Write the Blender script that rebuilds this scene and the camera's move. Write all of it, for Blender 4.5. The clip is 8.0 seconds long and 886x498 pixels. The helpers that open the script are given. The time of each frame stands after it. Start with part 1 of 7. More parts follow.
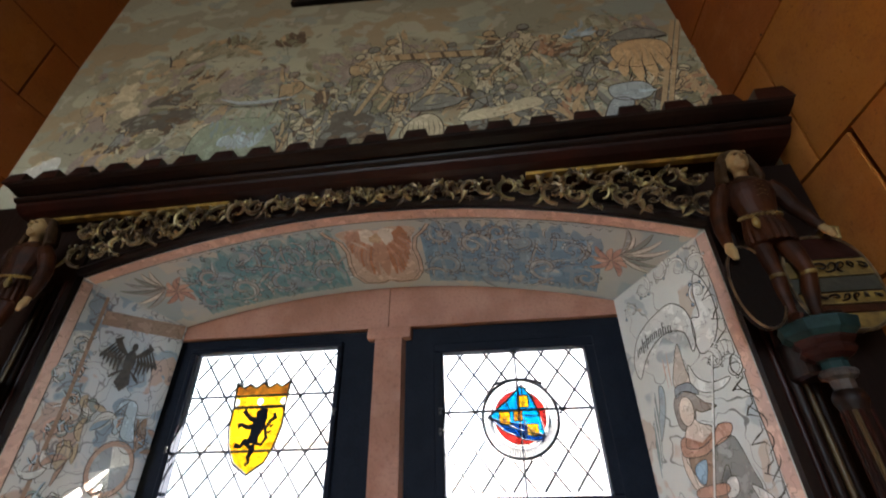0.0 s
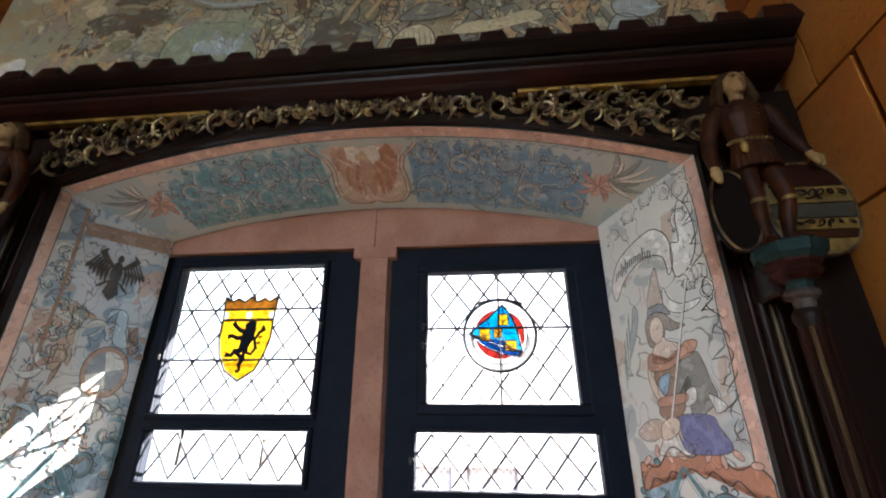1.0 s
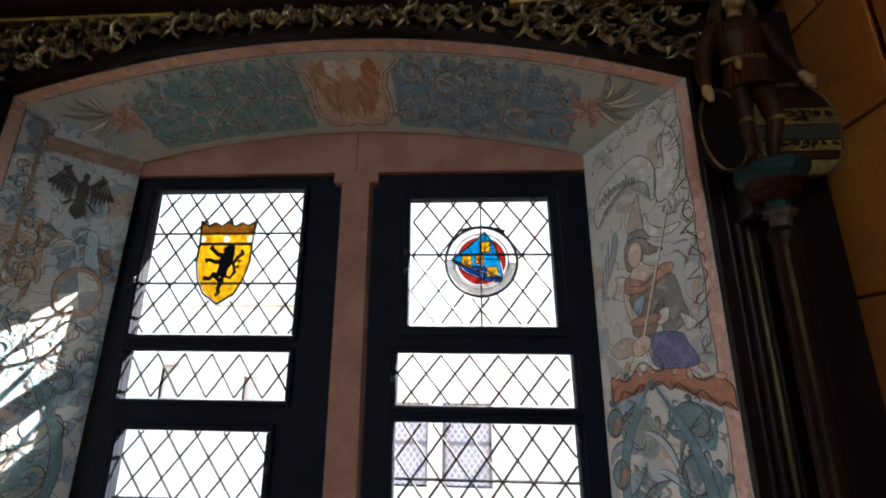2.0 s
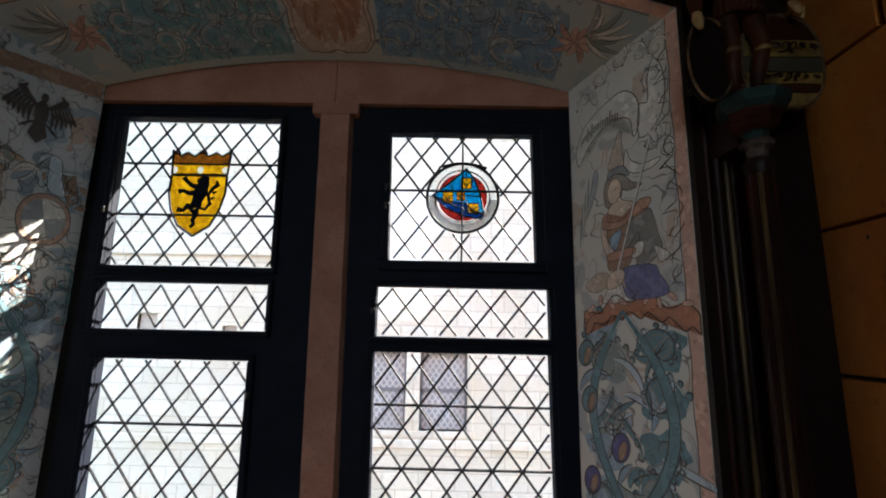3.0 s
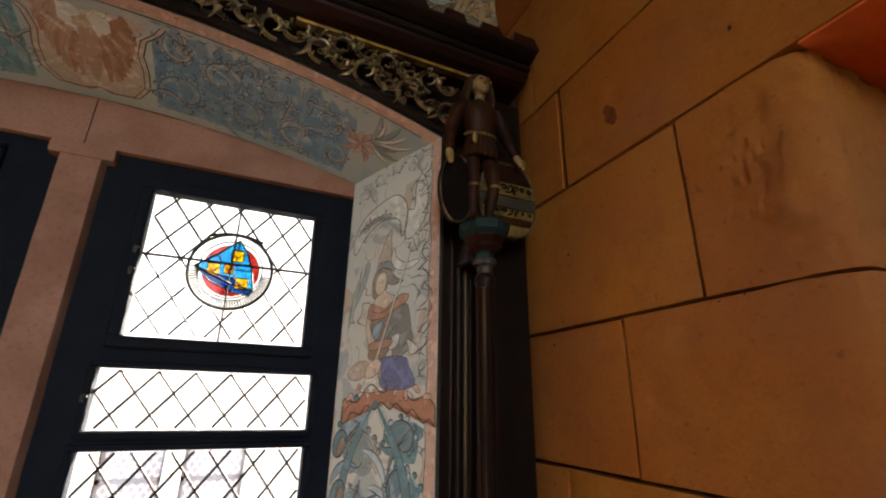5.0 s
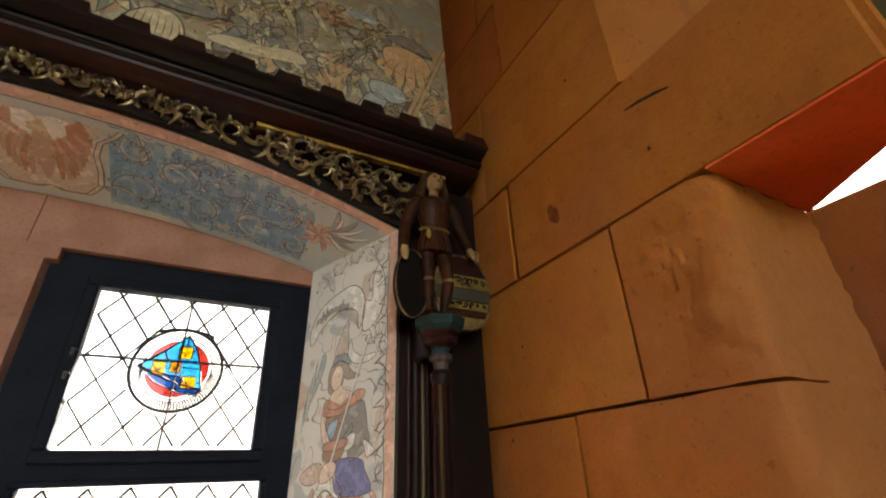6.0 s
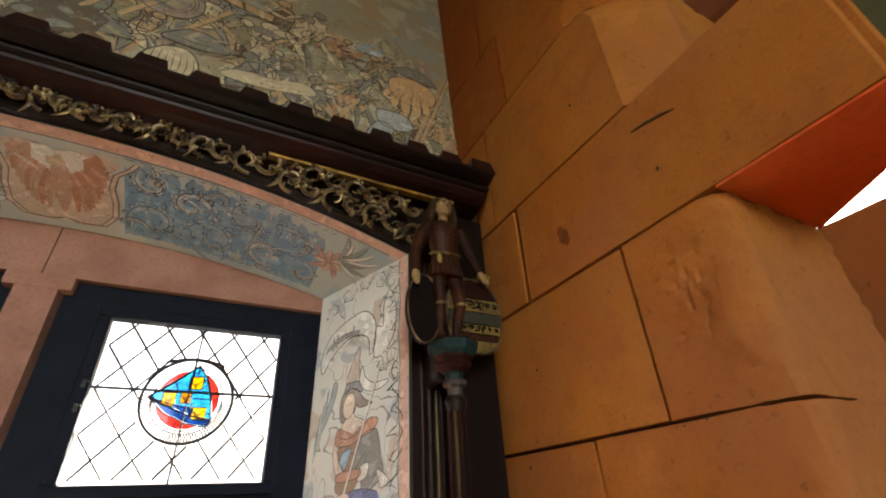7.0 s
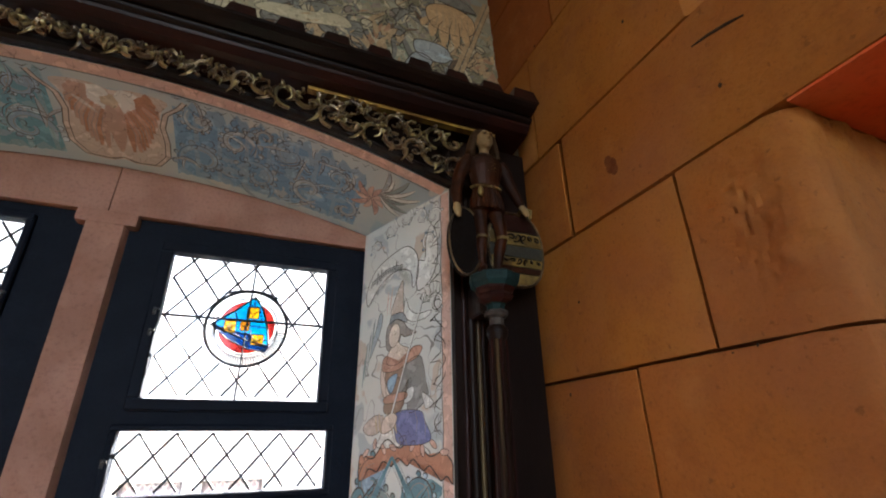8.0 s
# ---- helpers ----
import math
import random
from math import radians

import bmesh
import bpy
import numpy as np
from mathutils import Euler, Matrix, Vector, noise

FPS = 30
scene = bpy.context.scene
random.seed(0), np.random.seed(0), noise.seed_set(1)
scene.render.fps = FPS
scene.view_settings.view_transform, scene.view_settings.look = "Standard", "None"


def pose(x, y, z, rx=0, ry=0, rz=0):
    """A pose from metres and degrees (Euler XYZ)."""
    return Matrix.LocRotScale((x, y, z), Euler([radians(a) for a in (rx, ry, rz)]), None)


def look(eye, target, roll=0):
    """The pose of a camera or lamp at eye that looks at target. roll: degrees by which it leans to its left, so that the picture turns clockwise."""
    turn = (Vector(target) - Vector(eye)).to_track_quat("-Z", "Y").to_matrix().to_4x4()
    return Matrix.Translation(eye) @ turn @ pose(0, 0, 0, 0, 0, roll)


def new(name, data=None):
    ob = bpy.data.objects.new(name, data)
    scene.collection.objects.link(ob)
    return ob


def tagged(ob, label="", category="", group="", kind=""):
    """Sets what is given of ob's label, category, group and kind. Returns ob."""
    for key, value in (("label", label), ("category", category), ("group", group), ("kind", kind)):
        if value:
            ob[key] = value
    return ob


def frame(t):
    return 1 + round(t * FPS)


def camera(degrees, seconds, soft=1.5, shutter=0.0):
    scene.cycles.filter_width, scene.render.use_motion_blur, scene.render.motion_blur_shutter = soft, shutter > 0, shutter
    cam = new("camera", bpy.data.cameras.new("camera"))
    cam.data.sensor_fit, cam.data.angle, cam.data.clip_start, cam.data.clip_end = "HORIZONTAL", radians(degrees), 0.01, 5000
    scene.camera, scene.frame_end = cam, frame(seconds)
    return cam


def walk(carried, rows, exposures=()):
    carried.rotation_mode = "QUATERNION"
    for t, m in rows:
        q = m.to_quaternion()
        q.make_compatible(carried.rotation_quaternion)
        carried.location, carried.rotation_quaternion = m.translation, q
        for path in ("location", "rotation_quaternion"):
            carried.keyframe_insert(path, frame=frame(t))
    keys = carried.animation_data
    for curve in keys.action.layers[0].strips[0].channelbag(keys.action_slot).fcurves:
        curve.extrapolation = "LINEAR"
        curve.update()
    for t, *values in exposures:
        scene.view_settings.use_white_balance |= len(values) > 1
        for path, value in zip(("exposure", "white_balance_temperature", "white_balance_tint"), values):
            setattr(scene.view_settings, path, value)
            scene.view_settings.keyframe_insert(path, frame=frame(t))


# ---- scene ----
cam = camera(90.5, 8.0, soft=1.9, shutter=0.4)
PATH = [
    (0, (0.339, -1.39, 1.648), (0.109, 0.3, 2.693), -0.5),
    (0.5, (0.349, -1.379, 1.633), (0.12, 0.389, 2.539), 0.2),
    (1, (0.35, -1.371, 1.614), (0.145, 0.461, 2.391), 0.6),
    (1.5, (0.34, -1.354, 1.587), (0.168, 0.525, 2.249), 0.6),
    (3, (0.337, -1.322, 1.497), (0.31, 0.646, 1.854), 1.2),
    (3.5, (0.334, -1.326, 1.481), (0.332, 0.652, 1.775), 1.4),
    (3.7, (0.368, -1.332, 1.505), (0.528, 0.641, 1.794), 1.3),
    (4, (0.383, -1.341, 1.52), (0.926, 0.502, 2.073), 1.9),
    (4.2, (0.415, -1.342, 1.536), (1.025, 0.457, 2.162), 1.1),
    (5.3, (0.444, -1.403, 1.558), (1.292, 0.269, 2.256), 0.4),
    (5.5, (0.448, -1.421, 1.579), (1.326, 0.186, 2.382), -1.0),
    (6, (0.441, -1.435, 1.614), (1.298, 0.121, 2.532), -2.0),
    (6.5, (0.42, -1.445, 1.623), (1.251, 0.049, 2.661), -1.7),
    (7, (0.423, -1.427, 1.609), (1.244, 0.084, 2.63), -3.0),
    (7.5, (0.419, -1.41, 1.597), (1.14, 0.224, 2.495), -1.7),
    (8, (0.425, -1.409, 1.583), (1.126, 0.282, 2.389), -0.7),
]
EXPOSURES = [(0.0, 5.17, 6500, 10), (0.5, 4.87, 6500, 10), (1.0, 5.17, 6400, 10), (1.5, 4.69, 6500, 10), (3.0, 3.25, 6600, 10), (3.7, 3.1, 6800, 10), (4.0, 2.98, 6900, 10), (4.2, 3.18, 6900, 10), (5.3, 5.02, 7800, 10), (6.5, 5.32, 7900, 10), (7.0, 5.47, 7600, 10), (7.5, 5.27, 6900, 10), (8.0, 5.04, 6450, 10)]
walk(cam, [(t, look(e, a, r)) for t, e, a, r in PATH], EXPOSURES)

# ---- sky, sun and lamps ----
SUN_WAY = Vector((-0.81, -1.0, -0.97)).normalized()
world = bpy.data.worlds.new("sky")
scene.world = world
world.use_nodes = True
wn = world.node_tree.nodes
wl = world.node_tree.links
sky = wn.new("ShaderNodeTexSky")
sky.sky_type = "NISHITA"
sky.sun_disc = False
sky.sun_elevation = math.asin(-SUN_WAY.z)
sky.sun_rotation = math.atan2(-SUN_WAY.x, -SUN_WAY.y)
sky.dust_density = 3.0
wn["Background"].inputs["Strength"].default_value = 0.15
wl.new(sky.outputs[0], wn["Background"].inputs["Color"])

sun_data = bpy.data.lights.new("sun", "SUN")
sun_data.energy, sun_data.angle, sun_data.color = 5.0, radians(0.6), (1.0, 0.96, 0.90)
sun = new("sun", sun_data)
sun.matrix_world = Matrix.Translation((4, 8, 12)) @ SUN_WAY.to_track_quat("-Z", "Y").to_matrix().to_4x4()


def area_lamp(name, eye, target, sx, sy, watts, colour):
    d = bpy.data.lights.new(name, "AREA")
    d.shape, d.size, d.size_y, d.energy, d.color = "RECTANGLE", sx, sy, watts, colour
    ob = new(name, d)
    ob.matrix_world = look(eye, target)
    return ob


# added fill lamp in an unseen opening behind the walker, brightens the room
area_lamp("hall_window_light", (-0.65, -4.93, 2.6), (0.1, 0, 2.2), 1.4, 1.9, 1.3, (1.0, 0.93, 0.84))

# ---- materials ----
def shader(name):
    m = bpy.data.materials.new(name)
    m.use_nodes = True
    nt = m.node_tree
    return m, nt, nt.nodes["Principled BSDF"], nt.nodes["Material Output"]


def node(nt, kind, **inputs):
    n = nt.nodes.new(kind)
    for k, v in inputs.items():
        n.inputs[k.replace("_", " ")].default_value = v
    return n


def math_node(nt, op, a, b=None):
    n = nt.nodes.new("ShaderNodeMath")
    n.operation = op
    for i, v in enumerate((a, b)):
        if v is None:
            continue
        if isinstance(v, (int, float)):
            n.inputs[i].default_value = v
        else:
            nt.links.new(v, n.inputs[i])
    return n.outputs[0]


def blend(nt, fac, a, b):
    n = nt.nodes.new("ShaderNodeMix")
    n.data_type = "RGBA"
    for sock, v in ((n.inputs[0], fac), (n.inputs[6], a), (n.inputs[7], b)):
        if isinstance(v, (int, float)):
            sock.default_value = v
        elif isinstance(v, tuple):
            sock.default_value = (*v, 1)
        else:
            nt.links.new(v, sock)
    return n.outputs[2]


def step(nt, value, lo, hi):
    n = nt.nodes.new("ShaderNodeMapRange")
    n.interpolation_type = "SMOOTHSTEP"
    n.inputs[1].default_value, n.inputs[2].default_value = lo, hi
    nt.links.new(value, n.inputs[0])
    return n.outputs[0]


def coords(nt, shift=(0, 0, 0), size=(1, 1, 1)):
    tc = nt.nodes.new("ShaderNodeTexCoord")
    mp = nt.nodes.new("ShaderNodeMapping")
    mp.inputs["Location"].default_value, mp.inputs["Scale"].default_value = shift, size
    nt.links.new(tc.outputs["Object"], mp.inputs[0])
    return mp.outputs[0]


def noise_tex(nt, vec, scale, detail=4.0, rough=0.55, distortion=0.0):
    n = node(nt, "ShaderNodeTexNoise", Scale=scale, Detail=detail, Roughness=rough, Distortion=distortion)
    nt.links.new(vec, n.inputs["Vector"])
    return n.outputs[0]


def bump_to(nt, bsdf, height, strength, distance=0.004):
    b = node(nt, "ShaderNodeBump", Strength=strength, Distance=distance)
    nt.links.new(height, b.inputs["Height"])
    nt.links.new(b.outputs[0], bsdf.inputs["Normal"])


def surface(name, col, col2, rough=0.7, metal=0.0, spec=0.35, scale=6.0, fine=60.0, bump=0.3, stain=None, size=(1, 1, 1), piece=0.0, island=0.0, dist=0.004):
    """A worn surface: two colours mixed at a coarse and a fine scale, with relief, and piece-by-piece shifts."""
    m, nt, b, out = shader(name)
    v = coords(nt, size=size)
    a = noise_tex(nt, v, scale, 5)
    f = noise_tex(nt, v, fine, 3)
    c = blend(nt, step(nt, a, 0.32, 0.68), col, col2)
    c = blend(nt, math_node(nt, "MULTIPLY", step(nt, f, 0.45, 0.8), 0.45), c, tuple(x * 0.6 for x in col))
    if stain:
        st = noise_tex(nt, coords(nt, (3.1, 1.7, 0.4)), scale * 0.45, 6, 0.65)
        c = blend(nt, math_node(nt, "MULTIPLY", step(nt, st, 0.54, 0.72), 0.6), c, stain)
    if piece or island:
        if piece:
            r = nt.nodes.new("ShaderNodeObjectInfo").outputs["Random"]
        else:
            r = nt.nodes.new("ShaderNodeNewGeometry").outputs["Random Per Island"]
        h = nt.nodes.new("ShaderNodeHueSaturation")
        k = piece or island
        nt.links.new(math_node(nt, "ADD", math_node(nt, "MULTIPLY", r, k), 1 - k / 2), h.inputs["Value"])
        nt.links.new(math_node(nt, "ADD", math_node(nt, "MULTIPLY", r, k * 0.06), 0.5 - k * 0.03), h.inputs["Hue"])
        nt.links.new(c, h.inputs["Color"])
        c = h.outputs[0]
    nt.links.new(c, b.inputs["Base Color"])
    b.inputs["Metallic"].default_value = metal
    b.inputs["Specular IOR Level"].default_value = spec
    nt.links.new(math_node(nt, "ADD", math_node(nt, "MULTIPLY", a, 0.3), rough - 0.15), b.inputs["Roughness"])
    bump_to(nt, b, math_node(nt, "ADD", f, math_node(nt, "MULTIPLY", a, 1.5)), bump, dist)
    return m


def mural(name, ground, ground2, patches, lines, line_colour, swirl=0.10, line_w=0.012, size=(1, 1, 1)):
    """Old wall painting: a pale worn ground, coloured patches (colour, scale, level, seed) and drawn contour lines (scale, seed)."""
    m, nt, b, out = shader(name)
    v = coords(nt, size=size)
    w = node(nt, "ShaderNodeTexNoise", Scale=9.0, Detail=2.0)
    nt.links.new(v, w.inputs["Vector"])
    vm = nt.nodes.new("ShaderNodeVectorMath")
    vm.operation = "MULTIPLY_ADD"
    vm.inputs[1].default_value = (swirl, swirl, swirl)
    nt.links.new(w.outputs[1], vm.inputs[0])
    nt.links.new(v, vm.inputs[2])
    wv = vm.outputs[0]

    def moved(seed):
        n = nt.nodes.new("ShaderNodeVectorMath")
        n.operation = "ADD"
        n.inputs[1].default_value = (seed * 3.7, seed * 1.9, seed * 5.3)
        nt.links.new(wv, n.inputs[0])
        return n.outputs[0]
    big = noise_tex(nt, v, 2.5, 5, 0.6)
    c = blend(nt, step(nt, big, 0.35, 0.65), ground, ground2)
    for colour, scale, level, seed in patches:
        f = step(nt, noise_tex(nt, moved(seed), scale, 2.5, 0.5), level, level + 0.03)
        c = blend(nt, math_node(nt, "MULTIPLY", f, 0.85), c, colour)
    for scale, seed in lines:
        n = noise_tex(nt, moved(seed), scale, 1.5, 0.45)
        d = math_node(nt, "ABSOLUTE", math_node(nt, "SUBTRACT", n, 0.5))
        f = step(nt, d, line_w, line_w * 0.35)
        c = blend(nt, math_node(nt, "MULTIPLY", f, 0.75), c, line_colour)
    wear = noise_tex(nt, v, 38, 6, 0.7)
    c = blend(nt, math_node(nt, "MULTIPLY", step(nt, wear, 0.52, 0.75), 0.4), c, ground)
    nt.links.new(c, b.inputs["Base Color"])
    b.inputs["Roughness"].default_value = 0.8
    bump_to(nt, b, math_node(nt, "ADD", wear, math_node(nt, "MULTIPLY", big, 2.0)), 0.25, 0.004)
    return m


def glass(name, colour, gloss=0.05, ripple=0.15, streak=None):
    gloss = 0.010 if streak else gloss
    m, nt, b, out = shader(name)
    nt.nodes.remove(b)
    tr = nt.nodes.new("ShaderNodeBsdfTransparent")
    gl = node(nt, "ShaderNodeBsdfGlossy", Roughness=0.05)
    v = coords(nt)
    if streak:
        n = noise_tex(nt, v, 45, 3)
        nt.links.new(blend(nt, step(nt, n, 0.35, 0.7), colour, streak), tr.inputs[0])
    else:
        r = nt.nodes.new("ShaderNodeObjectInfo").outputs["Random"]
        nt.links.new(blend(nt, r, colour, tuple(x * 0.93 for x in colour)), tr.inputs[0])
    bp = node(nt, "ShaderNodeBump", Strength=ripple, Distance=0.003)
    nt.links.new(noise_tex(nt, v, 14, 2), bp.inputs["Height"])
    nt.links.new(bp.outputs[0], gl.inputs["Normal"])
    mx = nt.nodes.new("ShaderNodeMixShader")
    mx.inputs[0].default_value = gloss
    nt.links.new(tr.outputs[0], mx.inputs[1])
    nt.links.new(gl.outputs[0], mx.inputs[2])
    nt.links.new(mx.outputs[0], out.inputs[0])
    return m


STONE = surface("orange_sandstone", (0.302, 0.092, 0.015), (0.322, 0.110, 0.022), 0.88, spec=0.12, scale=3.4, fine=150, bump=0.30, stain=(0.235, 0.078, 0.026), piece=0.26, dist=0.005)
PINKSTONE = surface("pink_sandstone", (0.25, 0.118, 0.080), (0.33, 0.168, 0.122), 0.85, spec=0.2, scale=7.0, fine=110, bump=0.5, stain=(0.22, 0.105, 0.075))
MORTAR = surface("dark_mortar", (0.035, 0.020, 0.012), (0.06, 0.032, 0.018), 0.95, spec=0.05, scale=12)
WOOD = surface("dark_carved_oak", (0.0062, 0.0038, 0.0034), (0.013, 0.0062, 0.0042), 0.42, spec=0.11, scale=5, fine=70, bump=0.3, size=(1, 1, 0.25))
REDWOOD = surface("red_brown_oak", (0.024, 0.0060, 0.0038), (0.010, 0.0036, 0.0028), 0.42, spec=0.14, scale=6, fine=70, bump=0.25)
DARKBOARD = surface("blackened_board", (0.0042, 0.0028, 0.0022), (0.0075, 0.0042, 0.0030), 0.6, spec=0.06, scale=8, fine=80, bump=0.3)
BEAMWOOD = surface("red_brown_beam", (0.24, 0.075, 0.028), (0.17, 0.055, 0.022), 0.7, spec=0.2, scale=5, fine=70, bump=0.4, size=(1, 0.3, 1))
BLACKWOOD = surface("black_painted_wood", (0.0035, 0.005, 0.010), (0.007, 0.009, 0.015), 0.65, spec=0.08, scale=9, fine=110, bump=0.3)
GOLD = surface("worn_gilding", (0.40, 0.24, 0.05), (0.12, 0.06, 0.015), 0.45, metal=0.5, scale=18, fine=120, bump=0.35)
# gold-brown that also stands in for thin highlights on bead and column
GILTGLINT = surface("dim_gilding", (0.095, 0.062, 0.026), (0.020, 0.011, 0.006), 0.42, spec=0.2, metal=0.2, scale=14, fine=90, bump=0.3, size=(1, 1, 0.2))
GILTWOOD = surface("gilt_carving", (0.27, 0.19, 0.092), (0.030, 0.018, 0.010), 0.36, metal=0.45, scale=26, fine=140, bump=0.35, island=0.9)
LEAD = surface("lead_came", (0.010, 0.010, 0.012), (0.018, 0.018, 0.020), 0.6, spec=0.15, metal=0.2, scale=30, bump=0.2)
PLASTER = surface("old_plaster", (0.50, 0.46, 0.38), (0.42, 0.37, 0.29), 0.9, scale=2.2, fine=60, bump=0.3, stain=(0.30, 0.24, 0.17))
GREYSTONE = surface("grey_rough_stone", (0.24, 0.21, 0.15), (0.16, 0.14, 0.10), 0.95, scale=5, fine=40, bump=0.6, stain=(0.3, 0.18, 0.08))
GREENPLASTER = surface("brown_green_plaster", (0.09, 0.06, 0.025), (0.05, 0.07, 0.025), 0.9, scale=3, fine=60)
FLOORWOOD = surface("floor_oak", (0.16, 0.085, 0.04), (0.22, 0.12, 0.06), 0.5, scale=4, fine=50, size=(0.3, 2, 1), piece=0.3)
REDPAINT = surface("red_painted_stone", (0.68, 0.085, 0.018), (0.60, 0.12, 0.03), 0.8, scale=5, fine=80, bump=0.3)
FACADE = surface("courtyard_stone", (0.86, 0.80, 0.64), (0.90, 0.86, 0.74), 0.9, scale=0.8, fine=9, bump=0.4, stain=(0.76, 0.68, 0.54), island=0.12)
def facade_stone():
    m = FACADE
    nt = m.node_tree
    b = nt.nodes["Principled BSDF"]
    src = b.inputs["Base Color"].links[0].from_socket
    br = node(nt, "ShaderNodeTexBrick", Scale=1.0)
    br.offset = 0.37
    for k, v in (("Color1", (1, 1, 1, 1)), ("Color2", (0.90, 0.87, 0.83, 1)), ("Mortar", (0.66, 0.62, 0.58, 1)), ("Mortar Size", 0.012), ("Brick Width", 0.95), ("Row Height", 0.42)):
        br.inputs[k].default_value = v
    mp = nt.nodes.new("ShaderNodeMapping")
    mp.inputs["Rotation"].default_value = (radians(-90), 0, 0)
    tc = nt.nodes.new("ShaderNodeTexCoord")
    nt.links.new(tc.outputs["Object"], mp.inputs[0])
    nt.links.new(mp.outputs[0], br.inputs["Vector"])
    mx = nt.nodes.new("ShaderNodeMix")
    mx.data_type, mx.blend_type = "RGBA", "MULTIPLY"
    mx.inputs[0].default_value = 1.0
    nt.links.new(src, mx.inputs[6])
    nt.links.new(br.outputs["Color"], mx.inputs[7])
    nt.links.new(mx.outputs[2], b.inputs["Base Color"])


facade_stone()


def weathered_stone():
    """Reddish mottling and small pits over the sandstone."""
    nt = STONE.node_tree
    b = nt.nodes["Principled BSDF"]
    src = b.inputs["Base Color"].links[0].from_socket
    v = coords(nt, (1.3, 0.2, 2.1))
    mott = noise_tex(nt, v, 13, 9, 0.72)
    c = blend(nt, math_node(nt, "MULTIPLY", step(nt, mott, 0.46, 0.68), 0.38), src, (0.19, 0.055, 0.017))
    pale = noise_tex(nt, coords(nt, (4.3, 2.2, 0.6)), 6, 8, 0.7)
    c = blend(nt, math_node(nt, "MULTIPLY", step(nt, pale, 0.52, 0.72), 0.40), c, (0.40, 0.158, 0.042))
    red = noise_tex(nt, coords(nt, (7.7, 1.2, 3.6)), 1.6, 4, 0.6)
    c = blend(nt, math_node(nt, "MULTIPLY", step(nt, red, 0.44, 0.68), 0.50), c, (0.255, 0.092, 0.040))
    pits = step(nt, noise_tex(nt, v, 55, 3, 0.6), 0.64, 0.72)
    c = blend(nt, math_node(nt, "MULTIPLY", pits, 0.45), c, (0.12, 0.036, 0.012))
    nt.links.new(c, b.inputs["Base Color"])
    old = b.inputs["Normal"].links[0].from_node
    h = old.inputs["Height"].links[0].from_socket
    h = math_node(nt, "ADD", h, math_node(nt, "MULTIPLY", mott, 1.6))
    h = math_node(nt, "SUBTRACT", h, math_node(nt, "MULTIPLY", pits, 0.8))
    nt.links.new(h, old.inputs["Height"])


weathered_stone()
GROUND = surface("courtyard_paving", (0.45, 0.41, 0.36), (0.52, 0.48, 0.42), 0.9, scale=1.0, fine=12)
FARGLASS = surface("far_window_glass", (0.33, 0.34, 0.35), (0.42, 0.43, 0.44), 0.45, scale=2, fine=8, bump=0.05)
FARSHUTTER = surface("bleached_shutter", (0.62, 0.55, 0.45), (0.55, 0.47, 0.38), 0.85, scale=3, fine=12)
FARBAR = surface("far_window_bars", (0.20, 0.20, 0.20), (0.26, 0.26, 0.26), 0.8)
PALEBAR = surface("pale_lead_lattice", (0.75, 0.75, 0.72), (0.66, 0.66, 0.63), 0.7)
SKIN = surface("painted_flesh", (0.29, 0.185, 0.078), (0.17, 0.100, 0.045), 0.6, spec=0.15, scale=20, fine=90)
OLDGILT = surface("tarnished_gilding", (0.23, 0.150, 0.038), (0.075, 0.045, 0.013), 0.5, metal=0.3, scale=22, fine=120, bump=0.35)
TUNIC = surface("brown_painted_lime_wood", (0.042, 0.0115, 0.0038), (0.014, 0.0050, 0.0026), 0.55, spec=0.10, scale=16, fine=90, bump=0.3)
HAIR = surface("dark_carved_hair", (0.045, 0.022, 0.009), (0.025, 0.012, 0.006), 0.7, spec=0.08, scale=50, fine=160, bump=0.6)
TEAL = surface("teal_paint", (0.006, 0.012, 0.011), (0.014, 0.034, 0.032), 0.6, spec=0.08, scale=20)
DULLRED = surface("dull_red_paint", (0.030, 0.008, 0.006), (0.020, 0.006, 0.004), 0.6, spec=0.08, scale=20)
CREAM = surface("cream_paint", (0.075, 0.058, 0.048), (0.012, 0.009, 0.008), 0.6, spec=0.08, scale=25)
GREYPAINT = surface("grey_paint", (0.038, 0.033, 0.021), (0.020, 0.017, 0.011), 0.5, scale=25)
IRON = surface("iron", (0.03, 0.03, 0.032), (0.05, 0.045, 0.04), 0.5, metal=0.6, scale=30)

BATTLE = mural("battle_mural", (0.410, 0.392, 0.285), (0.340, 0.345, 0.265),
               [((0.28, 0.26, 0.185), 3, 0.48, 1), ((0.33, 0.25, 0.15), 4, 0.55, 2), ((0.27, 0.30, 0.26), 5, 0.60, 3), ((0.40, 0.37, 0.29), 9, 0.60, 4)],
               [(7, 7)], (0.20, 0.18, 0.13), line_w=0.006, size=(1, 1, 1.3))
SOFFITPAINT = mural("blue_foliage_mural", (0.43, 0.45, 0.42), (0.36, 0.41, 0.42),
                    [((0.30, 0.38, 0.42), 4, 0.50, 1), ((0.46, 0.45, 0.40), 9, 0.60, 3)],
                    [], (0.07, 0.08, 0.09))
REVEALPAINT = mural("figure_mural", (0.56, 0.55, 0.49), (0.48, 0.49, 0.46),
                    [((0.34, 0.36, 0.36), 8, 0.56, 1), ((0.46, 0.36, 0.28), 9, 0.64, 2)],
                    [(10, 4)], (0.12, 0.11, 0.10), line_w=0.008)
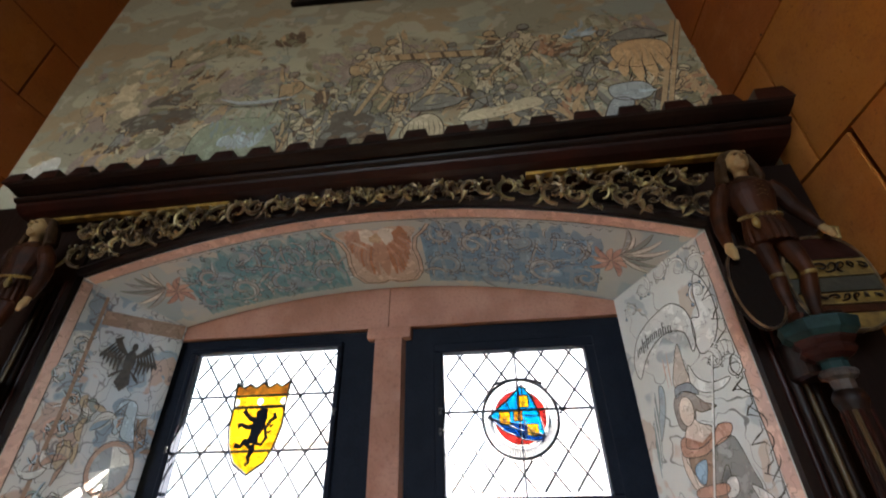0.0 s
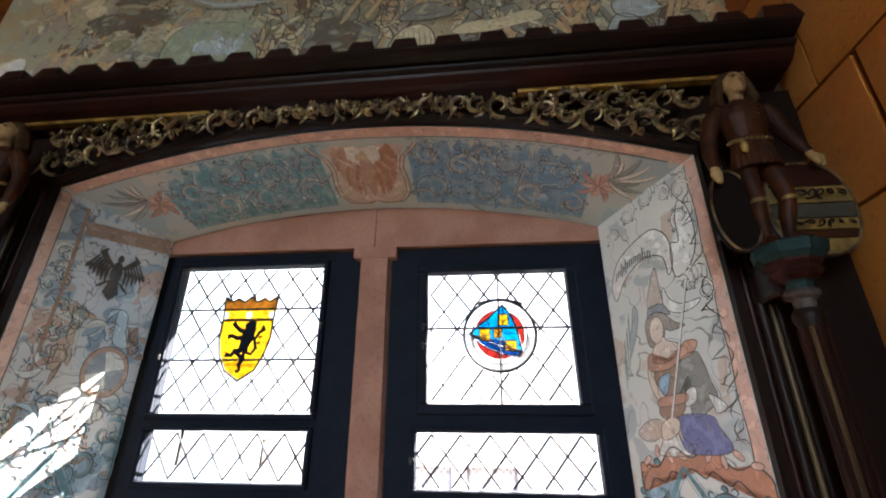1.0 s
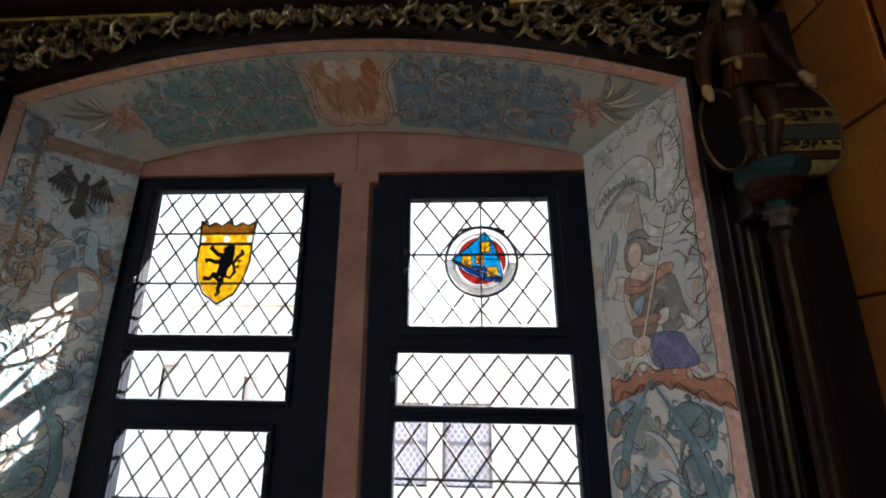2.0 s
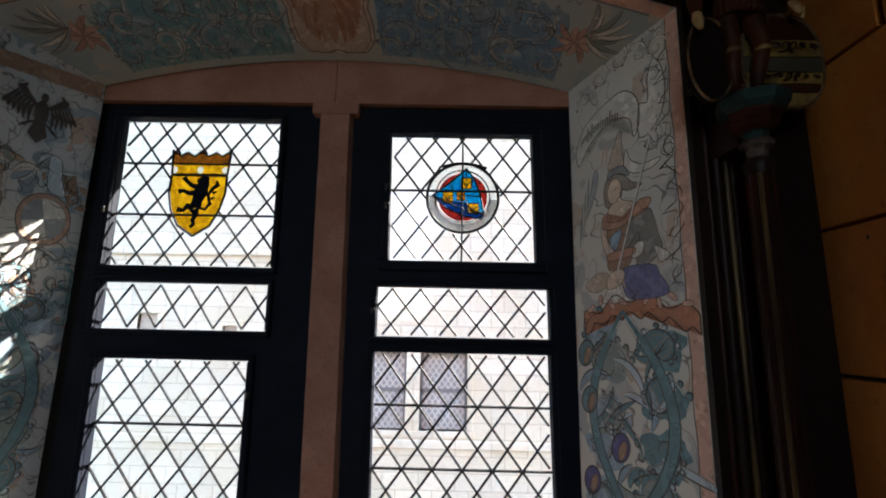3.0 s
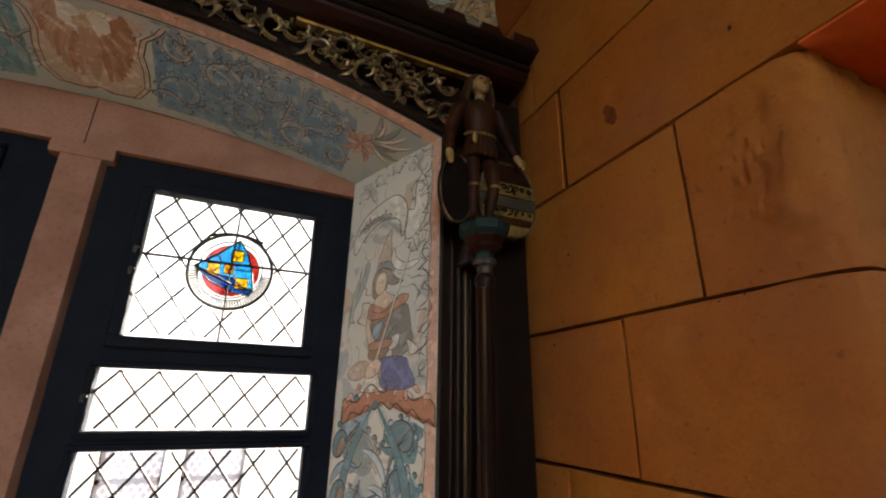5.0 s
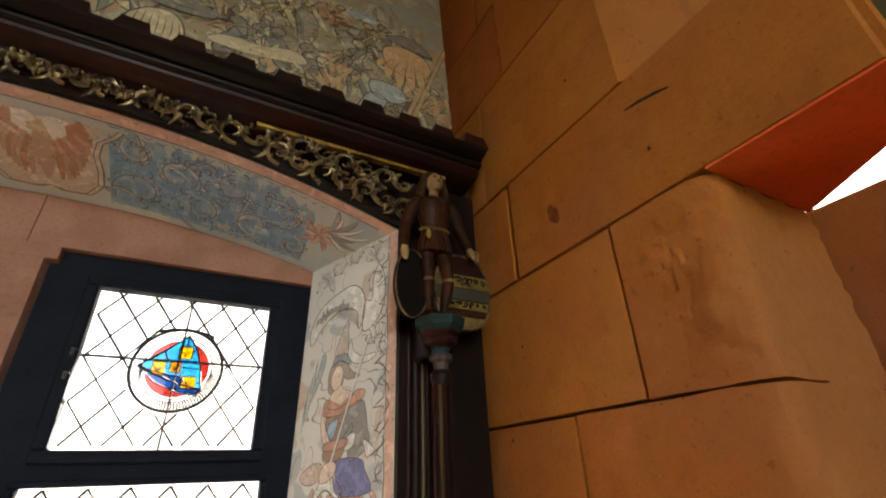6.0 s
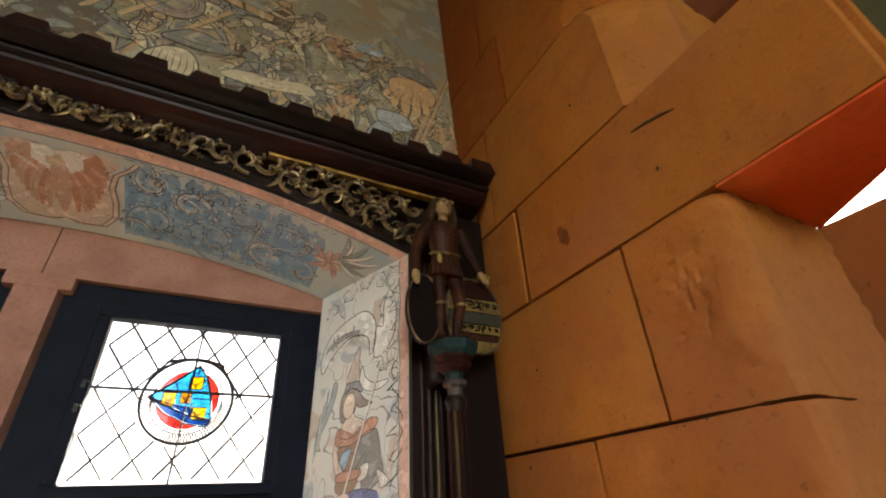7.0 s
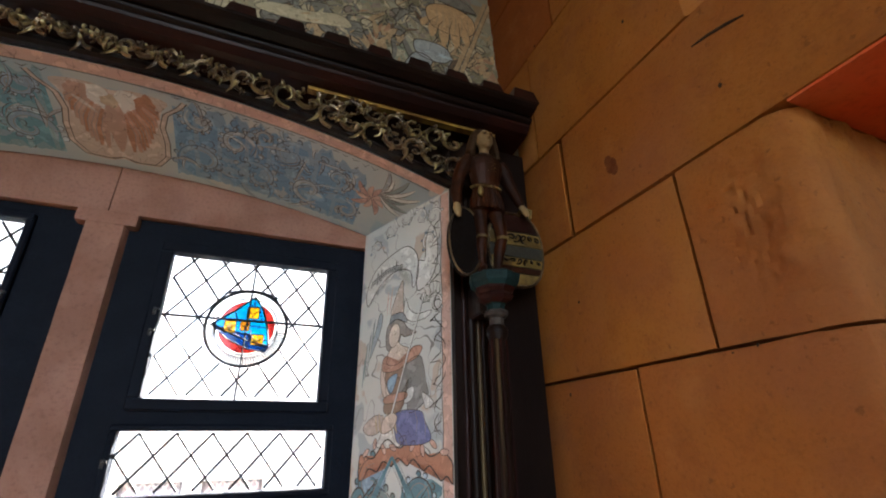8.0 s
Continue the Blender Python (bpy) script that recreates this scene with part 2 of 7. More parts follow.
LEFTPAINT = mural("knight_mural", (0.52, 0.50, 0.46), (0.42, 0.45, 0.47),
                  [((0.22, 0.30, 0.36), 8, 0.55, 1), ((0.42, 0.29, 0.22), 9, 0.57, 2), ((0.17, 0.24, 0.30), 13, 0.61, 3)],
                  [(12, 4), (20, 6)], (0.10, 0.09, 0.10))



def paint(name, col):
    """One brushed colour of the wall paintings, with lighter and darker strokes and hairlines."""
    up = tuple(min(0.7, x * 1.13 + 0.015) for x in col)
    return mural("paint_" + name, col, tuple(x * 0.86 for x in col), [(tuple(x * 0.84 for x in col), 26, 0.55, 1), (up, 34, 0.57, 2)], [(30, 4)], tuple(x * 0.4 for x in col), swirl=0.05, line_w=0.010)


P_PINK = paint("salmon", (0.56, 0.36, 0.28))
P_ROSE = paint("rose", (0.45, 0.27, 0.22))
P_ORANGE = paint("orange", (0.43, 0.20, 0.12))
P_LINE = surface("paint_drawn_line", (0.055, 0.045, 0.038), (0.10, 0.085, 0.07), 0.85, scale=30)
P_BLUE = paint("blue", (0.235, 0.345, 0.435))
P_WASH = paint("blue_wash", (0.165, 0.285, 0.410))
P_SEAWASH = paint("sea_wash", (0.135, 0.295, 0.345))
P_MIST = paint("misty_blue", (0.250, 0.340, 0.410))
P_MISTGREY = paint("misty_grey", (0.350, 0.385, 0.395))
P_SEAMIST = paint("sea_mist", (0.215, 0.340, 0.370))
P_BLUEMIST = paint("blue_mist", (0.225, 0.325, 0.410))
P_PALEBLUE = paint("pale_blue", (0.42, 0.51, 0.56))
P_PALE = paint("pale_grey", (0.60, 0.59, 0.54))
P_TEAL = paint("teal", (0.125, 0.225, 0.250))
P_GREENGREY = paint("green_grey", (0.24, 0.29, 0.27))
P_VIOLET = paint("violet_blue", (0.10, 0.10, 0.23))
P_BROWN = paint("brown", (0.30, 0.20, 0.14))
P_GREY = paint("grey_sleeve", (0.25, 0.25, 0.225))
P_FLESH = paint("flesh", (0.62, 0.50, 0.40))
P_ARMS = paint("cream_pink", (0.50, 0.41, 0.34))
P_RUSSET = paint("russet", (0.38, 0.19, 0.11))
P_BROWNPINK = paint("brown_pink", (0.42, 0.27, 0.20))
P_HAIR = paint("ash_brown", (0.31, 0.27, 0.23))
P_SLATE = paint("slate_cap", (0.27, 0.29, 0.30))
P_SOFT = surface("paint_soft_line", (0.22, 0.20, 0.18), (0.28, 0.25, 0.22), 0.85, scale=30)
P_COLLAR = paint("dull_rose", (0.46, 0.26, 0.18))
P_CLOAK = paint("slate_violet", (0.15, 0.16, 0.30))
P_TANPAINT = paint("sand", (0.46, 0.36, 0.24))
P_BLACK = surface("paint_black", (0.05, 0.045, 0.042), (0.09, 0.08, 0.07), 0.85, scale=40)
P_OCHRE = paint("ochre", (0.42, 0.27, 0.10))

CLEAR = glass("clear_quarry_glass", (0.96, 0.97, 0.96))
YELLOWGLASS = glass("yellow_glass", (0.66, 0.36, 0.006), streak=(0.42, 0.18, 0.004))
BLUEGLASS = glass("blue_glass", (0.001, 0.24, 0.50), streak=(0.001, 0.13, 0.38))
DEEPBLUE = glass("deep_blue_glass", (0.002, 0.035, 0.17), streak=(0.001, 0.015, 0.08))
REDGLASS = glass("red_glass", (0.34, 0.022, 0.016), streak=(0.22, 0.012, 0.012))
AMBERGLASS = glass("amber_glass", (0.40, 0.16, 0.006), streak=(0.16, 0.05, 0.004))
BROWNGLASS = glass("brown_glass", (0.22, 0.07, 0.005), streak=(0.09, 0.03, 0.005))
MILKGLASS = glass("white_etched_glass", (0.80, 0.80, 0.77), streak=(0.62, 0.62, 0.60))


# ---- building helpers ----
BASE = {}


def thing(name, at, label="", category="", group="", kind=""):
    ob = new(name)
    ob.empty_display_size = 0.05
    ob.location = at
    BASE[ob] = Vector(at)
    return tagged(ob, label, category, group, kind)


def part(name, bm, material, parent=None, label="", smooth=False):
    """One mesh object from a bmesh in world places, under its thing or part."""
    me = bpy.data.meshes.new(name)
    base = BASE.get(parent, Vector((0, 0, 0)))
    bmesh.ops.translate(bm, verts=bm.verts, vec=-base)
    bmesh.ops.recalc_face_normals(bm, faces=bm.faces)
    bm.to_mesh(me)
    bm.free()
    for m in material if isinstance(material, (list, tuple)) else [material]:
        me.materials.append(m)
    if smooth:
        for p in me.polygons:
            p.use_smooth = True
        me.set_sharp_from_angle(angle=radians(24 if name == "stone" else 50))
    ob = new(name, me)
    if parent:
        ob.parent = parent
        BASE[ob] = base
    if label:
        ob["label"] = label
    return ob


def box(bm, x0, x1, y0, y1, z0, z1, bevel=0.0, segments=1):
    r = bmesh.ops.create_cube(bm, size=1)
    vs = r["verts"]
    for v in vs:
        v.co = Vector((x0 + (v.co.x + 0.5) * (x1 - x0), y0 + (v.co.y + 0.5) * (y1 - y0), z0 + (v.co.z + 0.5) * (z1 - z0)))
    if bevel:
        es = list({e for v in vs for e in v.link_edges})
        bmesh.ops.bevel(bm, geom=es, offset=bevel, segments=segments, affect="EDGES", profile=0.6)
    return bm


def boxed(*a, **k):
    return box(bmesh.new(), *a, **k)


def tube(bm, pts, radii, sides=6, flat=1.0, up=None):
    """A tapered tube along points; flat squeezes it along the up direction."""
    pts = [Vector(p) for p in pts]
    n = len(pts)
    rings = []
    last = None
    for i, p in enumerate(pts):
        d = (pts[min(i + 1, n - 1)] - pts[max(i - 1, 0)]).normalized()
        ref = Vector(up) if up else (last or (Vector((0, 1, 0)) if abs(d.y) < 0.9 else Vector((1, 0, 0))))
        a = d.cross(ref)
        a = a.normalized() if a.length > 1e-6 else d.orthogonal().normalized()
        b = a.cross(d).normalized()
        last = b
        r = radii if isinstance(radii, (int, float)) else radii[i]
        rings.append([bm.verts.new(p + a * (r * math.cos(t)) + b * (r * flat * math.sin(t))) for t in (2 * math.pi * k / sides for k in range(sides))])
    for r0, r1 in zip(rings, rings[1:]):
        for k in range(sides):
            bm.faces.new((r0[k], r0[(k + 1) % sides], r1[(k + 1) % sides], r1[k]))
    bm.faces.new(rings[0][::-1])
    bm.faces.new(rings[-1])
    return bm


def lathe(bm, cx, cy, profile, sides=20):
    """A turned shape from (radius, z) pairs, bottom to top."""
    rings = [[bm.verts.new((cx + r * math.cos(2 * math.pi * k / sides), cy + r * math.sin(2 * math.pi * k / sides), z)) for k in range(sides)] for r, z in profile]
    for r0, r1 in zip(rings, rings[1:]):
        for k in range(sides):
            bm.faces.new((r0[k], r0[(k + 1) % sides], r1[(k + 1) % sides], r1[k]))
    bm.faces.new(rings[0][::-1])
    bm.faces.new(rings[-1])
    return bm


def ball(bm, c, r, u=14, v=10, squeeze=(1, 1, 1)):
    res = bmesh.ops.create_uvsphere(bm, u_segments=u, v_segments=v, radius=r)
    for vert in res["verts"]:
        vert.co = Vector((c[0] + vert.co.x * squeeze[0], c[1] + vert.co.y * squeeze[1], c[2] + vert.co.z * squeeze[2]))
    return res["verts"]


def prism(bm, loop0, loop1):
    """A closed solid between two loops of equal length."""
    a = [bm.verts.new(p) for p in loop0]
    b = [bm.verts.new(p) for p in loop1]
    n = len(a)
    bm.faces.new(a[::-1])
    bm.faces.new(b)
    for i in range(n):
        bm.faces.new((a[i], a[(i + 1) % n], b[(i + 1) % n], b[i]))
    return bm


def profile_run(bm, profile, x0, x1):
    """A moulding with a (y, z) profile that runs along x."""
    return prism(bm, [(x0, y, z) for y, z in profile], [(x1, y, z) for y, z in profile])


def holed(bm, x0, x1, z0, z1, y0, y1, holes):
    """A slab across x and z with square holes through it."""
    xs = sorted({x0, x1, *[h[0] for h in holes], *[h[1] for h in holes]})
    zs = sorted({z0, z1, *[h[2] for h in holes], *[h[3] for h in holes]})
    for a, b in zip(xs, xs[1:]):
        for c, d in zip(zs, zs[1:]):
            if not any(h[0] <= (a + b) / 2 <= h[1] and h[2] <= (c + d) / 2 <= h[3] for h in holes):
                box(bm, a, b, y0, y1, c, d)
    bmesh.ops.remove_doubles(bm, verts=bm.verts, dist=1e-5)
    seen = {}
    for f in list(bm.faces):
        key = tuple(round(x, 4) for x in f.calc_center_median())
        seen.setdefault(key, []).append(f)
    bmesh.ops.delete(bm, geom=[f for fs in seen.values() if len(fs) > 1 for f in fs], context="FACES_ONLY")
    return bm


def weather(bm, amount=0.003, cell=0.045, margin=None):
    """Cuts the faces of a stone into cells and roughens them; margin(co) scales the roughness."""
    for ax in range(3):
        lo, hi = min(v.co[ax] for v in bm.verts), max(v.co[ax] for v in bm.verts)
        n = int((hi - lo) / cell)
        for k in range(1, n + 1):
            at, no = [0, 0, 0], [0, 0, 0]
            at[ax], no[ax] = lo + (hi - lo) * k / (n + 1), 1
            bmesh.ops.bisect_plane(bm, geom=list(bm.verts) + list(bm.edges) + list(bm.faces), plane_co=at, plane_no=no)
    bm.normal_update()
    moves = []
    for v in bm.verts:
        q = v.co * 9.0
        d = noise.noise(q) * 0.6 + noise.noise(q * 3.1) * 0.4
        k = margin(v.co) if margin else 1.0
        moves.append((v, v.normal * (-abs(d) * amount * k)))
    for v, d in moves:
        v.co += d
    return bm


# ---- plan ----
YW = -0.38                      # inner face of the window wall
YF = -0.05                      # face of the stone window frame
XR, XL = 1.13, -1.42            # side walls
CEIL = 4.3
RO, RI = (0.872, YW), (0.703, YF)
LO, LI = (-0.888, YW), (-0.765, YF)
SILL = 0.62


def arch_out(x):
    return 2.268 + 0.15 * (1 - ((x + 0.008) / 0.88) ** 2)


def arch_in(x):
    return 2.235 + 0.10 * (1 - ((x + 0.031) / 0.734) ** 2)


def lean(z):
    """The window leans by a hair."""
    return 0.018 * (2.1 - z)


LEDGE = 2.52


def setback(x, z):
    """How far the painted upper wall stands back behind the cornice."""
    t = (x - XL) / (XR - XL)
    return max(0.0, -0.02 + 0.105 * t + (0.03 + 0.03 * t) * (z - 2.7))


# ---- the window wall ----
bm = bmesh.new()
N = 40
xs = [LO[0] + (RO[0] - LO[0]) * i / N for i in range(N + 1)]
for a, b in zip(xs, xs[1:]):
    prism(bm, [(a, YW, arch_out(a)), (b, YW, arch_out(b)), (b, YW, LEDGE), (a, YW, LEDGE)], [(a, YF, arch_out(a)), (b, YF, arch_out(b)), (b, YF, LEDGE), (a, YF, LEDGE)])
box(bm, XL, LO[0], YW, YF, 0, LEDGE)
box(bm, RO[0], XR, YW, YF, 0, LEDGE)
box(bm, LO[0], RO[0], YW, YF, 0, SILL)
grid = {}
NX, NZ = 40, 24
for i in range(NX + 1):
    for k in range(NZ + 1):
        x, z = XL + (XR - XL) * i / NX, LEDGE + (CEIL - LEDGE) * k / NZ
        grid[i, k] = bm.verts.new((x, YW + setback(x, z), z))
for i in range(NX):
    for k in range(NZ):
        bm.faces.new((grid[i, k], grid[i + 1, k], grid[i + 1, k + 1], grid[i, k + 1]))
back = [bm.verts.new(p) for p in ((XL, YF, LEDGE), (XR, YF, LEDGE), (XR, YF, CEIL), (XL, YF, CEIL))]
bm.faces.new(back[::-1])
bm.faces.new([back[3], back[2]] + [grid[i, NZ] for i in range(NX, -1, -1)])
bm.faces.new([back[0], back[3]] + [grid[0, k] for k in range(NZ, -1, -1)])
bm.faces.new([back[2], back[1]] + [grid[NX, k] for k in range(NZ + 1)])
wall_north = tagged(part("wall_north", bm, BATTLE), "window wall with a faded battle mural in ochre and grey", "wall", kind="structure")

bm = bmesh.new()
holed(bm, -6, 6, -6, 7, 0.22, 0.505, [(-1.35, 1.05, SILL, 2.40)])
tagged(part("outer_wall", bm, PINKSTONE), "rough sandstone outer skin of the castle wall", "wall", kind="structure")

reveal_right = tagged(part("reveal_right", prism(bmesh.new(), [(*RO, SILL), (*RI, SILL), (RO[0], YF, SILL)], [(*RO, 2.30), (*RI, 2.36), (RO[0], YF, 2.36)]), REVEALPAINT),
                      "painted plaster window jamb with lady, banner and teal foliage", "window jamb", kind="structure")
reveal_left = tagged(part("reveal_left", prism(bmesh.new(), [(*LO, SILL), (*LI, SILL), (LO[0], YF, SILL)], [(*LO, 2.30), (*LI, 2.36), (LO[0], YF, 2.36)]), LEFTPAINT),
                     "painted plaster window jamb with black eagle and quartered shield", "window jamb", kind="structure")
bm = bmesh.new()
M2 = 10
for a, b in zip(xs, xs[1:]):
    for j in range(M2):
        s0, s1 = j / M2, (j + 1) / M2
        q = []
        for x, s in ((a, s0), (b, s0), (b, s1), (a, s1)):
            q.append((x, YW + (YF - YW) * s, arch_out(x) * (1 - s) + arch_in(x) * s))
        top = [(p[0], p[1], arch_out(p[0]) + 0.001) for p in q]
        if j == 0:
            top[0] = (top[0][0], top[0][1], top[0][2] + 0.002)
            top[1] = (top[1][0], top[1][1], top[1][2] + 0.002)
        prism(bm, q, top)
bmesh.ops.remove_doubles(bm, verts=bm.verts, dist=1e-5)
window_head = tagged(part("window_head", bm, SOFFITPAINT), "arched plaster window head painted with blue foliage", "window head", kind="structure")

# stone frame: lintel in two stones, mullion, jambs and sill
for name, x0, x1 in (("lintel_stone", -0.79, -0.032), ("lintel_stone", -0.029, 0.73)):
    bm = bmesh.new()
    k = 14
    lo = [(x0 + (x1 - x0) * i / k, arch_in(max(-0.765, min(0.703, x0 + (x1 - x0) * i / k))) + 0.03) for i in range(k + 1)]
    loop = [(x0, 2.19), (x1, 2.19)] + lo[::-1]
    prism(bm, [(x, YF + 0.005, z) for x, z in loop], [(x, 0.045, z) for x, z in loop])
    part(name, bm, PINKSTONE, window_head)
bm = bmesh.new()
mull = [(-0.062, YF + 0.06), (-0.045, YF), (0.045, YF), (0.062, YF + 0.06), (0.062, 0.21), (-0.062, 0.21)]
prism(bm, [(x - 0.026 + lean(SILL), y, SILL) for x, y in mull], [(x - 0.026 + lean(2.18), y, 2.185) for x, y in mull])
weather(bm, 0.004, 0.05)
box(bm, -0.100, 0.048, YF - 0.004, 0.05, 2.150, 2.192, bevel=0.010, segments=2)
tagged(part("mullion", bm, PINKSTONE, None, "", True), "pink sandstone mullion between the two windows", "mullion", kind="structure")
tagged(part("window_sill", boxed(-0.86, 0.86, YF - 0.02, 0.24, SILL - 0.12, SILL, bevel=0.01), PINKSTONE), "pink sandstone window sill", "sill", kind="structure")


# ---- casements ----
def clip(poly, inside, cut):
    out = []
    for i, p in enumerate(poly):
        q = poly[(i + 1) % len(poly)]
        a, b = inside(p), inside(q)
        if a:
            out.append(p)
        if a != b:
            out.append(cut(p, q))
    return out


def clip_box(poly, x0, x1, z0, z1):
    for ax, lim, sg in ((0, x0, 1), (0, x1, -1), (1, z0, 1), (1, z1, -1)):
        if not poly:
            return poly

        def cut(p, q):
            t = (lim - p[ax]) / (q[ax] - p[ax])
            return (p[0] + (q[0] - p[0]) * t, p[1] + (q[1] - p[1]) * t)
        poly = clip(poly, lambda p: (p[ax] - lim) * sg >= 0, cut)
    return poly


def inside_poly(p, poly):
    c = False
    for i in range(len(poly)):
        (x0, y0), (x1, y1) = poly[i], poly[i - 1]
        if (y0 > p[1]) != (y1 > p[1]) and p[0] < (x1 - x0) * (p[1] - y0) / (y1 - y0) + x0:
            c = not c
    return c


def lead_bar(bm, p, q, w=0.0036, y=0.0):
    d = Vector((q[0] - p[0], q[1] - p[1]))
    if d.length < 0.004:
        return
    n = Vector((-d.y, d.x)).normalized() * w
    sec = [(-1, 0), (-0.5, -0.0035), (0.5, -0.0035), (1, 0), (0.5, 0.0035), (-0.5, 0.0035)]
    prism(bm, [(p[0] + n.x * a, y + b, p[1] + n.y * a) for a, b in sec], [(q[0] + n.x * a, y + b, q[1] + n.y * a) for a, b in sec])


def quarries(parent, x0, x1, z0, z1, w, h, px, pz, hole=None, bars=(), rods=()):
    """Leaded diamond panes w by h in a square light; a lattice node at (px, pz); hole: an outline that the coloured glass fills."""
    sh = lean((z0 + z1) / 2)
    x0, x1, px = x0 + sh, x1 + sh, px + sh
    hole = [(a + sh, b) for a, b in hole] if hole else None
    ni, nj = int((x1 - x0) / w) + 3, int((z1 - z0) / h) + 3
    whole = None
    for i in range(-2 * ni, 2 * ni):
        for j in range(-2 * nj, 2 * nj):
            if (i + j) % 2 == 0:
                continue
            cx, cz = px + i * w / 2, pz + j * h / 2
            dia = [(cx - w / 2, cz), (cx, cz - h / 2), (cx + w / 2, cz), (cx, cz + h / 2)]
            full = all(x0 <= p[0] <= x1 and z0 <= p[1] <= z1 for p in dia)
            poly = clip_box(dia, x0, x1, z0, z1)
            if len(poly) < 3:
                continue
            if hole and all(inside_poly(p, hole) for p in poly):
                continue
            tilt = 0.0006 * ((i * 7 + j * 13) % 5 - 2)
            if full and whole:
                ob = new("pane", whole)
                ob.parent = parent
                ob.location = (cx - BASE[parent].x, tilt, cz - BASE[parent].z)
            else:
                bm = bmesh.new()
                ox, oz = (cx, cz) if full else (0, 0)
                off = Vector((0, 0, 0)) if not full else Vector((BASE[parent].x, BASE[parent].y, BASE[parent].z))
                prism(bm, [(p[0] - ox + off.x, -0.001 + off.y, p[1] - oz + off.z) for p in poly], [(p[0] - ox + off.x, 0.001 + off.y, p[1] - oz + off.z) for p in poly])
                ob = part("pane", bm, CLEAR, parent)
                if full:
                    whole = ob.data
                    ob.location = (cx - BASE[parent].x, tilt - BASE[parent].y, cz - BASE[parent].z)
            ob.visible_shadow = False
    bm = bmesh.new()
    for sg in (1, -1):
        for k in range(-3 * ni - 3 * nj, 3 * ni + 3 * nj):
            a, b = (px + k * w - 40 * w / 2, pz - sg * 40 * h / 2), (px + k * w + 40 * w / 2, pz + sg * 40 * h / 2)
            steps = 400
            run = None
            for q in range(steps + 1):
                t = q / steps
                p = (a[0] + (b[0] - a[0]) * t, a[1] + (b[1] - a[1]) * t)
                ok = x0 <= p[0] <= x1 and z0 <= p[1] <= z1 and not (hole and inside_poly(p, hole))
                if ok and run is None:
                    run = p
                if run is not None and not ok:
                    lead_bar(bm, run, last)
                    run = None
                last = p
    for z in bars:
        lead_bar(bm, (x0, z), (x1, z), 0.004, -0.003)
    for x in rods:
        lead_bar(bm, (x + sh, z0), (x + sh, z1), 0.003, -0.003)
    part("lead_cames", bm, LEAD, parent)


def casement(name, label, x0, x1, z0, z1, lights, leaf):
    """A dark frame round its lights (x0, x1, z0, z1), with a raised inner leaf round the first."""
    c = thing(name, ((x0 + x1) / 2, 0, z0), label, "window", "casement windows", "structure")
    bm = bmesh.new()
    holes = [(l[0], l[1], l[2], l[3]) for l in lights]
    holed(bm, x0, x1, z0, z1, -0.020, 0.006, holes)
    for v in bm.verts:
        v.co.x += lean(v.co.z)
    part("window_frame", bm, BLACKWOOD, c)
    for i, l in enumerate(lights):
        bm = bmesh.new()
        g = leaf[i]
        for a in ((l[0] - g, l[1] + g, l[3], l[3] + g), (l[0] - g, l[1] + g, l[2] - g, l[2]), (l[0] - g, l[0], l[2], l[3]), (l[1], l[1] + g, l[2], l[3])):
            box(bm, a[0], a[1], -0.036, -0.018, a[2], a[3], bevel=0.004)
        for v in bm.verts:
            v.co.x += lean(v.co.z)
        part("sash", bm, BLACKWOOD, c)
    return c


LA, LB, LC = (-0.712, -0.202, 1.665, 2.14), (-0.712, -0.205, 1.478, 1.616), (-0.690, -0.248, 0.97, 1.394)
RA, RB, RC = (0.149, 0.590, 1.695, 2.10), (0.117, 0.624, 1.472, 1.617), (0.113, 0.620, 0.80, 1.428)
win_l = casement("window_1", "dark casement with leaded panes and a yellow lion shield", -0.90, -0.070, SILL, 2.203, (LA, LB, LC), (0.018, 0.016, 0.02))
win_r = casement("window_2", "dark casement with leaded panes and a blue heraldic roundel", 0.018, 0.88, SILL, 2.213, (RA, RB, RC), (0.03, 0.016, 0.018))

SHX = -0.4585
shield = [(SHX - 0.088, 1.958), (SHX - 0.090, 1.90), (SHX - 0.078, 1.845), (SHX - 0.050, 1.795), (SHX, 1.762), (SHX + 0.050, 1.795), (SHX + 0.074, 1.845), (SHX + 0.088, 1.90), (SHX + 0.088, 1.958)]
crown = [(SHX - 0.088, 1.961), (SHX + 0.088, 1.961), (SHX + 0.094, 2.04), (SHX + 0.066, 2.022), (SHX + 0.046, 2.034), (SHX + 0.022, 2.020), (SHX, 2.040), (SHX - 0.022, 2.020), (SHX - 0.046, 2.034), (SHX - 0.066, 2.022), (SHX - 0.094, 2.04)]
outline = shield[:] + [(SHX + 0.092, 2.03), (SHX - 0.092, 2.03)]
RX, RZ, RR = 0.3730, 1.899, 0.111
ring = [(RX + RR * math.cos(2 * math.pi * k / 40), RZ + RR * math.sin(2 * math.pi * k / 40)) for k in range(40)]
quarries(win_l, *LA, 0.0862, 0.1127, -0.6706, 2.1006, outline, bars=(1.996, 1.829))
quarries(win_l, *LB, 0.0862, 0.1270, -0.6731, 1.5469)
quarries(win_l, *LC, 0.0868, 0.1131, -0.6448, 1.3767, bars=(1.212,))
quarries(win_r, *RA, 0.0860, 0.1126, 0.1981, 2.0884, ring, bars=(1.921,), rods=(RX - 0.001,))
quarries(win_r, *RB, 0.0846, 0.1048, 0.1596, 1.6130)
quarries(win_r, *RC, 0.0847, 0.1127, 0.1560, 1.3882, bars=(1.279, 1.109))


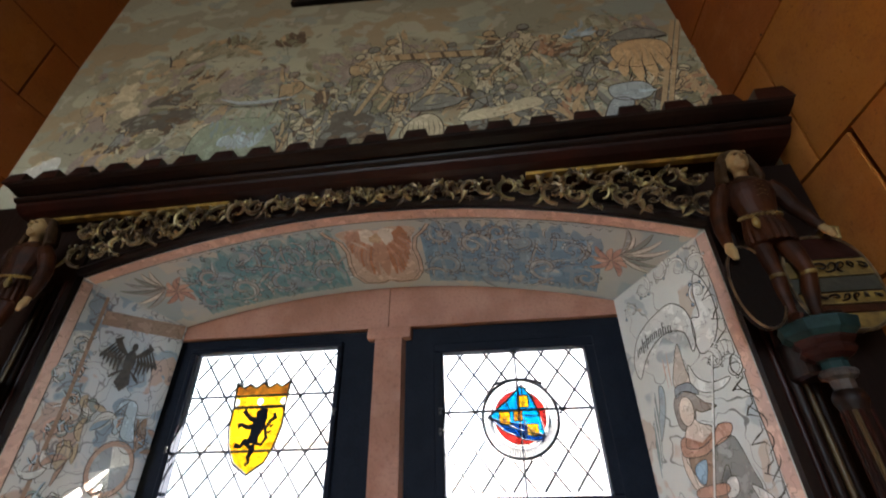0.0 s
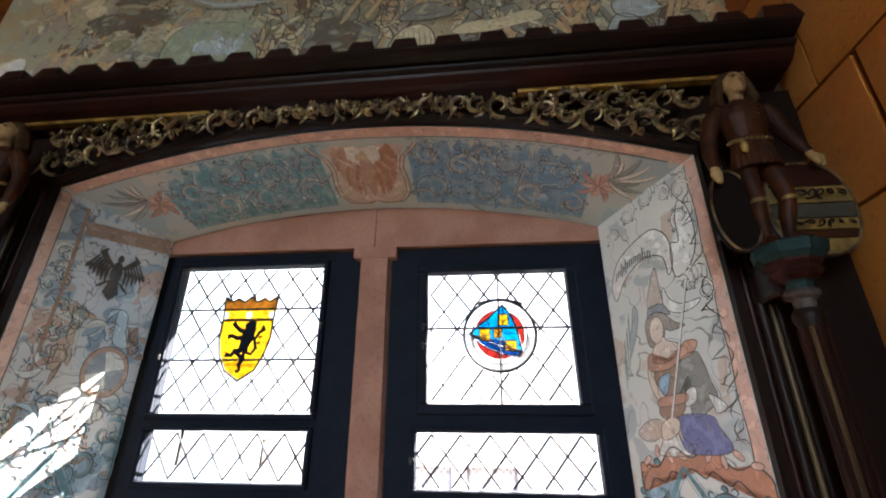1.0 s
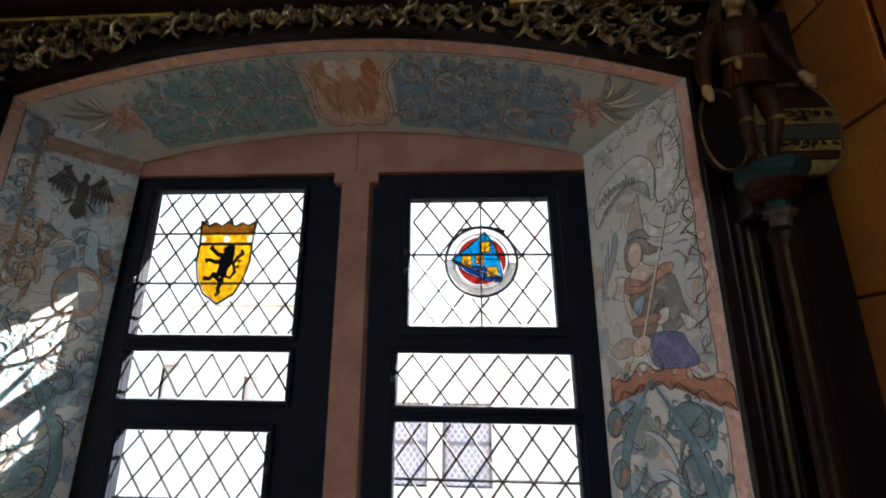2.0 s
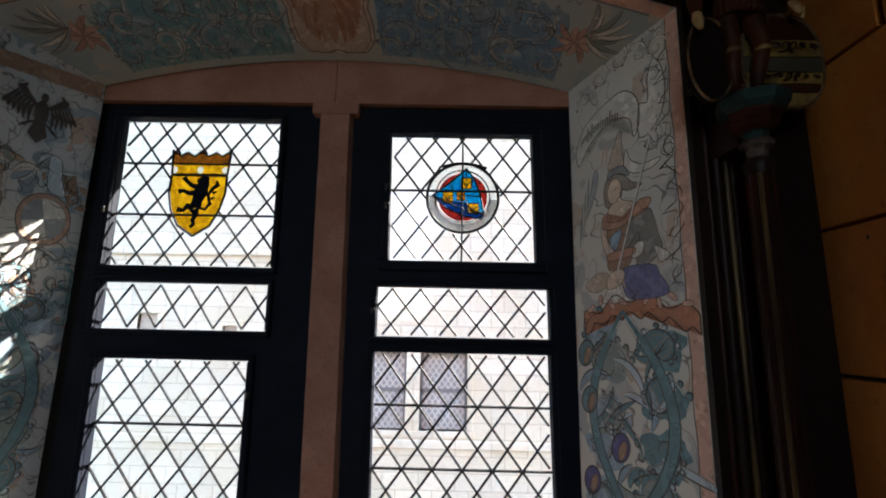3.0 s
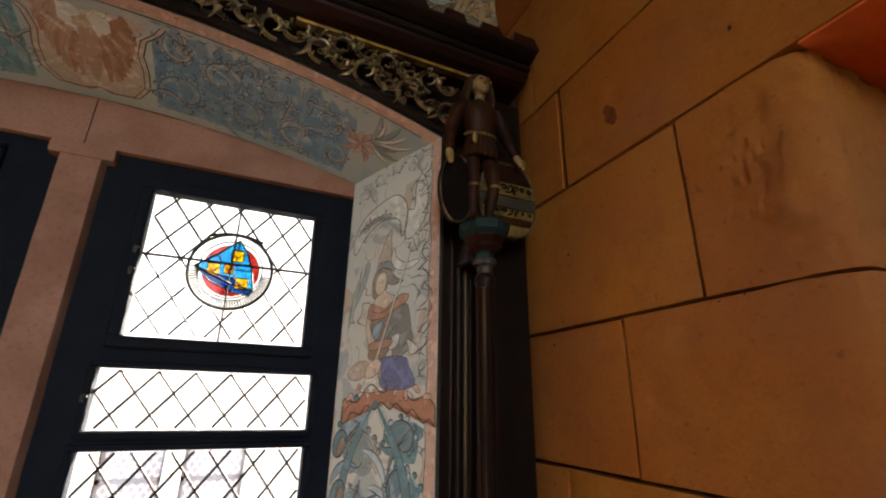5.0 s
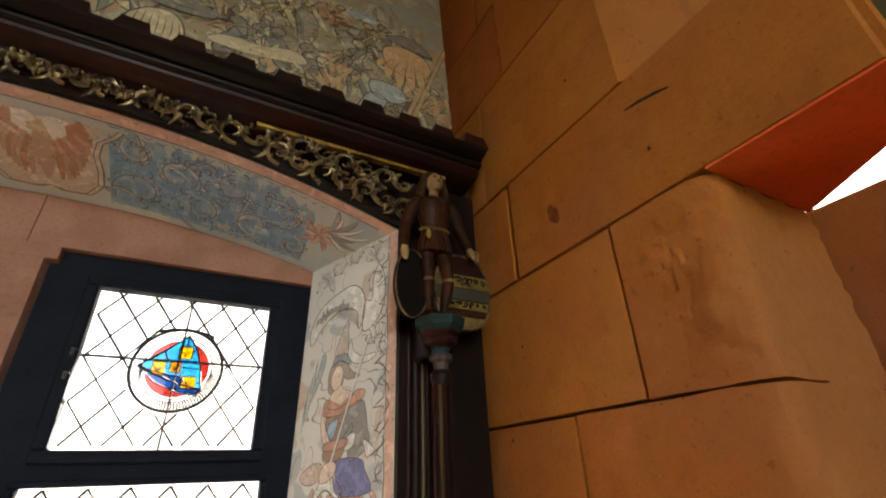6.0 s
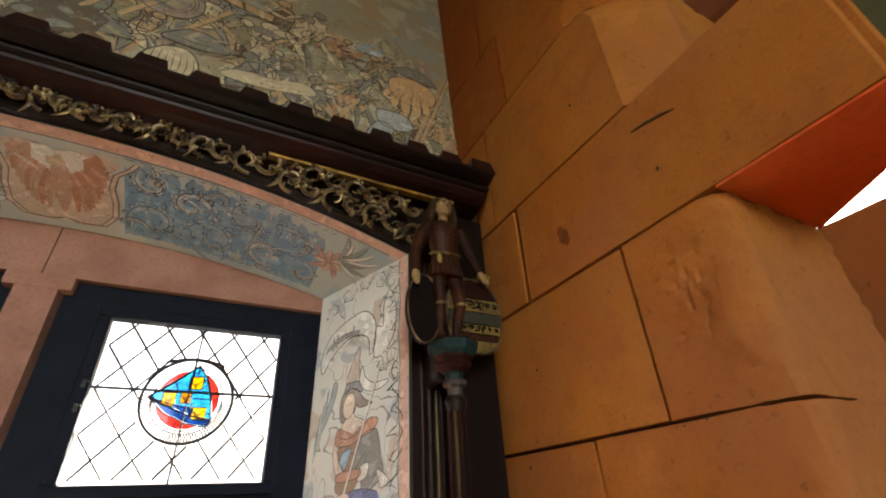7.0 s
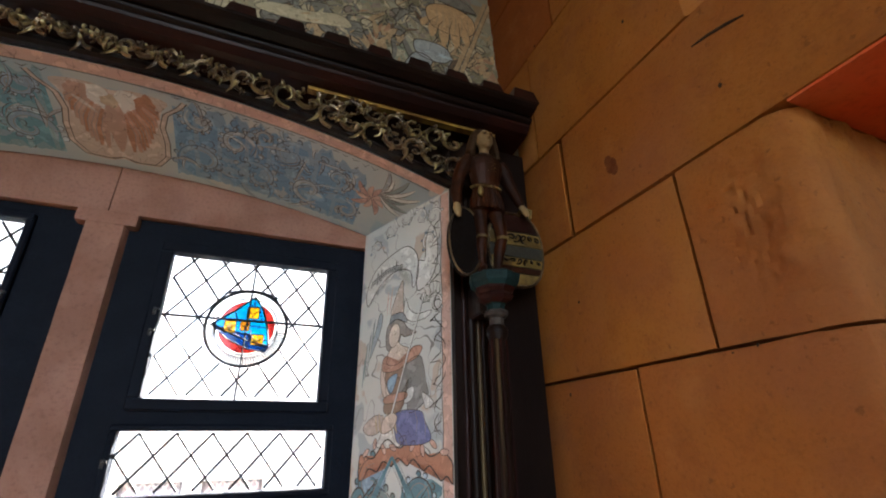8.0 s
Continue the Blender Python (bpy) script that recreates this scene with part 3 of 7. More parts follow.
def glass_piece(name, poly, y, material, parent, label="", z_ref=1.9):
    bm = bmesh.new()
    sh = lean(z_ref)
    prism(bm, [(p[0] + sh, y - 0.001, p[1]) for p in poly], [(p[0] + sh, y + 0.001, p[1]) for p in poly])
    ob = part(name, bm, material, parent, label)
    ob.visible_shadow = False
    return ob


def lead_line(bm, pts, w=0.003, y=-0.006, closed=True):
    sh = lean(1.9)
    n = len(pts)
    for i in range(n if closed else n - 1):
        p, q = pts[i], pts[(i + 1) % n]
        lead_bar(bm, (p[0] + sh, p[1]), (q[0] + sh, q[1]), w, y)


def arc_pts(cx, cy, r, a0, a1, n=14, squash=1.0):
    return [(cx + r * math.cos(a0 + (a1 - a0) * k / n), cy + squash * r * math.sin(a0 + (a1 - a0) * k / n)) for k in range(n + 1)]


def cells(parent, x0, x1, z0, z1, size, choose, y):
    """Stained glass cut from small cells: choose(x, z) names the piece, its material and label, or None."""
    made = {}
    nx, nz = int((x1 - x0) / size), int((z1 - z0) / size)
    sh = lean(1.9)
    for i in range(nx):
        for k in range(nz):
            x, z = x0 + (i + 0.5) * size, z0 + (k + 0.5) * size
            c = choose(x, z)
            if c:
                made.setdefault((c[0], c[1].name), (set(), c[1]))[0].add((i, k))
    for (name, _), (spots, material) in made.items():
        left = set(spots)
        while left:
            # one connected pane at a time
            todo, piece = [left.pop()], []
            while todo:
                i, k = todo.pop()
                piece.append((i, k))
                for q in ((i + 1, k), (i - 1, k), (i, k + 1), (i, k - 1)):
                    if q in left:
                        left.remove(q)
                        todo.append(q)
            if len(piece) < 4:
                continue
            bm = bmesh.new()
            vs = {}

            def vert(i, k):
                if (i, k) not in vs:
                    vs[(i, k)] = bm.verts.new((x0 + i * size + sh, y, z0 + k * size))
                return vs[(i, k)]
            for i, k in piece:
                bm.faces.new((vert(i, k), vert(i + 1, k), vert(i + 1, k + 1), vert(i, k + 1)))
            ob = part(name, bm, material, parent)
            ob.visible_shadow = False


panel = part("shield_panel", (lambda b: (lead_line(b, shield, 0.004), lead_line(b, crown, 0.0035), b)[2])(bmesh.new()), LEAD, win_l, "leaded stained glass shield")


def shield_choice(x, z):
    for dx in (-0.082, 0.0, 0.080):
        if math.hypot(x - SHX - dx, z - 1.976) < 0.0105:
            return ("pearl_glass", MILKGLASS)
    if z > 1.960:
        if inside_poly((x, z), crown):
            return ("crown_band", YELLOWGLASS) if z < 1.998 else ("crown_glass", BROWNGLASS)
        return None
    return ("shield_glass", YELLOWGLASS) if inside_poly((x, z), shield) else None


cells(panel, SHX - 0.1, SHX + 0.1, 1.755, 2.05, 0.0025, shield_choice, -0.005)
# the dark rampant lion, as a plain painted shape
bm = bmesh.new()


def daub(pts, rad):
    tube(bm, [(SHX + p[0] + lean(1.9), -0.009, p[1]) for p in pts], [1.3 * r for r in rad], 8, flat=0.12, up=(0, 1, 0))


daub(((0.020, 1.930), (0.012, 1.902), (0.004, 1.874), (0.000, 1.850)), (0.012, 0.018, 0.013, 0.015))
daub(((0.034, 1.938), (0.016, 1.940), (-0.002, 1.934)), (0.010, 0.013, 0.007))
for a in range(7):
    # tufts of the mane
    t = -0.6 + 0.45 * a
    daub(((0.016, 1.928), (0.016 + 0.022 * math.cos(t), 1.926 + 0.020 * math.sin(t))), (0.006, 0.002))
daub(((0.004, 1.918), (-0.020, 1.924), (-0.036, 1.938), (-0.046, 1.950)), (0.008, 0.0055, 0.005, 0.007))
daub(((0.002, 1.900), (-0.026, 1.898), (-0.044, 1.906), (-0.058, 1.902)), (0.008, 0.0055, 0.005, 0.007))
daub(((-0.004, 1.850), (-0.026, 1.856), (-0.036, 1.842), (-0.056, 1.846)), (0.011, 0.0075, 0.005, 0.006))
daub(((-0.002, 1.846), (0.006, 1.828), (-0.004, 1.812), (0.002, 1.796), (-0.010, 1.790)), (0.011, 0.0065, 0.0055, 0.004, 0.005))
daub(((0.008, 1.852), (0.032, 1.846), (0.044, 1.866), (0.036, 1.892), (0.048, 1.914), (0.064, 1.926), (0.058, 1.940)), (0.004, 0.004, 0.0045, 0.004, 0.0045, 0.006, 0.003))
for a in ((0.046, 1.880), (0.050, 1.898), (0.040, 1.860)):
    daub((a, (a[0] + 0.012, a[1] + 0.006)), (0.004, 0.0015))
part("painted_lion", bm, BLACKWOOD, panel, "dark painted heraldic beast")

roundel = part("roundel_panel", (lambda b: (lead_line(b, ring, 0.0045), b)[1])(bmesh.new()), LEAD, win_r, "leaded stained glass roundel")
inner = [(RX + 0.084 * math.cos(2 * math.pi * k / 32), RZ + 0.004 + 0.084 * math.sin(2 * math.pi * k / 32)) for k in range(32)]
glass_piece("border_glass", ring, -0.003, CLEAR, roundel)
kite = [(RX + u, RZ + v) for u, v in ((0.011, 0.094), (0.036, 0.060), (0.054, 0.012), (0.066, -0.050), (0.010, -0.040), (-0.058, -0.014), (-0.095, 0.004), (-0.040, 0.046))]
low = [(RX + u, RZ + v) for u, v in ((-0.095, 0.004), (-0.058, -0.008), (-0.020, -0.016), (0.014, -0.020), (0.034, -0.052), (0.066, -0.050), (0.058, -0.068), (0.010, -0.062), (-0.050, -0.036))]
lilies = ((0.011, 0.046, 0.018, 0.019), (-0.046, 0.000, 0.017, 0.019), (-0.006, 0.005, 0.014, 0.015), (0.033, -0.034, 0.018, 0.017))


def roundel_choice(x, z):
    for k, (cx, cz, hw, hh) in enumerate(lilies):
        if (abs(x - RX - cx) / hw) ** 4 + (abs(z - RZ - cz) / hh) ** 4 < 1:
            return ("amber_glass", AMBERGLASS) if k == 2 else ("yellow_glass", YELLOWGLASS)
    if inside_poly((x, z), low):
        return ("deep_blue_glass", DEEPBLUE)
    if inside_poly((x, z), kite):
        return ("blue_glass", BLUEGLASS)
    if math.hypot(x - RX, z - RZ - 0.002) < 0.077:
        return ("red_glass", REDGLASS)
    return None


cells(roundel, RX - 0.112, RX + 0.112, RZ - 0.112, RZ + 0.112, 0.002, roundel_choice, -0.0055)
bm = bmesh.new()
lead_line(bm, inner, 0.002, -0.008)
lead_line(bm, kite, 0.0025, -0.010)
for a, b in (((-0.040, 0.046), (-0.026, 0.018)), ((0.011, 0.094), (0.011, 0.066)), ((0.036, 0.060), (0.029, 0.046)), ((0.010, 0.004), (0.060, 0.002)), ((0.012, -0.010), (0.010, -0.060)), ((0.051, -0.034), (0.064, -0.036))):
    lead_line(bm, [(RX + a[0], RZ + a[1]), (RX + b[0], RZ + b[1])], 0.002, -0.014, False)
lead_line(bm, low, 0.0018, -0.009)
for cx, cz, hw, hh in lilies:
    lead_line(bm, [(RX + cx + a * hw, RZ + cz + b * hh) for a, b in ((-0.9, -0.9), (0.9, -0.9), (0.9, 0.9), (-0.9, 0.9))], 0.0014, -0.008)
    # the lily drawn on each square
    for dx in (-1, 0, 1):
        lead_line(bm, [(RX + cx, RZ + cz - 0.8 * hh), (RX + cx + dx * 0.3 * hw, RZ + cz), (RX + cx + dx * 0.75 * hw, RZ + cz + (0.35 if dx else 0.8) * hh)], 0.0010, -0.008, False)
    lead_line(bm, [(RX + cx - 0.5 * hw, RZ + cz - 0.15 * hh), (RX + cx + 0.5 * hw, RZ + cz - 0.15 * hh)], 0.0010, -0.008, False)
for k in range(44):
    a = math.pi * (0.98 + 0.98 * k / 43)
    lead_line(bm, [(RX + r * math.cos(a + d), RZ + r * math.sin(a + d)) for r, d in ((0.086, 0.0), (0.096, 0.05), (0.106, 0.03))], 0.0021, -0.006, False)
lead_line(bm, arc_pts(RX, RZ, 0.0865, math.pi * 0.97, math.pi * 2.0, 24), 0.0014, -0.006, False)
top_arc = [(RX + (-0.075 + 0.15 * k / 8), RZ + 0.098 + 0.015 * math.sin(math.pi * k / 8)) for k in range(9)]
lead_line(bm, top_arc, 0.004, -0.006, False)
part("painted_leads", bm, LEAD, roundel)
# small turn buttons and pins on the sashes
for w, x, z in ((win_r, 0.138, 1.920), (win_r, 0.138, 1.862), (win_r, 0.105, 1.545), (win_l, -0.722, 1.835), (win_l, -0.192, 1.93), (win_l, -0.238, 1.30)):
    bm = boxed(x + lean(z) - 0.004, x + lean(z) + 0.004, -0.042, -0.035, z - 0.010, z + 0.010, bevel=0.0015)
    tube(bm, [(x + lean(z), -0.040, z), (x + lean(z) + 0.003, -0.046, z + 0.003), (x + lean(z) + 0.011, -0.047, z + 0.004)], 0.0028, 8)
    part("latch", bm, IRON, w, "small iron turn button")


# ---- wall paintings: thin coats of paint on the plaster ----
def smooth(pts, n=4):
    """A rounded closed outline through the points."""
    out = []
    k = len(pts)
    for i in range(k):
        p0, p1, p2, p3 = pts[i - 1], pts[i], pts[(i + 1) % k], pts[(i + 2) % k]
        for j in range(n):
            t = j / n
            out.append(tuple(0.5 * (2 * p1[a] + (p2[a] - p0[a]) * t + (2 * p0[a] - 5 * p1[a] + 4 * p2[a] - p3[a]) * t * t + (3 * p1[a] - p0[a] - 3 * p2[a] + p3[a]) * t ** 3) for a in (0, 1)))
    return out


class Coat:
    """Collects painted shapes on one surface; place(u, v, h) gives the world place at height h over it."""

    def __init__(self, place, owner, bounds):
        self.place, self.owner, self.meshes, self.count, self.bounds = place, owner, {}, 0, bounds

    def kept(self, pts):
        u0, u1, v0, v1 = self.bounds
        return [(max(u0, min(u1, u)), max(v0, min(v1, v))) for u, v in pts]

    def level(self, layer):
        self.count += 1
        return 0.0010 + layer * 0.00022 + self.count * 0.00000035

    def bm(self, name, material):
        return self.meshes.setdefault((name, material.name), (bmesh.new(), material))[0]

    def fill(self, name, material, pts, layer=0):
        bm = self.bm(name, material)
        h = self.level(layer)
        pts = self.kept(pts)
        cu, cv = sum(p[0] for p in pts) / len(pts), sum(p[1] for p in pts) / len(pts)
        c = bm.verts.new(self.place(cu, cv, h))
        ring = [bm.verts.new(self.place(u, v, h)) for u, v in pts]
        for i in range(len(ring)):
            bm.faces.new((c, ring[i - 1], ring[i]))

    def stroke(self, name, material, pts, w, layer=0, taper=True):
        bm = self.bm(name, material)
        h = self.level(layer)
        pts = self.kept(pts)
        n = len(pts)
        prev = None
        for i, p in enumerate(pts):
            a, b = pts[max(0, i - 1)], pts[min(n - 1, i + 1)]
            d = math.hypot(b[0] - a[0], b[1] - a[1]) or 1
            k = w * (math.sin(math.pi * (0.08 + 0.84 * i / (n - 1))) if taper else 1.0)
            nx, ny = -(b[1] - a[1]) / d * k, (b[0] - a[0]) / d * k
            pair = (bm.verts.new(self.place(p[0] + nx, p[1] + ny, h)), bm.verts.new(self.place(p[0] - nx, p[1] - ny, h)))
            if prev:
                bm.faces.new((prev[0], prev[1], pair[1], pair[0]))
            prev = pair

    def shape(self, name, material, pts, layer=0, line=0.0013):
        if len(pts) < 16:
            pts = smooth(pts)
        self.fill(name, material, pts, layer)
        self.stroke("drawn_lines", P_LINE, list(pts) + [pts[0]], line, layer + 1, False)

    def finish(self):
        for (name, _), (bm, material) in self.meshes.items():
            ob = part(name, bm, material, self.owner)
            ob["kind"] = "stuff"


def on_plane(o, i, flip):
    o, i = Vector((*o, 0)), Vector((*i, 0))
    d = (i - o).normalized()
    n = Vector((-d.y, d.x, 0)) * flip

    def place(u, v, h):
        p = o + d * u + n * h
        return (p.x, p.y, v)
    return place


def oval(cx, cy, rx, ry, n=20, turn=0.0):
    c, s = math.cos(turn), math.sin(turn)
    return [(cx + c * rx * math.cos(a) - s * ry * math.sin(a), cy + s * rx * math.cos(a) + c * ry * math.sin(a)) for a in (2 * math.pi * k / n for k in range(n))]


def acanthus(coat, rg, cx, cy, r, body, leaves, turns=1.3, line=0.0013, count=9):
    """A painted leaf scroll: a spiral stem with curling leaves and drawn outlines."""
    sg, a0 = rg.choice((-1, 1)), rg.uniform(0, 6.28)
    n = 26
    stem = []
    for i in range(n + 1):
        t = i / n
        a = a0 + sg * 2 * math.pi * turns * t
        rr = r * (1 - 0.78 * t)
        stem.append((cx + rr * math.cos(a), cy + rr * math.sin(a)))
    coat.stroke("painted_scroll", body, stem, r * 0.13, 1)
    coat.stroke("drawn_lines", P_LINE, [(p[0] * 1.0 + line * 3, p[1] - line * 3) for p in stem], line, 2)
    for _ in range(count):
        i = rg.randrange(1, n - 5)
        p, q = stem[i], stem[i + 1]
        ang = math.atan2(q[1] - p[1], q[0] - p[0]) + rg.choice((-1, 1)) * rg.uniform(0.5, 1.3)
        ln, curl = r * rg.uniform(0.45, 0.95), rg.uniform(-1.6, 1.6)
        pts = []
        x, y = p
        for k in range(8):
            a = ang + curl * k / 7
            pts.append((x, y))
            x += ln / 7 * math.cos(a)
            y += ln / 7 * math.sin(a)
        coat.stroke("painted_leaf", rg.choice(leaves), pts, r * rg.uniform(0.07, 0.15), 2)
        w = r * 0.10
        coat.stroke("drawn_lines", P_LINE, [(a + w * math.sin(ang), b - w * math.cos(ang)) for a, b in pts], line, 3)


def blot(rb2, cx, cy, rx, ry):
    """An uneven brushed blot."""
    ph = [rb2.uniform(0, 6.28) for _ in range(3)]
    return [(cx + rx * k * math.cos(a), cy + ry * k * math.sin(a)) for a, k in ((2 * math.pi * i / 26, 1 + 0.12 * math.sin(3 * (2 * math.pi * i / 26) + ph[0]) + 0.10 * math.sin(5 * (2 * math.pi * i / 26) + ph[1]) + 0.06 * math.sin(9 * (2 * math.pi * i / 26) + ph[2])) for i in range(26))]


def leaf_scroll(coat, rb2, cx, cy, r, a0, sg, body, edge, line=0.0011, turns=1.15, lobes=11):
    """A rolled acanthus leaf: a tapering spiral with drawn edges and curled lobes along its outer side."""
    n = 30
    stem, nrm = [], []
    for i in range(n + 1):
        t = i / n
        a = a0 + sg * 2 * math.pi * turns * t
        rr = r * (1 - 0.80 * t ** 0.8)
        stem.append((cx + rr * math.cos(a), cy + rr * math.sin(a)))
        nrm.append((math.cos(a), math.sin(a)))
    wid = [r * 0.15 * (1 - 0.55 * i / n) for i in range(n + 1)]
    coat.stroke("painted_scroll", body, stem, r * 0.15, 3)
    coat.stroke("drawn_lines", P_LINE, [(p[0] + q[0] * w, p[1] + q[1] * w) for p, q, w in zip(stem, nrm, wid)], line, 5)
    coat.stroke("drawn_lines", P_SOFT, [(p[0] - q[0] * w * 0.8, p[1] - q[1] * w * 0.8) for p, q, w in zip(stem, nrm, wid)], line * 0.8, 5)
    for k in range(lobes):
        i = 1 + int((n - 8) * k / lobes)
        p, q = stem[i], nrm[i]
        lr = r * rb2.uniform(0.13, 0.20) * (1 - 0.4 * i / n)
        c = (p[0] + q[0] * (wid[i] + lr * 0.75), p[1] + q[1] * (wid[i] + lr * 0.75))
        b0 = math.atan2(q[1], q[0]) - sg * rb2.uniform(1.5, 2.2)
        coat.fill("painted_leaf", rb2.choice((edge, body)), arc_pts(c[0], c[1], lr, b0, b0 + sg * 4.4, 10), 3)
        curl = [(c[0] + lr * (1 - 0.45 * j / 10) * math.cos(b0 + sg * 4.6 * j / 10), c[1] + lr * (1 - 0.45 * j / 10) * math.sin(b0 + sg * 4.6 * j / 10)) for j in range(11)]
        coat.stroke("drawn_lines", P_LINE, curl, line, 5)


def long_leaf(coat, rb2, p, ang, ln, curl, w, body, line=0.0010):
    pts = [p]
    for j in range(9):
        a = ang + curl * j / 8
        pts.append((pts[-1][0] + ln / 9 * math.cos(a), pts[-1][1] + ln / 9 * math.sin(a)))
    coat.stroke("painted_leaf", body, pts, w, 4)
    for sd in (-0.9, 0.9):
        coat.stroke("drawn_lines", P_LINE if sd > 0 else P_SOFT, [(q[0] - sd * w * math.sin(ang + curl * j / 9) * math.sin(math.pi * (0.05 + 0.9 * j / 9)), q[1] + sd * w * math.cos(ang + curl * j / 9) * math.sin(math.pi * (0.05 + 0.9 * j / 9))) for j, q in enumerate(pts)], line, 6)


rg = random.Random(21)
# right jamb: lady, banner, orange cloud and teal foliage
coat = Coat(on_plane(RO, RI, 1), reveal_right, (0.001, 0.366, SILL, 2.40))
W = 0.371
coat.fill("painted_border", P_PINK, [(0.001, SILL), (0.030, SILL), (0.030, 2.262), (0.001, 2.262)], 0)
coat.stroke("drawn_lines", P_LINE, [(0.031 + 0.002 * math.sin(k), SILL + 1.64 * k / 60) for k in range(61)], 0.0012, 1, False)


def S(pts):
    return [(s * W, z) for s, z in pts]


for cx, cz, r in ((0.47, 2.235, 0.034), (0.30, 2.215, 0.030), (0.16, 2.20, 0.026), (0.66, 2.215, 0.030), (0.20, 2.13, 0.026), (0.82, 2.17, 0.024), (0.14, 1.93, 0.028), (0.25, 1.96, 0.022)):
    leaf_scroll(coat, rg, cx * W, cz, r * 1.15, rg.uniform(0, 6.28), rg.choice((-1, 1)), P_PALE, rg.choice((P_PALE, P_MIST)), 0.0012, 1.1, 5)
coat.shape("banner", P_PALE, S([(0.93, 2.02), (0.86, 2.075), (0.76, 2.105), (0.62, 2.125), (0.46, 2.135), (0.36, 2.11), (0.32, 2.07), (0.33, 2.02), (0.38, 1.995), (0.40, 2.045), (0.52, 2.065), (0.66, 2.055), (0.80, 2.02), (0.90, 1.975)]), 3)
coat.shape("banner", P_PALE, S([(0.32, 2.07), (0.33, 1.985), (0.20, 2.00), (0.12, 2.06), (0.13, 2.14), (0.19, 2.175), (0.24, 2.13), (0.25, 2.07)]), 2)
# writing too worn to read, as bars
for k in range(17):
    q = k / 16
    sA, zA = 0.865 - 0.36 * q, 2.030 + 0.036 * math.sin(math.pi * (0.05 + 0.62 * q))
    hgt = 0.030 if k in (3, 5, 13) else 0.017
    coat.stroke("writing_bars", P_BLACK, S([(sA, zA - (0.010 if k in (3, 5) else 0.002)), (sA - 0.010, zA + hgt)]), 0.0019, 13, False)
    if k % 2:
        coat.stroke("writing_bars", P_BLACK, S([(sA - 0.008, zA + 0.015), (sA - 0.026, zA + 0.017)]), 0.0012, 13, False)
# the lady as plain shapes
coat.shape("veil", P_PALE, S([(0.45, 1.969), (0.41, 1.934), (0.32, 1.914), (0.18, 1.914), (0.24, 1.897), (0.34, 1.893), (0.41, 1.9), (0.47, 1.921)]), 3, 0.0009)
coat.shape("headdress", P_ARMS, S([(0.49, 2.028), (0.57, 1.976), (0.61, 1.928), (0.48, 1.926), (0.48, 1.976)]), 4, 0.0009)
coat.shape("headband", P_SLATE, S([(0.61, 1.924), (0.54, 1.93), (0.47, 1.925), (0.43, 1.897), (0.49, 1.904), (0.56, 1.912), (0.62, 1.9)]), 6, 0.0009)
coat.shape("hair", P_HAIR, S([(0.63, 1.903), (0.55, 1.912), (0.48, 1.903), (0.41, 1.876), (0.33, 1.862), (0.45, 1.856), (0.49, 1.865), (0.51, 1.845), (0.57, 1.824), (0.64, 1.827), (0.66, 1.848), (0.66, 1.879)]), 5, 0.0009)
coat.shape("bust", P_FLESH, S([(0.59, 1.834), (0.53, 1.848), (0.49, 1.834), (0.4, 1.82), (0.45, 1.792), (0.59, 1.78), (0.65, 1.782), (0.65, 1.803)]), 6, 0.0009)
coat.shape("arm", P_FLESH, S([(0.7, 1.775), (0.65, 1.78), (0.65, 1.74), (0.59, 1.705), (0.65, 1.696), (0.7, 1.733)]), 5, 0.0009)
coat.shape("bodice", P_BROWN, S([(0.66, 1.769), (0.44, 1.783), (0.52, 1.701), (0.62, 1.701), (0.65, 1.74)]), 4, 0.0009)
coat.shape("bodice_front", P_BLUE, S([(0.62, 1.745), (0.52, 1.757), (0.57, 1.71), (0.62, 1.715)]), 5, 0.0009)
coat.shape("collar", P_COLLAR, S([(0.68, 1.803), (0.63, 1.81), (0.64, 1.787), (0.53, 1.783), (0.42, 1.803), (0.36, 1.824), (0.27, 1.82), (0.31, 1.796), (0.43, 1.78), (0.53, 1.766), (0.65, 1.766), (0.69, 1.775)]), 7, 0.0009)
coat.shape("sleeve", P_GREY, S([(0.43, 1.78), (0.3, 1.797), (0.26, 1.775), (0.23, 1.726), (0.21, 1.696), (0.28, 1.668), (0.39, 1.654), (0.41, 1.685), (0.38, 1.722), (0.39, 1.743), (0.49, 1.698), (0.51, 1.712)]), 6, 0.0009)
coat.shape("cuff", P_PALE, S([(0.27, 1.701), (0.22, 1.695), (0.16, 1.674), (0.23, 1.661), (0.25, 1.678)]), 8, 0.0009)
coat.shape("cuff", P_PALE, S([(0.42, 1.712), (0.35, 1.719), (0.36, 1.69), (0.44, 1.679)]), 7, 0.0009)
coat.shape("skirt", P_BROWN, S([(0.64, 1.684), (0.45, 1.69), (0.49, 1.66), (0.64, 1.656)]), 5, 0.0009)
coat.shape("belt", P_COLLAR, S([(0.64, 1.7), (0.43, 1.708), (0.44, 1.688), (0.64, 1.681)]), 7, 0.0009)
coat.shape("cloak", P_CLOAK, S([(0.52, 1.656), (0.29, 1.658), (0.24, 1.634), (0.19, 1.587), (0.43, 1.577), (0.52, 1.594)]), 6, 0.0009)
coat.shape("robe", P_PALE, S([(0.66, 1.634), (0.55, 1.62), (0.45, 1.595), (0.47, 1.576), (0.71, 1.572), (0.67, 1.606)]), 5, 0.0009)
coat.shape("ruffle", P_ARMS, S([(0.87, 1.626), (0.76, 1.651), (0.66, 1.649), (0.67, 1.618), (0.76, 1.602), (0.85, 1.608)]), 6, 0.0009)
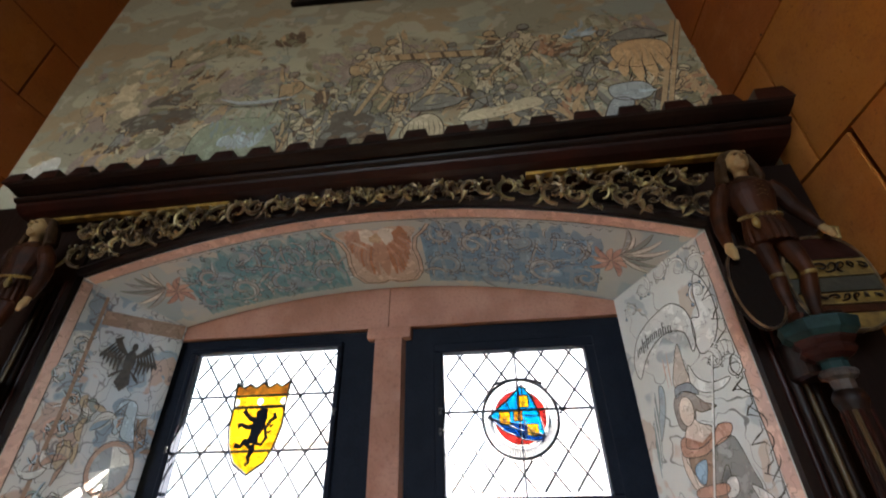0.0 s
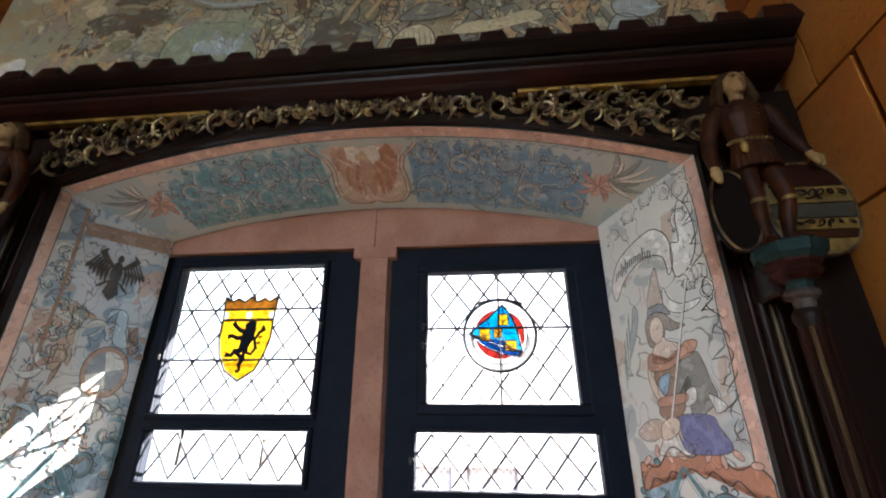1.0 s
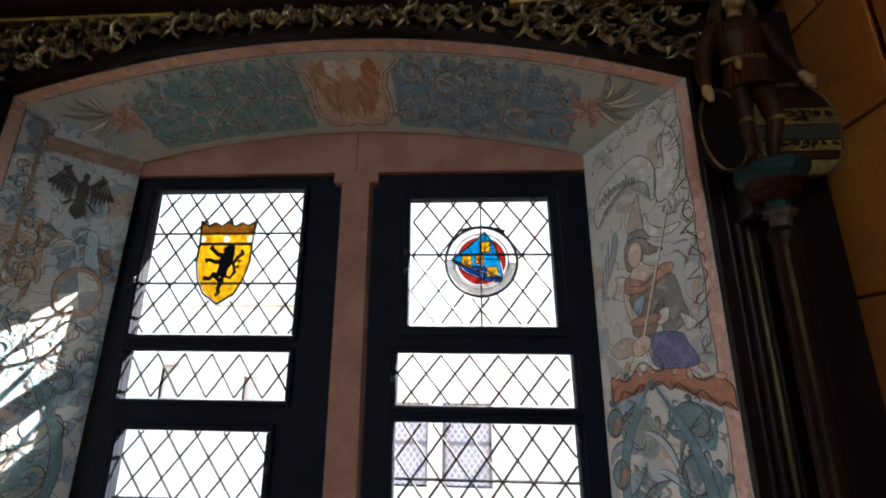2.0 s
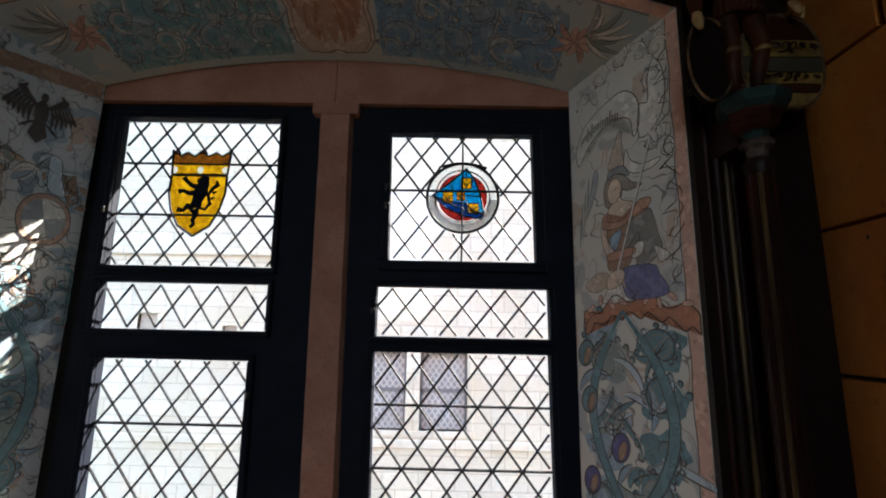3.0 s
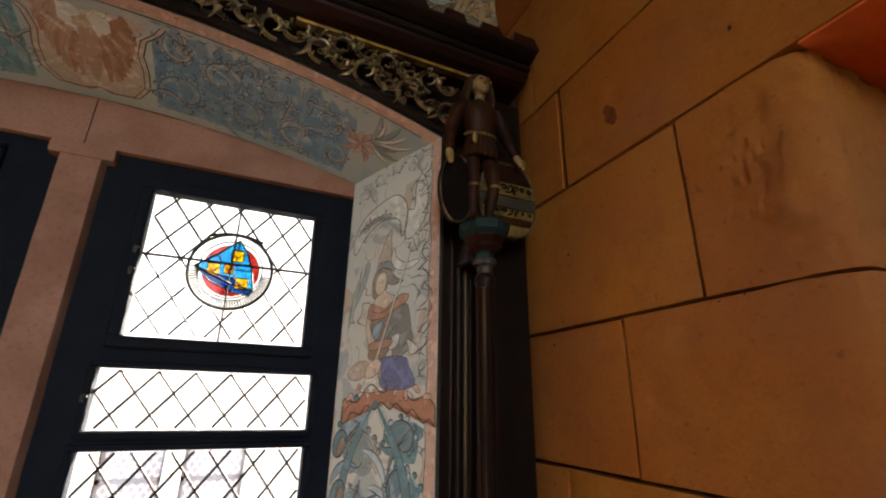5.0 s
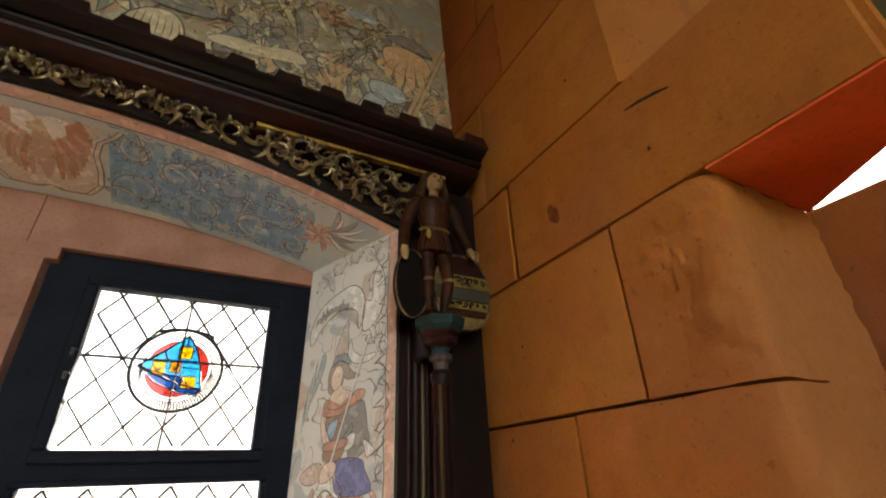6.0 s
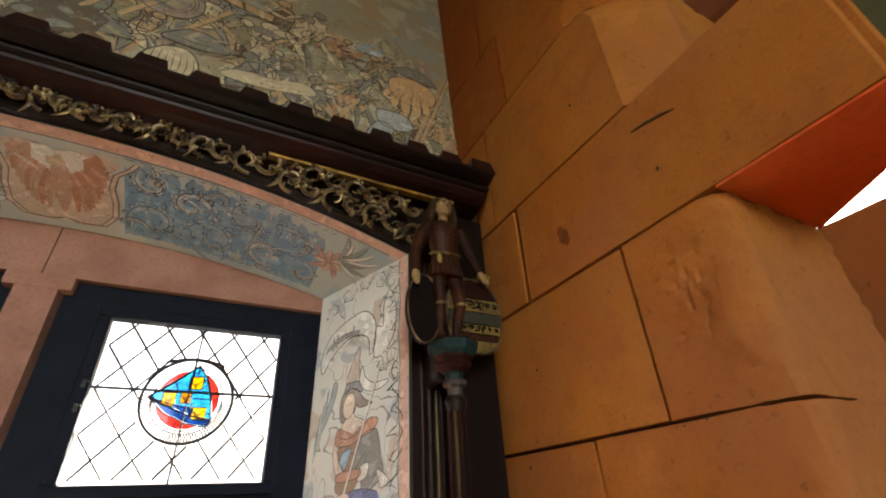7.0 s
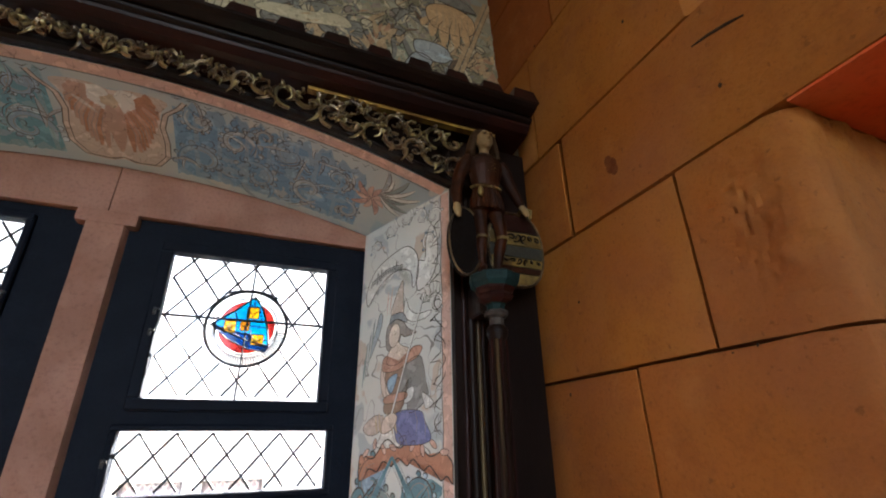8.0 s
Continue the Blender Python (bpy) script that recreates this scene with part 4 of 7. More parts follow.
coat.shape("hand", P_FLESH, S([(0.66, 1.639), (0.57, 1.657), (0.51, 1.646), (0.55, 1.618), (0.66, 1.606)]), 8, 0.0009)
coat.shape("bird", P_MISTGREY, S([(0.75, 1.94), (0.71, 1.928), (0.75, 1.872), (0.86, 1.803), (0.91, 1.806), (0.8, 1.879)]), 3, 0.0009)
coat.shape("face", P_FLESH, oval(0.565 * W, 1.866, 0.0225, 0.034, turn=0.22), 9, 0.0008)
for pts in ([(0.66, 1.93), (0.655, 1.98), (0.65, 2.005)], [(0.63, 1.93), (0.62, 1.97), (0.60, 2.02)]):
    coat.stroke("veil_edge", P_PINK, S(pts), 0.0022, 5)
for k in range(5):
    # loose folds of the veil in the air
    a = 0.9 + 0.5 * k
    pts = [(0.30 - 0.035 * k + 0.05 * math.cos(a + 1.9 * t), 1.945 + 0.012 * k + 0.030 * math.sin(a + 1.9 * t)) for t in (j / 9 for j in range(10))]
    coat.stroke("veil", P_PALE, S(pts), 0.0050, 4)
    coat.stroke("drawn_lines", P_SOFT, S([(s + 0.012, z - 0.004) for s, z in pts]), 0.0010, 5)
for x, z0, z1 in ((0.30, 1.78, 1.70), (0.26, 1.77, 1.68), (0.22, 1.74, 1.66), (0.34, 1.665, 1.60), (0.26, 1.655, 1.59), (0.16, 1.64, 1.585), (0.50, 1.66, 1.655), (0.44, 1.60, 1.565), (0.50, 1.60, 1.565), (0.56, 1.61, 1.565)):
    coat.stroke("drawn_lines", P_SOFT, S([(x, z0), (x - 0.03, (z0 + z1) / 2), (x - 0.02, z1)]), 0.0011, 9)
for k in range(6):
    coat.stroke("fringe", P_TANPAINT, S([(0.74 - 0.04 * k, 1.655 + 0.004 * (k % 2)), (0.73 - 0.04 * k, 1.625), (0.71 - 0.04 * k, 1.605)]), 0.0045, 7)
    coat.stroke("drawn_lines", P_SOFT, S([(0.72 - 0.04 * k, 1.655), (0.71 - 0.04 * k, 1.605)]), 0.0010, 8)
for k in range(7):
    # grey wing beside the frame
    coat.stroke("bird", (P_GREENGREY, P_GREY, P_PALE)[k % 3], S([(0.80 + 0.012 * k, 1.93 - 0.012 * k), (0.83 + 0.012 * k, 1.86 - 0.012 * k), (0.86 + 0.010 * k, 1.79 - 0.010 * k)]), 0.0050, 4)
coat.stroke("staff", P_PALE, S([(0.565, 1.655), (0.25, 1.97)]), 0.0028, 10, False)
coat.stroke("drawn_lines", P_LINE, S([(0.555, 1.655), (0.24, 1.97)]), 0.0009, 11, False)
for k in range(7):
    z = 1.60 + 0.05 * k
    pts = [((0.05 + 0.05 * math.sin(3 * t + k)) * W + 0.02, z + 0.05 * t) for t in (j / 8 for j in range(9))]
    coat.stroke("drawn_lines", P_LINE, pts, 0.0016, 4)
for k in range(11):
    z = 1.60 + 0.055 * k
    hook = [(0.030 + 0.004 * math.sin(k), z), (0.040 + 0.012 * (k % 3), z + 0.010), (0.058 + 0.014 * (k % 2), z + 0.008), (0.050, z + 0.022), (0.036, z + 0.030), (0.034, z + 0.052)]
    coat.stroke("drawn_lines", P_LINE, hook, 0.0019, 6)
up = [(s / 20, 1.565 + 0.014 * math.sin(s * 1.15) + 0.05 * math.sin(math.pi * min(1, s / 18)) - 0.03) for s in range(0, 19)]
dn = [(s / 20, 1.530 + 0.010 * math.sin(s * 2.1) + 0.045 * math.sin(math.pi * min(1, s / 18)) - 0.035) for s in range(18, -1, -1)]
coat.shape("cloud", P_ORANGE, smooth(S(up + dn), 3), 4, 0.0018)
for k in range(9):
    coat.shape("cloud", P_PINK, oval((0.07 + 0.095 * k) * W, 1.562 + 0.012 * math.sin(k * 2.0) + 0.018 * math.sin(math.pi * k / 8), 0.014, 0.007, 14, k * 0.7), 5, 0.0008)
for row in range(8):
    for col in range(2):
        u0, v0 = (0.30 + 0.42 * col + rg.uniform(-0.05, 0.05)) * W, 1.455 - 0.10 * row + 0.045 * col + rg.uniform(-0.02, 0.02)
        coat.fill("leaf_wash", rg.choice((P_TEAL, P_GREENGREY, P_MIST)), blot(rg, u0, v0, 0.060, 0.050), 1)
        leaf_scroll(coat, rg, u0, v0, rg.uniform(0.050, 0.066), rg.uniform(0, 6.28), rg.choice((-1, 1)), rg.choice((P_TEAL, P_TEAL, P_GREENGREY)), rg.choice((P_PALEBLUE, P_GREENGREY, P_MIST)), 0.0020, 1.05, 9)
for k in range(26):
    long_leaf(coat, rg, (rg.uniform(0.16, 0.92) * W, rg.uniform(0.75, 1.50)), rg.uniform(0, 6.28), rg.uniform(0.07, 0.15), rg.uniform(-2.0, 2.0), rg.uniform(0.007, 0.014), rg.choice((P_TEAL, P_TEAL, P_MIST, P_GREENGREY, P_PALEBLUE)), 0.0019)
for side in (0, 1):
    stem = [((0.55 + (0.30 if side else -0.34) * math.sin(math.pi * t * 1.5)) * W, 1.55 - 0.75 * t) for t in (k / 30 for k in range(31))]
    coat.stroke("great_stem", P_TEAL, stem, 0.016, 6)
    coat.stroke("drawn_lines", P_LINE, [(p[0] + 0.014, p[1]) for p in stem], 0.0014, 7)
    coat.stroke("drawn_lines", P_LINE, [(p[0] - 0.014, p[1]) for p in stem], 0.0014, 7)
for cx, cz in ((0.90, 1.44), (0.88, 1.32), (0.62, 1.22), (0.88, 1.12), (0.45, 1.05)):
    coat.shape("bud", P_VIOLET if cz < 1.3 else P_TEAL, oval(cx * W, cz, 0.026, 0.036, turn=0.4), 5, 0.002)
    coat.shape("bud", P_BROWN, oval(cx * W - 0.006, cz - 0.006, 0.011, 0.026, turn=0.4), 6, 0.001)
coat.finish()

# left jamb: black eagle banner, quartered shield, pale figures
coat = Coat(on_plane(LO, LI, -1), reveal_left, (0.001, 0.347, SILL, 2.40))
W = 0.352
coat.fill("painted_border", P_PINK, [(0.001, SILL), (0.030, SILL), (0.030, 2.262), (0.001, 2.262)], 0)
coat.stroke("drawn_lines", P_LINE, [(0.031, SILL), (0.031, 2.25)], 0.0012, 1, False)
coat.stroke("drawn_lines", P_LINE, S([(0.26, 2.16), (0.60, 2.185), (0.98, 2.18)]), 0.0014, 2)
coat.fill("flag", P_BROWN, S([(0.26, 2.20), (0.98, 2.235), (0.98, 2.185), (0.26, 2.155)]), 3)
coat.stroke("flag_pole", P_BROWN, S([(0.23, 2.24), (0.24, 1.95), (0.22, 1.55)]), 0.005, 4, False)
ex, ez = 0.585 * W, 2.075
coat.fill("eagle", P_BLACK, oval(ex, ez - 0.004, 0.017, 0.036), 5)
coat.fill("eagle", P_BLACK, oval(ex + 0.002, ez + 0.042, 0.009, 0.013), 5)
coat.fill("eagle", P_BLACK, [(ex - 0.012, ez - 0.03), (ex - 0.024, ez - 0.072), (ex, ez - 0.095), (ex + 0.022, ez - 0.070), (ex + 0.012, ez - 0.03)], 5)
for s in (-1, 1):
    coat.stroke("eagle", P_BLACK, [(ex + s * 0.008, ez + 0.01), (ex + s * 0.035, ez + 0.028), (ex + s * 0.052, ez + 0.052), (ex + s * 0.040, ez + 0.064)], 0.011, 5)
    for k in range(6):
        coat.stroke("eagle", P_BLACK, [(ex + s * (0.016 + 0.008 * k), ez + 0.022 + 0.004 * k), (ex + s * (0.028 + 0.011 * k), ez - 0.004), (ex + s * (0.026 + 0.012 * k), ez - 0.046 + 0.007 * k)], 0.0055, 6)
    coat.stroke("eagle", P_BLACK, [(ex + s * 0.01, ez - 0.03), (ex + s * 0.035, ez - 0.052), (ex + s * 0.045, ez - 0.062)], 0.005, 6)
for cu, cv, ru, rv, ms in ((0.68, 1.90, 0.10, 0.055, (P_PALEBLUE, P_MIST, P_PALE)), (0.42, 1.92, 0.10, 0.05, (P_GREENGREY, P_TANPAINT, P_PALE)), (0.90, 1.86, 0.06, 0.05, (P_BROWN, P_BROWNPINK)), (0.36, 1.80, 0.10, 0.06, (P_TANPAINT, P_PALE, P_BROWNPINK)), (0.40, 1.68, 0.11, 0.05, (P_PALE, P_MIST, P_PALEBLUE)), (0.72, 1.66, 0.14, 0.05, (P_PALE, P_FLESH, P_MISTGREY))):
    # knights and plumes crowded together
    for k in range(7):
        long_leaf(coat, rg, ((cu + rg.uniform(-0.8, 0.8) * ru) * W, cv + rg.uniform(-0.8, 0.8) * rv), rg.uniform(0, 6.28), rg.uniform(0.03, 0.075), rg.uniform(-2.2, 2.2), rg.uniform(0.006, 0.013), rg.choice(ms), 0.0013)
    coat.shape("figure", ms[0], blot(rg, cu * W, cv, ru * W * 0.55, rv * 0.6), 3, 0.0013)
    coat.stroke("drawn_lines", P_LINE, arc_pts(cu * W, cv, ru * W * 0.6, 0.4, 2.6, 10), 0.0014, 7)
coat.shape("plume", P_PALEBLUE, S([(0.70, 1.96), (0.78, 1.95), (0.80, 1.90), (0.84, 1.85), (0.72, 1.86), (0.70, 1.91)]), 6, 0.0011)
cx, cz = 0.73 * W, 1.775
coat.shape("round_shield", P_BROWNPINK, oval(cx, cz, 0.064, 0.074), 4, 0.0012)
for k, m in enumerate((P_PALE, P_SLATE, P_PALE, P_SLATE)):
    a0 = math.pi / 2 * k + 0.25
    coat.fill("round_shield", m, [(cx, cz)] + arc_pts(cx, cz, 0.052, a0, a0 + math.pi / 2, 8, 1.12), 5)
for k in range(9):
    # curling teal waves under the shield
    u0, v0 = (0.34 + 0.30 * (k % 3)) * W, 1.60 - 0.045 * (k // 3) + rg.uniform(-0.01, 0.01)
    leaf_scroll(coat, rg, u0, v0, 0.042, rg.uniform(2.0, 4.0), rg.choice((-1, 1)), rg.choice((P_SEAWASH, P_SEAMIST, P_TEAL)), rg.choice((P_PALEBLUE, P_MISTGREY)), 0.0013, 0.9, 6)
for k in range(16):
    acanthus(coat, rg, rg.uniform(0.06, 0.24) * W + 0.02, rg.uniform(1.62, 2.22), rg.uniform(0.022, 0.034), rg.choice((P_PALE, P_GREENGREY, P_PINK)), (P_PALE, P_PALEBLUE, P_MIST), 1.0, count=5)
for row in range(8):
    for col in range(2):
        u0, v0 = (0.30 + 0.42 * col + rg.uniform(-0.05, 0.05)) * W, 1.455 - 0.10 * row + 0.045 * col + rg.uniform(-0.02, 0.02)
        coat.fill("leaf_wash", rg.choice((P_TEAL, P_GREENGREY, P_MIST)), blot(rg, u0, v0, 0.060, 0.050), 1)
        leaf_scroll(coat, rg, u0, v0, rg.uniform(0.050, 0.066), rg.uniform(0, 6.28), rg.choice((-1, 1)), rg.choice((P_TEAL, P_TEAL, P_GREENGREY)), rg.choice((P_PALEBLUE, P_GREENGREY, P_MIST)), 0.0020, 1.05, 9)
for k in range(26):
    long_leaf(coat, rg, (rg.uniform(0.16, 0.92) * W, rg.uniform(0.75, 1.50)), rg.uniform(0, 6.28), rg.uniform(0.07, 0.15), rg.uniform(-2.0, 2.0), rg.uniform(0.007, 0.014), rg.choice((P_TEAL, P_TEAL, P_MIST, P_GREENGREY, P_PALEBLUE)), 0.0019)
for side in (0, 1):
    stem = [((0.55 + (0.30 if side else -0.34) * math.sin(math.pi * t * 1.5)) * W, 1.55 - 0.75 * t) for t in (k / 30 for k in range(31))]
    coat.stroke("great_stem", P_TEAL, stem, 0.016, 6)
    coat.stroke("drawn_lines", P_LINE, [(p[0] + 0.014, p[1]) for p in stem], 0.0014, 7)
    coat.stroke("drawn_lines", P_LINE, [(p[0] - 0.014, p[1]) for p in stem], 0.0014, 7)
for k in range(10):
    acanthus(coat, rg, rg.uniform(0.30, 0.96) * W, rg.uniform(1.55, 1.95), rg.uniform(0.022, 0.036), rg.choice((P_PALEBLUE, P_GREENGREY, P_BROWN)), (P_PALE, P_BLUE, P_PINK), 1.0, count=5)
coat.finish()


# arched head: blue foliage either side of a pink shield
def on_head(u, v, h):
    s = v / 0.335
    z = arch_out(u) * (1 - s) + arch_in(u) * s
    return (u, YW + (YF - YW) * s - h * 0.25, z - h)


coat = Coat(on_head, window_head, (LO[0] + 0.01, RO[0] - 0.01, 0.001, 0.330))
n = 48
edge = [LO[0] + 0.012 + (RO[0] - LO[0] - 0.024) * k / n for k in range(n + 1)]
for a, b in zip(edge, edge[1:]):
    coat.fill("painted_border", P_PINK, [(a, 0.001), (b, 0.001), (b, 0.032), (a, 0.032)], 0)
coat.stroke("drawn_lines", P_LINE, [(a, 0.034 + 0.001 * math.sin(9 * a)) for a in edge[1:-1]], 0.0013, 1, False)


rs = random.Random(8)
coat.bounds = (LO[0] + 0.01, RO[0] - 0.01, 0.040, 0.330)
for side, lo, hi, washes in ((-1, -0.66, -0.155, (P_SEAWASH, P_SEAWASH, P_SEAMIST)), (1, 0.118, 0.650, (P_WASH, P_WASH, P_BLUEMIST))):
    # one wide wash with uneven edges, laid in short strips along the curve
    n = 44
    tops = [0.058 + 0.016 * math.sin(5.1 * k / 4) + 0.012 * math.sin(2.3 * k + side) + (0.05 * max(0, k - 34) / 10 if side > 0 else 0.05 * max(0, 10 - k) / 10) for k in range(n + 1)]
    ends = [0.312 - 0.008 * abs(math.sin(1.7 * k)) for k in range(n + 1)]
    for m, d0, d1, lay in ((washes[2], 0.0, 0.0, 1), (washes[0], 0.022, 0.012, 2)):
        for k in range(n):
            if lay == 2 and (k % 11 in (4, 9)):
                continue
            ua, ub = lo + (hi - lo) * k / n, lo + (hi - lo) * (k + 1) / n
            va, vb = tops[k] + d0 * (1.3 + math.sin(k * 0.9)), tops[k + 1] + d0 * (1.3 + math.sin((k + 1) * 0.9))
            wa, wb = ends[k] - d1 * (1.2 + math.sin(k * 1.3)), ends[k + 1] - d1 * (1.2 + math.sin((k + 1) * 1.3))
            for q in range(5):
                coat.fill("blue_wash", m, [(ua, va + (wa - va) * q / 5), (ub, vb + (wb - vb) * q / 5), (ub, vb + (wb - vb) * (q + 1) / 5), (ua, va + (wa - va) * (q + 1) / 5)], lay)
    for k in range(26):
        coat.fill("blue_wash", rs.choice((P_MIST, washes[0], washes[2], P_MISTGREY)), blot(rs, rs.uniform(lo + 0.03, hi - 0.03), rs.uniform(0.08, 0.28), rs.uniform(0.014, 0.034), rs.uniform(0.012, 0.026)), 3)
    # great rolled leaves from the shield outwards
    for k, (f, v, r, a0, sg) in enumerate(((0.13, 0.235, 0.062, 2.6, 1), (0.30, 0.140, 0.056, 0.5, -1), (0.42, 0.240, 0.060, 3.4, 1), (0.58, 0.120, 0.054, 5.2, -1), (0.70, 0.225, 0.056, 1.0, 1), (0.84, 0.140, 0.046, 2.2, -1), (0.93, 0.250, 0.040, 4.4, 1), (0.12, 0.100, 0.040, 4.0, -1), (0.44, 0.085, 0.028, 2.0, 1))):
        u = lo + (hi - lo) * f if side > 0 else hi - (hi - lo) * f
        leaf_scroll(coat, rs, u, v, r, a0 if side > 0 else math.pi - a0, sg * side, rs.choice((P_MIST, P_MISTGREY)), rs.choice((P_MISTGREY, P_MIST, P_PALEBLUE)), 0.0012)
    for k in range(26):
        long_leaf(coat, rs, (rs.uniform(lo, hi), rs.uniform(0.07, 0.28)), rs.uniform(0, 6.28), rs.uniform(0.04, 0.10), rs.uniform(-1.8, 1.8), rs.uniform(0.003, 0.007), rs.choice((P_MIST, P_MISTGREY, P_PALEBLUE, washes[0])))
    for k in range(70):
        a = rs.uniform(0, 6.28)
        coat.stroke("drawn_lines", P_LINE, arc_pts(rs.uniform(lo - 0.01, hi), rs.uniform(0.055, 0.30), rs.uniform(0.005, 0.013), a, a + rs.choice((-1, 1)) * rs.uniform(2.4, 4.2), 9), 0.0013, 7)
    # the torn upper edge of the painting
    u = lo
    while u < hi:
        st = rs.uniform(0.012, 0.03)
        coat.stroke("drawn_lines", P_LINE, [(u, 0.036 + rs.uniform(0, 0.012)), (u + st * 0.5, 0.036 + rs.uniform(0, 0.018)), (u + st, 0.036 + rs.uniform(0, 0.008))], 0.0013, 7)
        u += st * 1.3
for sg, fx in ((1, 0.675), (-1, -0.70)):
    for k in range(9):
        a = 2 * math.pi * k / 9
        long_leaf(coat, rs, (fx, 0.16), a, 0.050 + 0.02 * (k % 2), 0.9, 0.010, P_ROSE if k % 2 else P_PINK, 0.0009)
    for k in range(8):
        long_leaf(coat, rs, (fx + sg * 0.02, 0.13), math.pi * (0 if sg > 0 else 1) + sg * (-1.15 + 0.30 * k), rs.uniform(0.07, 0.13), -sg * 0.8, 0.008, rs.choice((P_GREENGREY, P_MISTGREY, P_PALE)), 0.0013)
sx = -0.018
sh_pts = smooth([(sx - 0.125, 0.065), (sx - 0.05, 0.055), (sx, 0.066), (sx + 0.05, 0.055), (sx + 0.125, 0.065), (sx + 0.105, 0.11), (sx + 0.112, 0.18), (sx + 0.112, 0.25), (sx + 0.085, 0.292), (sx + 0.03, 0.298), (sx, 0.285), (sx - 0.03, 0.298), (sx - 0.085, 0.292), (sx - 0.112, 0.25), (sx - 0.112, 0.18), (sx - 0.105, 0.11)])
coat.fill("painted_shield", P_ARMS, sh_pts, 6)
for s in (-1, 1):
    # pale scrolled edges of the shield
    for off, m, w in ((0.0, P_ARMS, 0.006), (0.007, P_LINE, 0.0013), (-0.006, P_LINE, 0.0011)):
        coat.stroke("scrolled_edge", m, [(sx + s * (0.165 + off), 0.052), (sx + s * (0.150 + off), 0.075), (sx + s * (0.118 + off), 0.105), (sx + s * (0.108 + off), 0.15), (sx + s * (0.116 + off), 0.20), (sx + s * (0.114 + off), 0.255), (sx + s * (0.085 + off), 0.297), (sx + s * (0.03 + off), 0.302), (sx, 0.290)], w, 8 if m is P_LINE else 7, False)
    # white lobes over the eagle's shoulders
    wing = smooth([(sx + s * u, v) for u, v in ((0.004, 0.098), (0.008, 0.075), (0.022, 0.060), (0.045, 0.062), (0.060, 0.070), (0.054, 0.088), (0.062, 0.104), (0.048, 0.108), (0.044, 0.124), (0.032, 0.116), (0.024, 0.130), (0.014, 0.114))], 3)
    coat.fill("white_lobe", P_PALE, wing, 8)
    # the eagle's wing: long feathers fanned from the shoulder
    tone = (P_RUSSET, P_COLLAR, P_RUSSET) if s > 0 else (P_BROWNPINK, P_RUSSET, P_BROWNPINK)
    for k in range(9):
        t = k / 8
        root = (sx + s * (0.018 + 0.052 * t), 0.135 - 0.045 * t)
        tip = (sx + s * (0.030 + 0.070 * t ** 0.7), 0.262 - 0.135 * t ** 1.6)
        coat.stroke("eagle_feather", tone[k % 3], [root, (0.5 * (root[0] + tip[0]) + s * 0.008, 0.5 * (root[1] + tip[1])), tip], 0.0125, 9)
        coat.stroke("drawn_lines", P_SOFT, [(root[0] + s * 0.006, root[1]), (0.5 * (root[0] + tip[0]) + s * 0.015, 0.5 * (root[1] + tip[1])), (tip[0] + s * 0.004, tip[1])], 0.0010, 10)
    coat.fill("eagle_shoulder", tone[0], blot(rs, sx + s * 0.074, 0.088, 0.024, 0.028), 9)
    for k in range(5):
        # pale curled claws and tail feathers below
        leaf_scroll(coat, rs, sx + s * (0.022 + 0.013 * k), 0.205 + 0.016 * ((k * 2) % 5), 0.014, rs.uniform(0, 6.28), s, rs.choice((P_ARMS, P_PALE, P_TANPAINT)), P_BROWNPINK, 0.0009, 0.9, 5)
coat.fill("eagle_body", P_BROWNPINK, smooth([(sx - 0.010, 0.100), (sx + 0.010, 0.100), (sx + 0.022, 0.150), (sx + 0.016, 0.220), (sx, 0.270), (sx - 0.016, 0.220), (sx - 0.022, 0.150)]), 10)
coat.fill("eagle_head", P_TANPAINT, blot(rs, sx - 0.006, 0.100, 0.020, 0.018), 11)
coat.finish()


# the battle on the upper wall, as plain crowded shapes
def on_wall(u, v, h):
    k = 1 + setback(u, v) / 1.01
    x, z = 0.34 + (u - 0.34) * k, 1.648 + (v - 1.648) * k
    return (x, YW + setback(x, z) - h - 0.001, z)


coat = Coat(on_wall, wall_north, (-1.40, 1.062, 2.45, 4.0))
rb = random.Random(77)


def lump(cx, cz, rx, rz, turn):
    ph = [rb.uniform(0, 6.28) for _ in range(4)]
    pts = []
    for k in range(22):
        a = 2 * math.pi * k / 22
        r = 1 + 0.22 * math.sin(2 * a + ph[0]) + 0.16 * math.sin(3 * a + ph[1]) + 0.10 * math.sin(5 * a + ph[2])
        x, z = rx * r * math.cos(a), rz * r * math.sin(a)
        pts.append((cx + x * math.cos(turn) - z * math.sin(turn), cz + x * math.sin(turn) + z * math.cos(turn)))
    return pts


B_PALE, B_TAN, B_SLATE, B_OLIVE, B_BROWN, B_GREEN = paint("bone", (0.529, 0.454, 0.305)), paint("tan", (0.448, 0.316, 0.178)), paint("slate", (0.213, 0.207, 0.178)), paint("olive", (0.23, 0.213, 0.132)), paint("umber", (0.14, 0.092, 0.055)), paint("sea_green", (0.27, 0.299, 0.213))
B_MID = paint("drab", (0.333, 0.293, 0.196))
B_SMOKE = paint("smoke", (0.115, 0.095, 0.070))
B_RUST = paint("rust", (0.38, 0.218, 0.127))
brush = (B_MID, B_MID, B_MID, B_OLIVE, B_TAN, B_PALE, B_SLATE, B_GREEN, B_BROWN, B_RUST, B_OLIVE)
tones = (B_PALE, B_PALE, B_TAN, B_SLATE, B_OLIVE, B_BROWN, B_SLATE, P_GREY, B_TAN)


